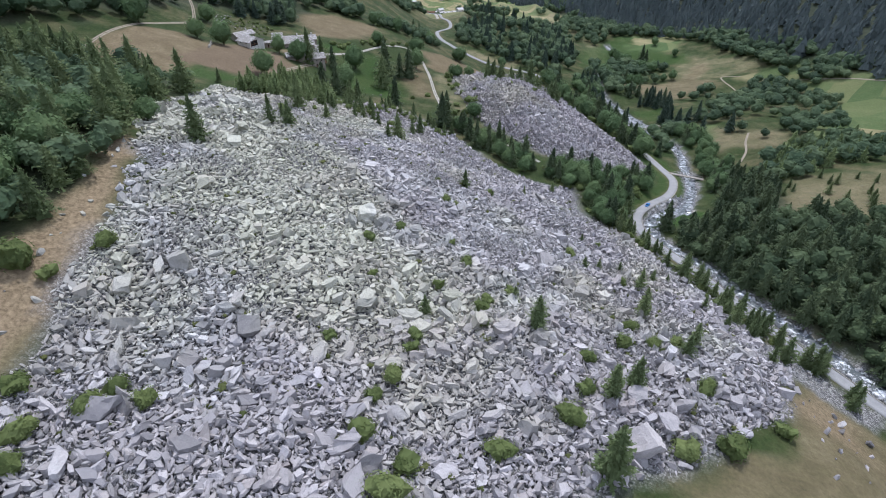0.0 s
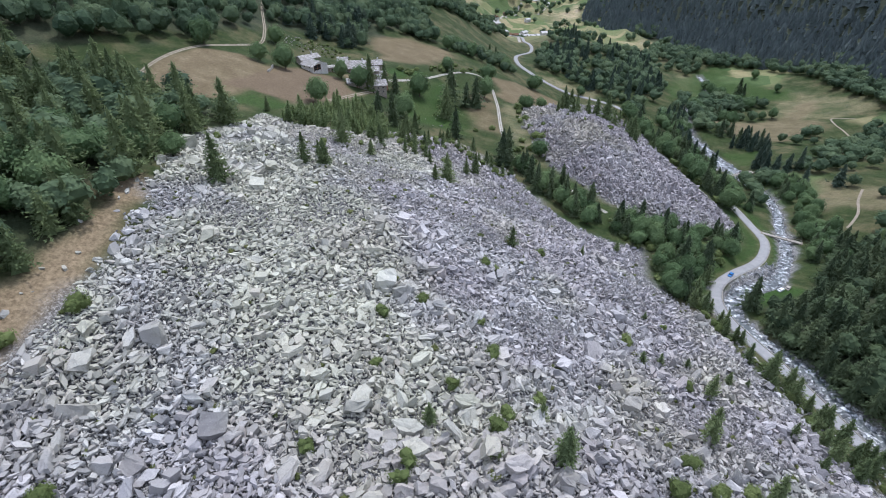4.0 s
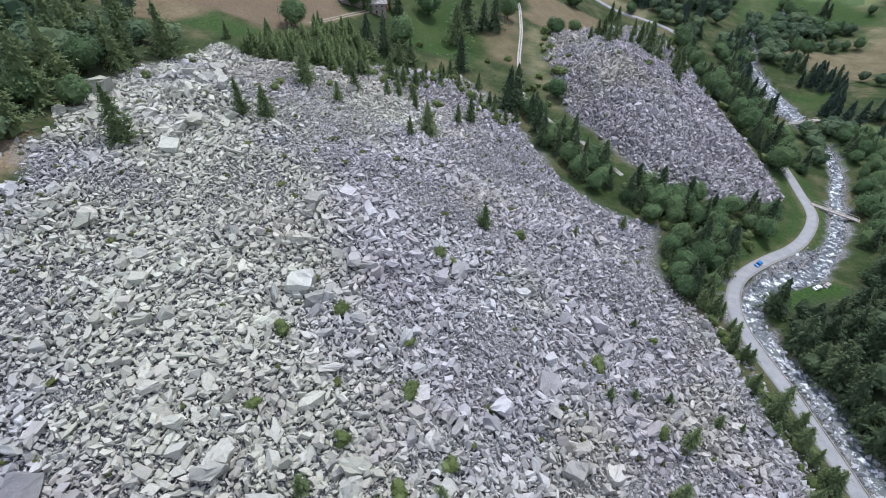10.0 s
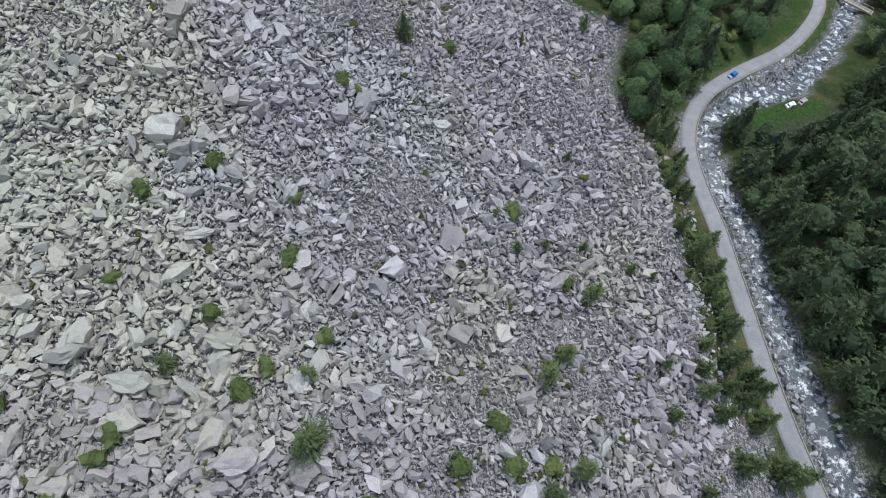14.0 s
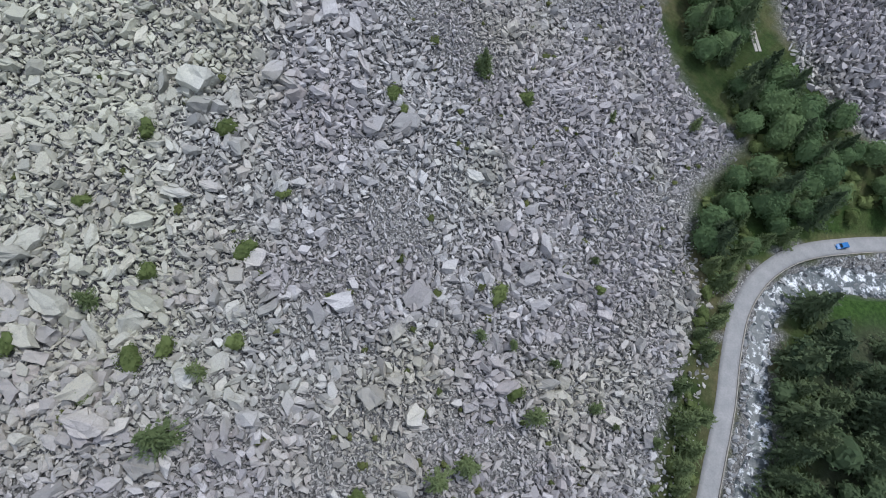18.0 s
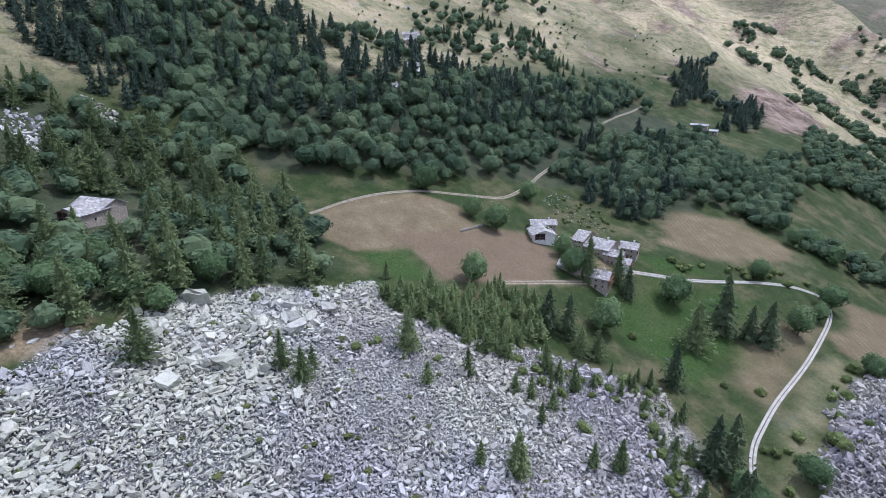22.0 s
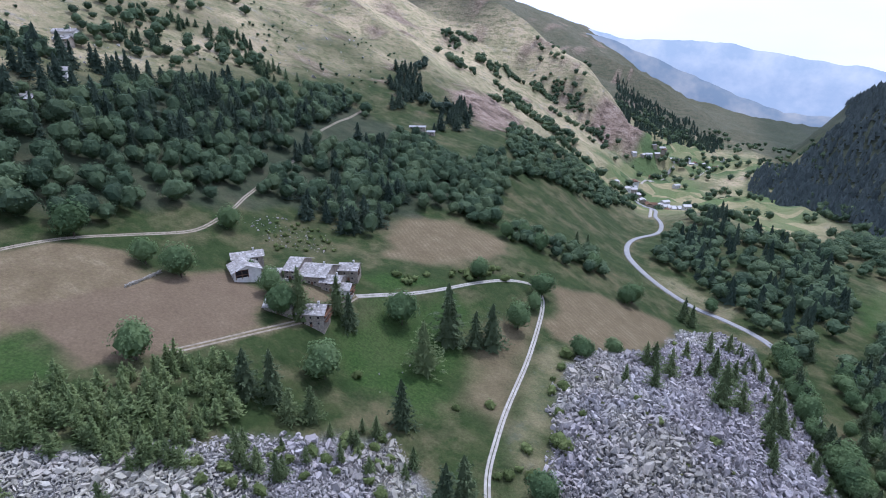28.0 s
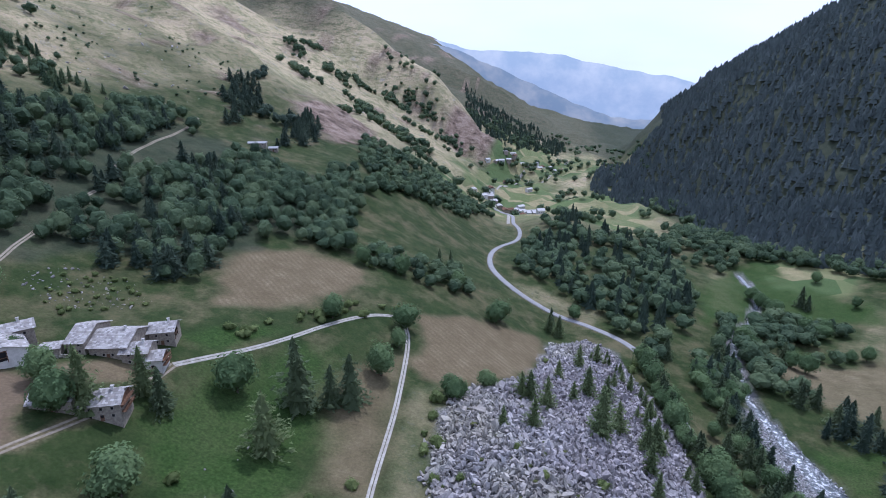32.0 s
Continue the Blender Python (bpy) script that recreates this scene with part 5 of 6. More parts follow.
single_trees(SPRUCES, [(165, 70), (158, 118), (148, 150), (136, 175), (131, 200), (117, 215), (114, 236), (138, 256), (160, 270), (178, 300), (196, 330), (215, 330), (205, 285), (185, 255),
                     (215, 215), (235, 170), (230, 100), (210, 40)], 8.0, 10, 19, 45, 0.1, 1.15, label="dark spruce on the stream's far bank", group="spruces along the stream")
wood("stream_bushes", [(160, 70), (150, 140), (130, 190), (114, 225), (116, 240), (140, 258), (165, 285), (190, 330), (215, 330), (230, 200), (225, 90)], 6.8, 6, 12, MID_BROADS, BANK_LEAVES,
     "broad-leaved bushes along the stream's far bank", 46, 0.42, (0.85, 1.2))
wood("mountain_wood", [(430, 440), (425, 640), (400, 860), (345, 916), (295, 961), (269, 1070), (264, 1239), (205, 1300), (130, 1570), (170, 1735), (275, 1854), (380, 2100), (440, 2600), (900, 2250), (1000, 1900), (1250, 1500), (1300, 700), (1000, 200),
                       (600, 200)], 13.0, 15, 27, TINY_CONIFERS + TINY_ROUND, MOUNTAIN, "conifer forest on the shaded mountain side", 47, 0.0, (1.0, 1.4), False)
for k, outline in enumerate([[(-133, 747), (-118, 808), (-68, 871), (-23, 841), (-60, 796), (-95, 772)], [(-80, 613), (-63, 625), (-14, 661), (-2, 618), (-37, 590), (-69, 581)],
                             [(-207, 951), (-170, 981), (-99, 1030), (-34, 981), (-57, 883), (-104, 851), (-143, 791), (-170, 850)], [(-109, 575), (-126, 629), (-127, 731), (-114, 709), (-94, 593)]]):
    wood("hedge_wood", outline, 8.5, 7, 13, MID_BROADS, WOODS, "band of broad-leaved trees between the meadows", 71 + k, 0.15, (0.95, 1.3))
wood("knoll_wood", [(-400, 915), (-372, 1005), (-330, 980), (-238, 890), (-207, 815), (-275, 793)], 11, 9, 17, MID_BROADS, CONIFERS, "dark trees below the bare spur", 76, 0.7)
wood("valley_wood", [(25, 936), (14, 760), (60, 695), (89, 655), (125, 610), (153, 648), (184, 767), (188, 863), (150, 1000), (80, 1050)], 10, 9, 16, MID_BROADS, WOODS,
     "broad-leaved wood on the valley floor", 77, 0.48, (0.95, 1.3))
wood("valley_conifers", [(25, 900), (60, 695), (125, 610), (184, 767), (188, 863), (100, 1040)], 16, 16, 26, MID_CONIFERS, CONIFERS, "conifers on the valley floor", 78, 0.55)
for k, outline in enumerate([[(240, 493), (317, 579), (374, 632), (383, 483), (351, 429), (263, 382), (231, 449)], [(189, 752), (247, 866), (283, 846), (269, 768), (311, 741), (232, 679), (188, 684)],
                             [(158, 634), (196, 683), (250, 666), (261, 650), (211, 613), (150, 583)], [(211, 314), (234, 353), (261, 374), (295, 381), (332, 375), (278, 320), (260, 330), (215, 300)], [(208, 605), (236, 684), (267, 688), (316, 631), (284, 560), (251, 579), (237, 600)], [(183, 443), (209, 490), (216, 469), (192, 397), (175, 395)]]):
    wood("field_wood", outline, 8.5, 7, 14, MID_BROADS, WOODS, "clump of broad-leaved trees in the fields", 81 + k, 0.42, (0.95, 1.3))
single_trees(BROADS, [(145, 600), (189, 659), (185, 596), (165, 530), (165, 470), (165, 400), (172, 372), (150, 372), (155, 420), (140, 500)], 9.0, 7, 13, 86, 0.4, label="broad-leaved tree on the stream bank", group="trees along the stream")
single_trees(SPRUCES, [(145, 600), (189, 659), (185, 596), (165, 530), (165, 470), (165, 400), (172, 372), (150, 372), (155, 420), (140, 500)], 10.0, 12, 20, 136, 0.35, group="spruces along the stream")
single_trees(SPRUCES, [(166, 300), (178, 330), (188, 365), (198, 395), (206, 450), (222, 450), (215, 390), (208, 350), (196, 320), (182, 296)], 7.5, 8, 16, 83, 0.4, group="spruces along the stream")
single_trees(BROADS, [(166, 300), (178, 330), (188, 365), (198, 395), (206, 450), (222, 450), (215, 390), (208, 350), (196, 320), (182, 296)], 9.0, 7, 13, 84, 0.25, label="broad-leaved tree on the stream bank", group="trees along the stream")
wood("river_conifers", [(145, 600), (189, 659), (185, 596), (172, 530), (176, 470), (172, 372), (200, 372), (215, 470), (205, 555), (235, 600), (240, 420), (210, 340), (196, 335)], 8.5, 12, 22,
     FAR_CONIFERS, CONIFERS, "spruces along the stream bank", 87, 0.55)
wood("lower_river_wood", [(181, 600), (170, 640), (190, 720), (225, 790), (240, 860), (235, 1100), (215, 1400), (275, 1400), (290, 1100), (285, 860), (255, 760), (215, 690), (200, 600)], 10, 10, 18,
     MID_BROADS, WOODS, "trees that hide the lower stream", 85, 0.05)
wood("scattered_trees", [(-363, 378), (-470, 484), (-560, 700), (-620, 860), (-466, 760), (-406, 699), (-376, 570), (-334, 447), (-338, 399)], 13, 7, 14, MID_BROADS, WOODS,
     "scattered trees on the dry upper slope", 88, 0.55, (0.95, 1.3))
wood("slope_bushes", [(-363, 360), (-420, 260), (-600, 300), (-800, 700), (-700, 1050), (-400, 1020), (-300, 900), (-300, 700), (-360, 600), (-334, 447)], 14, 2, 5, TINY_BROADS, WOODS,
     "low bushes on the dry upper slope", 84, 0.72, (1.0, 1.5), True, 0.15, 60)
wood("far_trees", [(-300, 1060), (-180, 1040), (-40, 1000), (200, 1060), (240, 1500), (330, 1900), (300, 2500), (-100, 2500), (-450, 1800), (-350, 1500)], 24, 11, 18, TINY_BROADS, WOODS,
     "trees scattered over the lower valley", 89, 0.62, (1.0, 1.4), True, 0.12, 60)
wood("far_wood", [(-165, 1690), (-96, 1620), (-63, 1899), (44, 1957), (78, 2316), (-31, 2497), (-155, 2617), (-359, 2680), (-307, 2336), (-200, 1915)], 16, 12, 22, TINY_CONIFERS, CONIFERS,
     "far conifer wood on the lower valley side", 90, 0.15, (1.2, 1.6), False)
wood("valley_floor_wood", [(40, 1000), (110, 1080), (185, 1220), (255, 1240), (262, 1080), (250, 960), (215, 900), (150, 960)], 11, 9, 16, MID_BROADS, WOODS,
     "wood on the valley floor below the village", 92, 0.3, (0.95, 1.3))


wood("mountain_foot_wood", [(392, 560), (445, 560), (430, 860), (362, 945), (305, 985), (280, 1090), (238, 1070), (268, 950), (335, 905), (385, 850)], 10, 9, 16, MID_BROADS, WOODS,
     "broad-leaved trees along the foot of the mountain", 135, 0.08, (1.0, 1.35), False)
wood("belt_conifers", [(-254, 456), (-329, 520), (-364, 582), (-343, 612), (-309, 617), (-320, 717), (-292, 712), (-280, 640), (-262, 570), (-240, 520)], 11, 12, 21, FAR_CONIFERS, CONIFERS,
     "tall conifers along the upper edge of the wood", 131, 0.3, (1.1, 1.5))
clumps("slope_trees", [(-489, 664), (-479, 685), (-464, 704), (-459, 720), (-418, 689), (-395, 680), (-444, 681), (-492, 624), (-446, 571), (-425, 579), (-384, 693), (-374, 667)], 14, 6, 8, 15, FAR_CONIFERS, WOODS,
       "groups of larches on the sunny upper slope", 132, (1.1, 1.5))
clumps("hill_conifers", [(-229, 565), (-173, 488), (-187, 541), (-146, 492), (-150, 510), (-234, 648), (-214, 648), (-196, 600), (-160, 560), (-256, 501)], 16, 5, 13, 20, FAR_CONIFERS, CONIFERS,
       "dark conifers between the broad-leaved trees", 133, (1.1, 1.5))
clumps("far_slope_trees", [(-475, 1530), (-455, 1608), (-378, 1646), (-338, 1638), (-333, 1308), (-282, 1622), (-214, 1252), (-568, 1508), (-596, 1645), (-438, 1273), (-256, 1282), (-210, 1554), (-258, 2200), (-148, 1970), (-77, 1977)],
       34, 26, 9, 18, TINY_BROADS, WOODS, "groups of trees on the far valley side", 134, (1.0, 1.4))


for name, outline, seed in (("moss", SLIDE, 111), ("moss", LOWER_SLIDE, 112)):
    wood(name, outline, 8.0, 0.5, 1.1, TUFTS, MOSS, "tufts of moss and grass between the blocks", seed, 0.55, (0.8, 1.8), False)


def trees_at(kinds, text, wide=1.0):
    """Trees at the places listed as x,y,height."""
    for item in text.split():
        x, y, h = (float(v) for v in item.split(","))
        h *= 0.8 if kinds is BUSHES else 1.35 if kinds is LARCHES and y > 380 else 1.12
        tree(kinds, x, y, h, wide * TREE_RNG.uniform(0.9, 1.15))


trees_at(LARCHES, "10,217,8.8 41,239,5 60,261,6.2 63,202,3.8 54,164,5 61,168,5 71,172,3.8 75,159,8.8 85,171,5 91,171,3.8 -5,115,6.2 21,120,6.2 26,109,10 67,135,8.8 72,112,7.5 94,146,6.2 97,135,6.2 96,207,7.5 101,204,7.5 99,191,8.8 104,184,11.2 101,175,6.2 109,175,10 112,171,7.5")
trees_at(LARCHES, "106,156,7.5 114,164,10 114,155,12.5 105,143,10 113,147,10 123,150,11.2 111,140,10 118,130,11.2 130,130,12.5 106,121,6.2 -91,186,16.5 -74,219,12 -67,222,10.5 -71,227,7.5 -73,262,16.5 -59,260,7.5 -59,277,10.5 -56,313,12 -37,291,7.5 -41,301,7.5 -24,267,15 -28,256,7.5 -18,295,9 -14,304,12")
trees_at(LARCHES, "-60,339,12 -56,345,13.5 -46,408,19.5 -46,295,9 -50,291,7.5 -118,281,7.5 -42,355,6 -95,386,19.5 -90,405,15 35,447,7.5 47,453,10.5 52,480,13.5 44,488,12 40,487,10.5 58,535,9 73,519,13.5 83,520,13.5 75,467,19.5 85,487,13.5 65,504,9 83,585,10.5 71,569,12 97,479,12 101,482,13.5")
trees_at(LARCHES, "95,458,12 94,437,10.5 59,633,13.5 52,636,12 41,86,10 48,90,11.2 36,66,16.2 77,118,8.8 70,141,8.8 105,149,7.5 135,132,10 160,149,11.2")
trees_at(BUSHES, "22,222,3.8 1,193,3.8 5,192,2.5 -24,146,4.4 -15,158,3.8 69,196,2.5 3,156,2.5 -21,127,2.5 8,142,3.8 68,160,3.8 -1,126,3.8 11,114,4.4 13,119,4.4 52,112,5 63,115,3.8 71,117,3.8 -8,97,3.8 -7,101,3.8 -12,88,5 -29,101,3.8 11,105,2.5 39,101,3.8 58,122,3.8 51,175,4.4")
trees_at(BUSHES, "-76,244,3 -67,270,3 -44,309,4 -44,347,4 -62,380,4 -31,306,4 -79,254,3 -113,225,3 -110,246,3 -86,463,4 -81,476,4 -71,487,4.5 -62,492,4 -47,513,5 -43,531,4 -68,582,4 11,434,5 14,412,4 23,392,5 5,452,4 -12,403,4 -23,393,3 -36,538,4 72,423,4")
trees_at(BUSHES, "24,412,3 52,414,3 42,430,3 7,428,5 18,394,7 21,501,5 4,465,6 50,566,4 -92,460,4 115,549,5 -74,73,5 -71,78,5 -64,75,5 -88,75,5 -81,64,5 -96,103,5 -103,104,8.8 -89,117,5 -17,70,6.2 -16,81,3.8 21,128,3.8 30,79,5 12,69,5 36,88,5")
trees_at(BUSHES, "70,95,5 56,73,6.2 68,76,6.2 -8,64,5 -11,58,6.2 86,84,5 -79,57,5")
trees_at(SPRUCES, "-34,369,19.5 -76,336,16.5 -69,341,19.5 -82,403,16.5 -47,435,30 -29,446,22.5 -36,442,18 -1,339,22.5 2,346,22.5 53,651,13.5 -35,649,13.5 -29,663,13.5")
trees_at(BROADS, "-68,367,15 -70,429,16.5 -24,471,15 -60,504,10.5 -24,500,10.5 -106,319,13.5 -146,369,14.2 -160,363,11.2 -189,352,15 -176,424,12 -101,381,15 -117,392,12 -137,400,7.5 -59,499,10.5 -26,521,15 12,470,10.5 23,492,9 18,605,15 -72,582,12 -64,600,12 -48,592,13.5 -16,623,12 22,366,10.5 72,679,9")
trees_at(BROADS, "248,809,14 251,795,15 259,776,14 256,786,12 325,860,12 267,733,14 276,723,13 332,793,11 290,683,12 236,652,14 229,660,12 200,680,15 204,671,13 279,683,9 284,738,12")
trees_at(SPRUCES, "127,206,13 130,198,14 131,191,13 133,184,15 124,213,12 136,177,13 139,169,14 144,160,14 150,150,15 132,203,15 120,222,11 137,187,15", 0.9)
trees_at(SPRUCES, "288,798,20 291,790,15 209,594,17 220,598,16 220,573,17 232,582,16 242,577,15 226,667,17 213,606,14 132,618,16")
trees_at(LARCHES, "-157,180,13 -160,203,14 -168,208,16 -150,190,14")
trees_at(BROADS, "-126,177,11 -121,188,10 -113,196,9 -126,215,12 -88,598,13.5 9,474,10.5 71,670,10.5 15,594,13.5")


def grove(kinds, outline, spacing, low, high, seed, thin=0.0, **words):
    """Single trees scattered over a small patch."""
    x, y, rng = jittered(np.array(outline, float), spacing, seed, 1.0)
    for a, b in zip(x, y):
        h = rng.uniform(low, high)
        if rng.random() > thin and to_line(ROAD_C, np.array([a]), np.array([b]))[0][0] > 3.0 + (0.10 if kinds is SPRUCES or kinds is LARCHES else 0.2) * h:
            tree(kinds, a, b, h, **words)


wood("young_larches", [(-110, 264), (-104, 296), (-98, 330), (-84, 345), (-68, 318), (-60, 296), (-77, 278), (-94, 270)], 3.3, 5.0, 10.5, YOUNG_LARCHES, LARCH_WOOD,
     "dense plantation of young light-green larches", 91, 0.28, (1.1, 1.7), False, 0.75, 14)
FOOT = [(94, 206), (84, 226), (75, 246), (80, 262), (100, 268), (104, 252), (99, 238), (99, 224), (103, 211), (108, 197), (114, 180), (122, 158), (130, 140), (122, 134), (113, 155), (104, 176), (99, 192)]
GULLY = [(74, 247), (78, 268), (62, 284), (60, 300), (76, 303), (104, 301), (128, 312), (140, 312), (126, 290), (112, 272), (102, 256), (97, 240), (92, 222), (84, 230)]
grove(BROADS, GULLY, 7.5, 7, 13, 92, 0.3)
grove(SPRUCES, GULLY, 9.5, 12, 20, 93, 0.45)
grove(BUSHES, GULLY, 6.0, 1.5, 4.0, 116, 0.35)
grove(LARCHES, FOOT, 5.2, 7, 13, 94, 0.3)
grove(LARCHES, [(130, 140), (142, 118), (160, 78), (150, 74), (134, 112), (122, 134)], 6.5, 7, 13, 105, 0.2)
grove(LARCHES, [(219, 310), (247, 306), (275, 285), (262, 245), (225, 240), (190, 256)], 13, 5, 9, 106, 0.2)
wood("slope_larches", [(211, 314), (234, 353), (261, 374), (295, 381), (320, 372), (278, 320), (245, 318)], 10, 9, 15, FAR_CONIFERS, LARCH_WOOD,
     "larches scattered over the far bank", 107, 0.2, (1.0, 1.4))
grove(BUSHES, FOOT, 5.0, 1.2, 3.2, 104, 0.6)
STRIP = [(0, 345), (6, 330), (18, 312), (33, 294), (48, 282), (58, 290), (52, 306), (38, 320), (24, 332), (10, 346)]
grove(SPRUCES, STRIP, 8.5, 12, 20, 95, 0.2)
grove(BROADS, STRIP, 8.5, 7, 12, 96, 0.3)
grove(LARCHES, [(95, 600), (108, 550), (117, 500), (121, 450), (112, 440), (98, 500), (84, 560), (74, 610)], 9.5, 6, 12, 109, 0.25)
for k, (rx, ry) in enumerate(ROAD_C):
    if 375 < ry < 605:
        for n in range(2):
            away = TREE_RNG.uniform(4.6, 9.0)
            tree(SPRUCES if TREE_RNG.random() < 0.7 else BROADS, rx - away + TREE_RNG.uniform(-1, 1), ry + TREE_RNG.uniform(-3, 3), TREE_RNG.uniform(9, 19),
                 label="roadside tree at the foot of the lower rockslide", group="trees along the road")
RIM = [(-70, 298), (-62, 322), (-47, 341), (-35, 363), (-20, 354), (-6, 342), (8, 322), (-4, 310), (-20, 324), (-36, 330), (-46, 312), (-56, 292)]
grove(LARCHES, RIM, 7.0, 5, 11, 113, 0.3)
grove(BUSHES, RIM, 6.0, 1.5, 3.6, 114, 0.3)
grove(BROADS, [(-120, 92), (-116, 140), (-123, 188), (-150, 192), (-150, 95)], 9.5, 9, 15, 115, 0.3, label="bright green broad-leaved tree at the wood's edge", group="trees at the wood's edge")
ROADSIDE = [(99, 612), (112, 562), (120, 520), (124, 465), (132, 420), (142, 388), (151, 372), (151, 400), (142, 440), (133, 480), (124, 520), (121, 565), (116, 600)]
grove(BUSHES, ROADSIDE, 8.0, 4, 8, 98, 0.2)
grove(BUSHES, [(-152, 432), (-140, 446), (-128, 462), (-150, 476), (-172, 462), (-176, 440)], 5.0, 0.9, 2.4, 100, 0.3, label="low shrub in the stony pasture above the hamlet", group="shrubs in the pasture")
grove(BUSHES, [(-86, 452), (-70, 480), (-52, 514), (-46, 522), (-54, 526), (-74, 490), (-92, 458)], 4.5, 2.5, 5.0, 108, 0.25, label="round bush in the hedge above the farm track", group="bushes of the hedge")
grove(BUSHES, [(2, 360), (14, 352), (30, 340), (20, 392), (10, 420), (4, 440)], 7.0, 2, 4, 99, 0.75)


# ---- buildings ----
def box(bm, x0, x1, y0, y1, z0, z1):
    vs = [bm.verts.new(c) for c in ((x0, y0, z0), (x1, y0, z0), (x1, y1, z0), (x0, y1, z0), (x0, y0, z1), (x1, y0, z1), (x1, y1, z1), (x0, y1, z1))]
    for f in ((0, 3, 2, 1), (4, 5, 6, 7), (0, 1, 5, 4), (1, 2, 6, 5), (2, 3, 7, 6), (3, 0, 4, 7)):
        bm.faces.new([vs[k] for k in f])
    return vs


def box_part(name, dims, material, parent, label="", bevel=0.0):
    bm = bmesh.new()
    box(bm, *dims)
    if bevel:
        bmesh.ops.bevel(bm, geom=bm.edges[:], offset=bevel, segments=1, affect="EDGES")
    return part(name, bm, material, parent, label)


def slab_roof(length, half, rise, side, seed, over=0.8):
    """One slope of a roof of split stone slabs, laid in overlapping rows."""
    rng = np.random.default_rng(seed)
    bm = bmesh.new()
    run = math.hypot(half + over, rise * (half + over) / half)
    ny, nz = (half + over) / run, rise * (half + over) / half / run
    rows = max(4, int(run / 0.8))
    for r in range(rows):
        d0, d1 = run * r / rows, run * (r + 1.25) / rows
        x = -length / 2 - over
        while x < length / 2 + over - 0.3:
            w = rng.uniform(0.55, 1.25)
            x1 = min(x + w, length / 2 + over)
            a, b = d0 + rng.uniform(-0.05, 0.05), min(d1, run + 0.1) + rng.uniform(-0.08, 0.12)
            lift = 0.10 + rng.uniform(0, 0.06)
            vs = []
            for d, up in ((a, lift * 0.3), (b, lift)):
                for t in (0.0, 0.09):
                    for xx in (x + 0.02, x1 - 0.02):
                        vs.append(bm.verts.new((xx, side * (ny * d + nz * (up + t)), rise - nz * d + ny * (up + t))))
            for f in ((0, 1, 3, 2), (4, 6, 7, 5), (0, 4, 5, 1), (2, 3, 7, 6), (0, 2, 6, 4), (1, 5, 7, 3)):
                bm.faces.new([vs[k] for k in f])
            x = x1
    bmesh.ops.recalc_face_normals(bm, faces=bm.faces[:])
    return bm


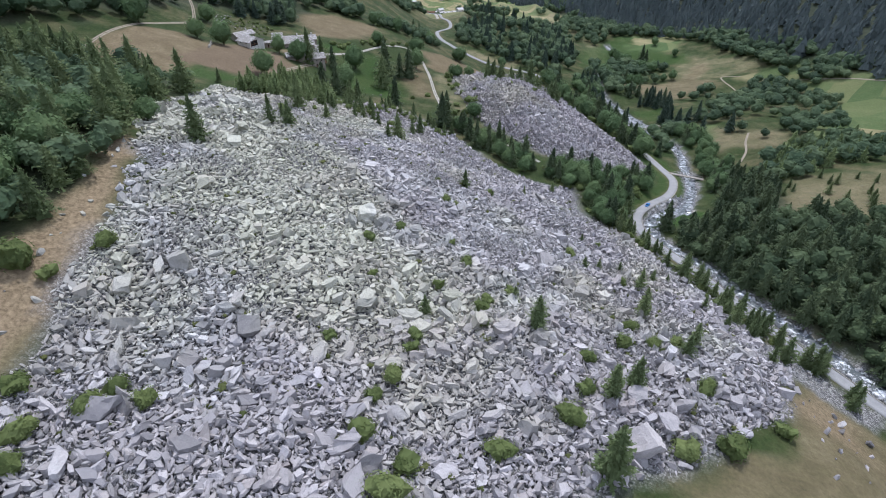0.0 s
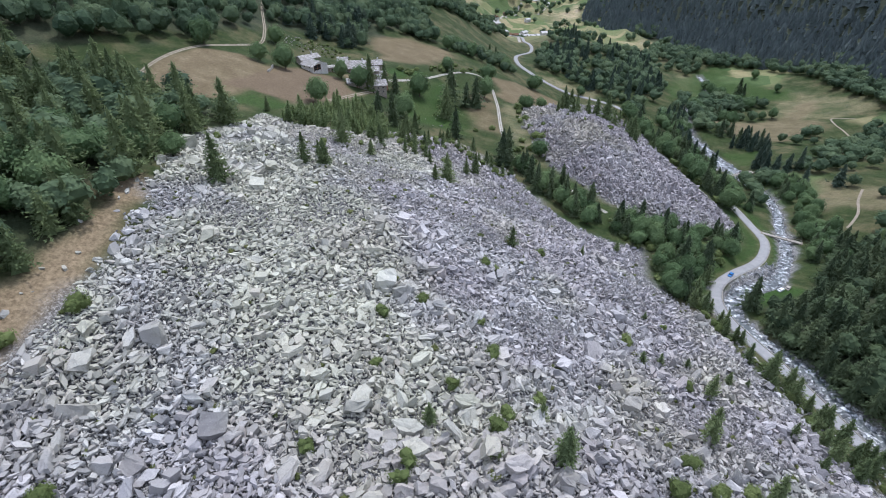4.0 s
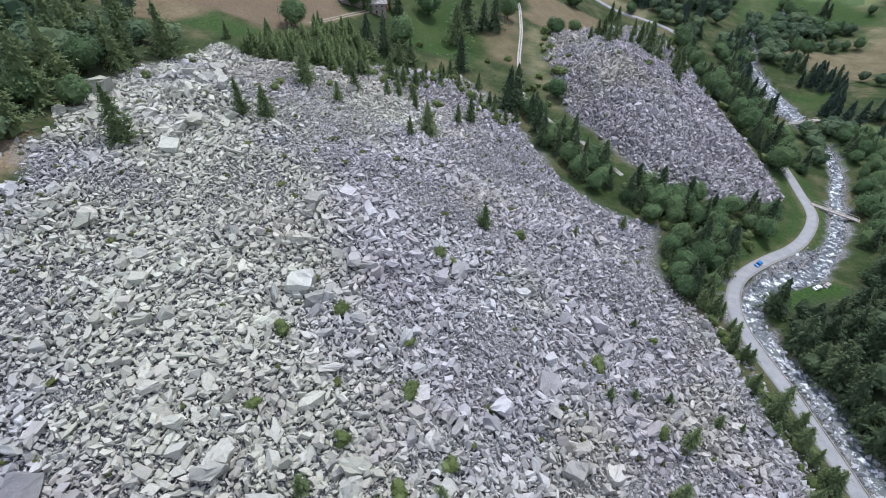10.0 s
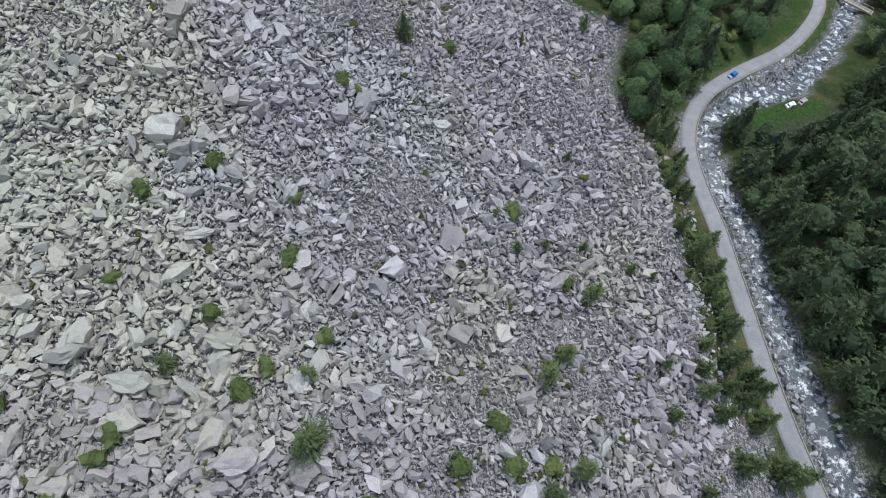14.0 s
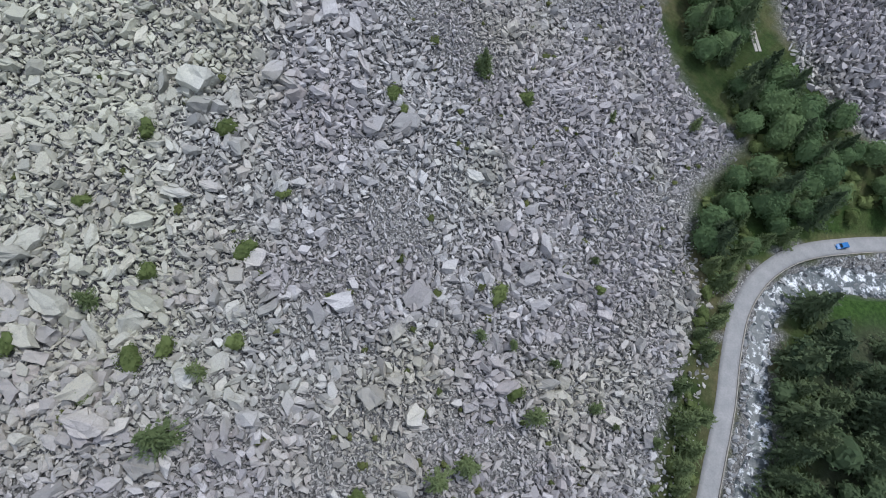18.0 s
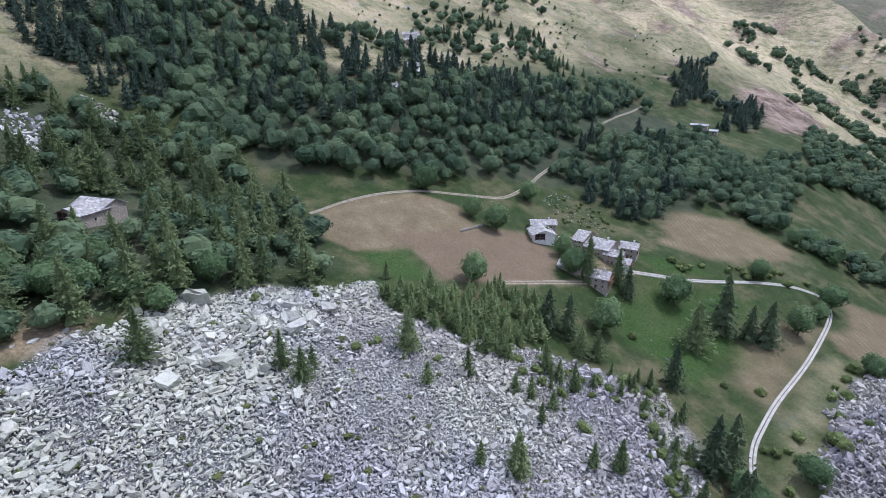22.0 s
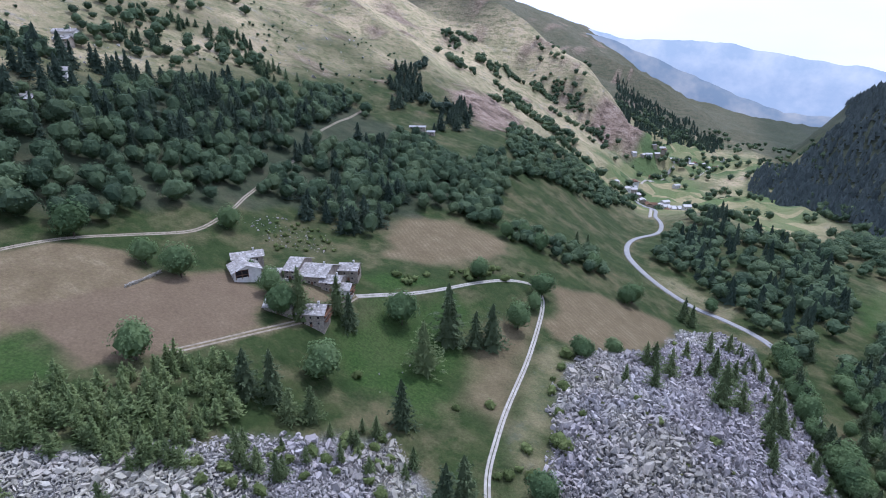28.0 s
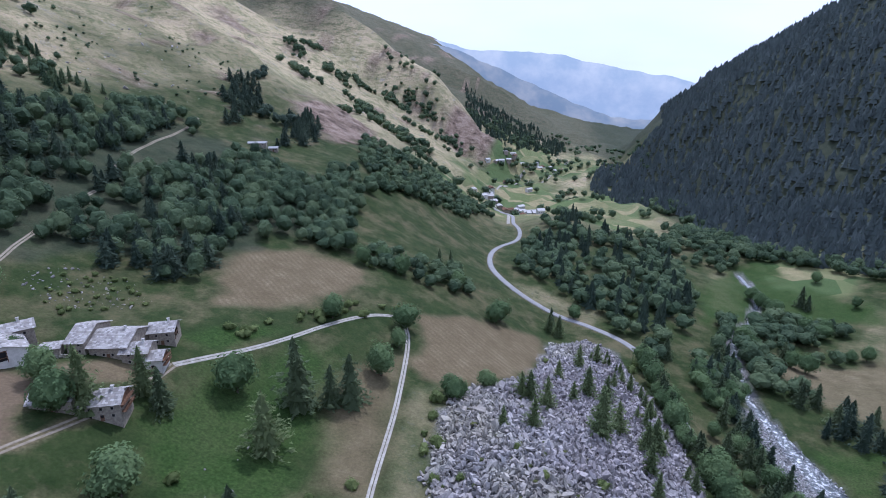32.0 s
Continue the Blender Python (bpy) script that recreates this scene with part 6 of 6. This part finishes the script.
def stone_house(x, y, turn, length, width, wall, rise, label, seed, walls=None, gable="", chimney=True, windows=3, depth=4.0, roof=None):
    """A house with its ridge along its own x. gable: "wood" for a timber balcony at the +x end, "open" for a dark panel
    painted as a shaded loft opening there.
    """
    walls, roof = walls or WALL_STONE, roof or SLATE_ROOF
    thing = tagged(new("stone_house"), label, "house", "stone houses of the hamlet")
    ground_z = float(land(x, y)[0])
    thing.matrix_world = pose(x, y, ground_z, 0, 0, turn)
    half = width / 2
    bm = bmesh.new()
    ends = []
    for xx in (-length / 2, length / 2):
        ends.append([bm.verts.new(c) for c in ((xx, -half, -depth), (xx, half, -depth), (xx, half, wall), (xx, 0, wall + rise), (xx, -half, wall))])
    for k in range(5):
        j = (k + 1) % 5
        bm.faces.new((ends[0][k], ends[0][j], ends[1][j], ends[1][k]))
    bm.faces.new(ends[0][::-1]), bm.faces.new(ends[1])
    bmesh.ops.recalc_face_normals(bm, faces=bm.faces[:])
    part("wall", bm, walls, thing)
    for side in (-1, 1):
        slope = slab_roof(length, half, rise, side, seed + side)
        bmesh.ops.translate(slope, verts=slope.verts[:], vec=(0, 0, wall + 0.02))
        part("roof_slope", slope, roof, thing, "pale split-stone roof slabs")
    if chimney:
        cx = length * 0.22
        stack = box_part("chimney", (cx - 0.4, cx + 0.4, -0.4, 0.4, wall + rise - 0.5, wall + rise + 1.3), PLASTER, thing, "", 0.04)
        box_part("chimney_cap", (cx - 0.55, cx + 0.55, -0.55, 0.55, wall + rise + 1.3, wall + rise + 1.45), SLATE, stack)
    for side in (-1, 1):
        for k in range(windows):
            wx = -length / 2 + length * (k + 0.7) / (windows + 0.4)
            for wz in ((0.9, 3.6) if wall > 5 else (1.0,)):
                if wz + 1.2 > wall:
                    continue
                frame_ob = box_part("window_frame", (wx - 0.55, wx + 0.55, side * half - 0.06, side * half + 0.06, wz, wz + 1.2), GREY_WOOD, thing, "", 0.02)
                box_part("pane", (wx - 0.42, wx + 0.42, side * half - 0.08, side * half + 0.08, wz + 0.13, wz + 1.07), DARK_HOLE, frame_ob)
    e = length / 2
    if gable == "open":
        # the wall is closed here: a dark panel paints the loft's inside shade
        box_part("loft_shade_panel", (e - 0.1, e + 0.05, -half * 0.85, half * 0.05, wall * 0.45, wall + rise * 0.2), DARK_HOLE, thing, "hay loft opening, its inside shade painted as a dark panel")
        box_part("lintel", (e - 0.05, e + 0.18, -half * 0.9, half * 0.1, wall + rise * 0.2, wall + rise * 0.2 + 0.3), OLD_WOOD, thing)
        for k in (-0.85, -0.4, 0.05):
            box_part("post", (e + 0.02, e + 0.2, half * k - 0.12, half * k + 0.12, wall * 0.3, wall + rise * 0.25), OLD_WOOD, thing)
        box_part("loft_rail", (e + 0.06, e + 0.16, -half * 0.85, half * 0.05, wall * 0.65, wall * 0.68 + 0.14), OLD_WOOD, thing)
    if gable == "wood":
        box_part("gable_boards", (e, e + 0.12, -half * 0.8, half * 0.8, wall * 0.55, wall + rise * 0.25), OLD_WOOD, thing, "dark brown timber cladding")
        for wz in (wall * 0.35, wall * 0.78):
            box_part("balcony_floor", (e, e + 1.3, -half * 0.9, half * 0.9, wz - 0.12, wz), OLD_WOOD, thing)
            rail = box_part("balcony_rail", (e + 1.2, e + 1.3, -half * 0.9, half * 0.9, wz + 0.9, wz + 1.02), OLD_WOOD, thing)
            for k in range(11):
                ky = -half * 0.88 + half * 1.76 * k / 10
                box_part("baluster", (e + 1.22, e + 1.28, ky - 0.05, ky + 0.05, wz, wz + 0.9), OLD_WOOD, rail)
        for k in (-0.45, 0.1, 0.5):
            frame_ob = box_part("window_frame", (e + 0.02, e + 0.2, half * k - 0.5, half * k + 0.5, 0.8, 2.1), GREY_WOOD, thing)
            box_part("pane", (e + 0.1, e + 0.22, half * k - 0.38, half * k + 0.38, 0.95, 1.95), DARK_HOLE, frame_ob)
    box_part("door", (-0.6, 0.6, -half - 0.07, -half + 0.05, -0.3, 1.9), OLD_WOOD, thing, "plank door")
    return thing


def slab_material():
    m = Nodes("roof_slabs", 0.8)
    tone = m.ramp(m.island(), (0.0, (0.20, 0.188, 0.178)), (0.4, (0.28, 0.265, 0.25)), (0.8, (0.36, 0.345, 0.33)), (1.0, (0.45, 0.435, 0.42)))
    moss = m.noise(0.5, 5.0, 0.65)
    tone = m.mix(m.span(moss, 0.5, 0.7, 0.0, 0.5), tone, (0.24, 0.215, 0.17))
    m.bump(m.noise(5.0, 4.0), 0.4, 0.05)
    return m.colour(tone)


SLATE_ROOF = slab_material()
EAST = 20.0  # the hamlet's roofs run along this heading
stone_house(-145.6, 406.2, 52, 14.5, 8, 6.0, 1.8, "upper stone farmhouse with a pale slab roof", 1, windows=3)
stone_house(-137.5, 396.5, -32, 13, 12.5, 5.2, 2.6, "stone barn with an open loft and pale side wall", 2, PLASTER, "open", False, 2)
stone_house(-129, 407, EAST + 10, 6, 5, 3.5, 0.6, "ruined stone outbuilding with a low roof", 3, chimney=False, windows=1)
stone_house(-113.8, 422, 14, 14, 17, 4.8, 3.2, "wide stone farmhouse under a broad slab roof", 4, windows=4)
stone_house(-124.6, 419.2, 14, 6.5, 18, 5.2, 3.4, "stone wing with its own slab roof beside the farmhouse", 18, chimney=False, windows=2)
stone_house(-105.3, 436.3, EAST + 4, 9.5, 9.5, 6.0, 2.2, "stone house with a dark timber loft", 5, gable="open", windows=2)
stone_house(-103, 419.3, 18, 9.5, 9, 5.2, 2.0, "stone house stepping down the slope", 6, windows=2)
stone_house(-96.6, 419.8, EAST, 6.5, 7.5, 4.6, 1.8, "small pale house with a brown timber gable", 7, PLASTER, "wood", False, 1)
stone_house(-91.5, 390.5, EAST + 2, 11.5, 9.5, 6.0, 2.4, "lower house with brown timber balconies on its gable", 8, gable="wood", windows=3)
stone_house(-104, 384, EAST + 4, 12, 8, 3.5, 1.8, "low slab-roofed shed behind trees", 9, chimney=False, windows=1)
stone_house(-184, 190, 35, 16, 10, 5.5, 2.2, "abandoned stone house among the larches", 10, chimney=False, windows=2)
stone_house(-177, 184, -55, 13, 11, 4.6, 2.4, "abandoned stone barn with holes in its roof", 11, gable="open", chimney=False, windows=1)
stone_house(-440, 512, 30, 18, 9, 5.0, 2.4, "farmhouse high on the dry slope", 12, PLASTER)
stone_house(-425, 500, 30, 12, 8, 4.5, 2.2, "farm building high on the dry slope", 13)
stone_house(-292, 396, 40, 11, 8, 4.0, 2.2, "small brown cabin at the wood's edge", 14, OLD_WOOD)
stone_house(-242, 752, 20, 17, 6, 3.2, 1.2, "long low barn with a dull metal roof", 15, chimney=False, roof=BARN_METAL)
stone_house(-228, 757, 20, 8, 6, 3.2, 1.2, "small building beside the long barn", 16, chimney=False, roof=BARN_METAL)
stone_house(-330, 440, 40, 9, 7, 4.0, 2.0, "small ruined house on the slope", 17, PLASTER, chimney=False)


PALE_ROOF = plain("pale_slab_roof", (0.40, 0.385, 0.375), (0.58, 0.565, 0.55), 0.5, 0.8, 0.5)


def village_house(x, y, turn, length, width, wall, light, dark_roof):
    thing = tagged(new("village_house"), "village house with pale walls and a grey roof" if light else "stone village house with a slab roof", "house", "houses of the villages")
    thing.matrix_world = pose(x, y, float(land(x, y)[0]), 0, 0, turn)
    half, rise = width / 2, width * 0.24
    bm = bmesh.new()
    box(bm, -length / 2, length / 2, -half, half, -5, wall)
    part("wall", bm, PLASTER if light else WALL_STONE, thing)
    bm = bmesh.new()
    a = [bm.verts.new(c) for c in ((-length / 2 - 0.6, -half - 0.7, wall - 0.2), (-length / 2 - 0.6, 0, wall + rise), (-length / 2 - 0.6, half + 0.7, wall - 0.2))]
    b = [bm.verts.new(c) for c in ((length / 2 + 0.6, -half - 0.7, wall - 0.2), (length / 2 + 0.6, 0, wall + rise), (length / 2 + 0.6, half + 0.7, wall - 0.2))]
    bm.faces.new(a), bm.faces.new(b[::-1])
    for k in range(3):
        j = (k + 1) % 3
        bm.faces.new((a[k], b[k], b[j], a[j]))
    bmesh.ops.recalc_face_normals(bm, faces=bm.faces[:])
    part("roof", bm, OLD_WOOD if dark_roof else PALE_ROOF, thing)
    for k in range(3):
        wx = length * (k - 1) * 0.3
        for wz in (1.0, 3.8):
            box_part("window", (wx - 0.5, wx + 0.5, -half - 0.05, -half + 0.1, wz, wz + 1.3), DARK_HOLE, thing)
    return thing


VILLAGE_RNG = random.Random(9)
NEAR_HOUSES = [(-76, 1218), (-66, 1224), (-56, 1204), (-44, 1184), (-33, 1166), (-24, 1176), (-17, 1188), (-8, 1196), (-2, 1169), (6, 1150), (14, 1128), (22, 1142), (-93, 1214), (-7, 1432), (-64, 1498), (-75, 1299), (-72, 1257), (24, 1110), (2, 1122), (30, 1090)]
FAR_HOUSES = [(-67, 1586), (-48, 1610), (-36, 1647), (-55, 1632), (-99, 1563), (-112, 1555), (6, 1709), (26, 1808), (65, 1788), (-40, 1700), (-87, 1576), (74, 1880), (-18, 1728), (-59, 1671), (-74, 1604), (-30, 1680), (-8, 1750), (14, 1770), (40, 1795), (-25, 1712)]
for spots, loose in ((NEAR_HOUSES, 2.0), (FAR_HOUSES, 6.0)):
    for vx, vy in spots:
        vx, vy = vx + VILLAGE_RNG.uniform(-loose, loose), vy + VILLAGE_RNG.uniform(-loose, loose)
        village_house(vx, vy, VILLAGE_RNG.choice((20, 45, 110, 75)), VILLAGE_RNG.uniform(10, 17), VILLAGE_RNG.uniform(8, 11), VILLAGE_RNG.uniform(5, 8), VILLAGE_RNG.random() < 0.5, VILLAGE_RNG.random() < 0.12)
for line in ([(-10, 978), (-20, 1080), (-39, 1160), (-68, 1233), (-70, 1305), (-52, 1482), (-37, 1586), (-26, 1615)], [(-46, 1472), (-13, 1529), (31, 1619), (58, 1773), (71, 1800)]):
    strip("village_lane", curve(np.array(line, float), 6.0), 2.2, 0.5, GRAVEL, "pale lane between the houses and fields of the village", "lane")


# ---- bridges, walls, cars ----
def bridge(x0, y0, x1, y1, width, label, material):
    length = math.hypot(x1 - x0, y1 - y0)
    z = max(float(land(x0, y0)[0]), float(land(x1, y1)[0])) + 0.5
    thing = tagged(new("footbridge"), label, "bridge", "bridges over the stream")
    thing.matrix_world = pose((x0 + x1) / 2, (y0 + y1) / 2, z, 0, 0, math.degrees(math.atan2(y1 - y0, x1 - x0)))
    for s in (-1, 1):
        box_part("beam", (-length / 2, length / 2, s * width * 0.4 - 0.15, s * width * 0.4 + 0.15, -0.75, -0.15), material, thing)
        rail = box_part("rail", (-length / 2, length / 2, s * width / 2 - 0.06, s * width / 2 + 0.06, 0.95, 1.1), material, thing)
        for k in range(9):
            px0 = -length / 2 + length * k / 8
            box_part("post", (px0 - 0.08, px0 + 0.08, s * width / 2 - 0.08, s * width / 2 + 0.08, -0.3, 1.0), material, rail)
    planks = int(length / 0.45)
    me = None
    for k in range(planks):
        if me is None:
            bm = bmesh.new()
            box(bm, -0.2, 0.2, -width / 2, width / 2, -0.14, -0.02)
            first = part("plank", bm, material, thing)
            me = first.data
            ob = first
        else:
            ob = new("plank", me)
            ob.parent = thing
        ob.location = (-length / 2 + 0.45 * (k + 0.5), 0, 0)
    for s in (-1, 1):
        box_part("abutment", (s * length / 2 - 0.8, s * length / 2 + 0.8, -width / 2 - 0.2, width / 2 + 0.2, -3.0, -0.15), WALL_STONE, thing)


bridge(162, 344, 181, 335, 2.4, "narrow grey timber footbridge over the stream", GREY_WOOD)
bridge(183, 478, 207, 490, 3.2, "pale bridge over the stony stream", GREY_WOOD)


def kerb(line, offset, half, height, material, name, label):
    edge = rut_line(line, offset, 2.5)
    z = np.interp(to_line(ROAD_C, edge[:, 0], edge[:, 1])[1], ROAD_RUN, ROAD_Z)
    return strip(name, edge, half, height, material, label, "kerb", z)


kerb(ROAD[1:16], -2.72, 0.11, 0.34, KERB_STONE, "kerb", "low pale concrete kerb on the stream side of the road")


def dry_wall(points, height, label, seed):
    """A wall of stacked stones along a line."""
    rng = np.random.default_rng(seed)
    line = curve(np.array(points, float), 0.45)
    xs = np.concatenate([line[:, 0] + rng.normal(0, 0.15, len(line)) for _ in range(4)])
    ys = np.concatenate([line[:, 1] + rng.normal(0, 0.15, len(line)) for _ in range(4)])
    lift = np.concatenate([np.full(len(line), height * (k + 0.3) / 4) for k in range(4)])
    w, m, p, size = stones(xs, ys, rng, 0.5, 0.95, 0.25)
    p[:, 2] = land(xs, ys) + lift
    v, t = merge(SHAPES, w, m, p)
    return tagged(new("dry_stone_wall", array_mesh("dry_stone_wall", v, t, ROCK)), label, "wall", kind="stuff")


dry_wall([(-146, 344), (-148, 352), (-152, 364)], 1.2, "short dry stone wall at the hayfield", 201)
dry_wall([(-134, 409), (-127, 405), (-122, 408)], 1.4, "broken garden wall between the houses", 203)


def car(x, y, turn, paint, label):
    z = float(land(x, y)[0]) + 0.14
    thing = tagged(new("car"), label, "car")
    thing.matrix_world = pose(x, y, z, 0, 0, turn)
    profile = [(-2.0, 0.3), (-2.02, 0.75), (-1.9, 0.95), (-1.45, 1.0), (-0.95, 1.42), (0.45, 1.45), (1.0, 0.98), (1.85, 0.85), (2.02, 0.6), (2.0, 0.3)]
    bm = bmesh.new()
    rings = []
    for yy, inset in ((-0.86, 0.06), (-0.80, 0.0), (0.80, 0.0), (0.86, 0.06)):
        rings.append([bm.verts.new((px0 * (1 - inset * 0.3), yy * (0.86 if pz0 > 1.2 else 1.0), pz0 - (inset if pz0 > 0.5 else -inset))) for px0, pz0 in profile])
    for a, b in zip(rings[:-1], rings[1:]):
        for k in range(len(profile)):
            j = (k + 1) % len(profile)
            bm.faces.new((a[k], a[j], b[j], b[k]))
    bm.faces.new(rings[0][::-1]), bm.faces.new(rings[-1])
    bmesh.ops.recalc_face_normals(bm, faces=bm.faces[:])
    part("body", bm, paint, thing)
    for name, dims in (("windscreen", (0.48, 0.98, -0.62, 0.62, 1.02, 1.40)), ("rear_window", (-1.42, -0.95, -0.6, 0.6, 1.03, 1.36))):
        bm = bmesh.new()
        vs = box(bm, *dims)
        for v in vs:
            if v.co.z > 1.2:
                v.co.x += -0.42 if name == "windscreen" else 0.4
        part(name, bm, CAR_GLASS, thing)
    for s in (-1, 1):
        box_part("side_window", (-0.8, 0.35, s * 0.74 - 0.03, s * 0.74 + 0.03, 1.02, 1.34), CAR_GLASS, thing)
        for wx in (-1.25, 1.25):
            bm = bmesh.new()
            bmesh.ops.create_cone(bm, cap_ends=True, segments=16, radius1=0.33, radius2=0.33, depth=0.22, matrix=Matrix.Translation((wx, s * 0.78, 0.33)) @ Matrix.Rotation(radians(90), 4, "X"))
            wheel = part("tyre", bm, RUBBER, thing)
            bm = bmesh.new()
            bmesh.ops.create_cone(bm, cap_ends=True, segments=12, radius1=0.2, radius2=0.18, depth=0.24, matrix=Matrix.Translation((wx, s * 0.79, 0.33)) @ Matrix.Rotation(radians(90), 4, "X"))
            part("rim", bm, WHITE_METAL, wheel)
        box_part("headlight", (1.9, 2.02, s * 0.6 - 0.16, s * 0.6 + 0.16, 0.6, 0.74), WHITE_METAL, thing)


car(116.5, 264.8, 232, CAR_PAINT, "small blue hatchback on the valley road")
car(138, 258.5, 40, WHITE_METAL, "white car parked on the grass by the stream")
car(143, 262.5, 50, GREY_WOOD, "grey estate car parked on the grass by the stream")

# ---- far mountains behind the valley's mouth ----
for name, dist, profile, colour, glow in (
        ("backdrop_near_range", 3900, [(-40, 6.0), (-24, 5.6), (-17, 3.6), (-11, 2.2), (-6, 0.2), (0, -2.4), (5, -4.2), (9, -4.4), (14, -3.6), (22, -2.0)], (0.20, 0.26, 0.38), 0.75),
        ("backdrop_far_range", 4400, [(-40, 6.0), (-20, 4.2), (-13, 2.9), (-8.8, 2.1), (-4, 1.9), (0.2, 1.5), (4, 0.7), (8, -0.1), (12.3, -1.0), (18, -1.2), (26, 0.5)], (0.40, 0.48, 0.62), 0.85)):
    yaws = np.linspace(-40, 24, 160)
    elev = np.interp(yaws, [p[0] for p in profile], [p[1] for p in profile])
    elev = elev + 0.16 * value_noise(yaws * 10, yaws * 0 + dist, 14, 31) + 0.07 * value_noise(yaws * 10, yaws * 0 + dist, 5, 32)
    top = 148 + dist * np.tan(np.radians(elev))
    verts = []
    for f, back in ((0.0, -500.0), (0.35, -300.0), (0.7, -120.0), (1.0, 0.0), (0.6, 150.0)):
        for a, z in zip(np.radians(yaws), top):
            d = dist + back
            base = -420.0
            verts.append((49 + d * math.sin(a), 264 + d * math.cos(a), base + (z - base) * f))
    n = len(yaws)
    quads = [(r * n + k, r * n + k + 1, (r + 1) * n + k + 1, (r + 1) * n + k) for r in range(4) for k in range(n - 1)]
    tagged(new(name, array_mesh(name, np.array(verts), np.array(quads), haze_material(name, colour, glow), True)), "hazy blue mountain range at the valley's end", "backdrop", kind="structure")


# ---- the largest blocks of the slides ----
lay_boulders(slide, slide_big, 300)
lay_boulders(lower_slide, lower_big, 220)
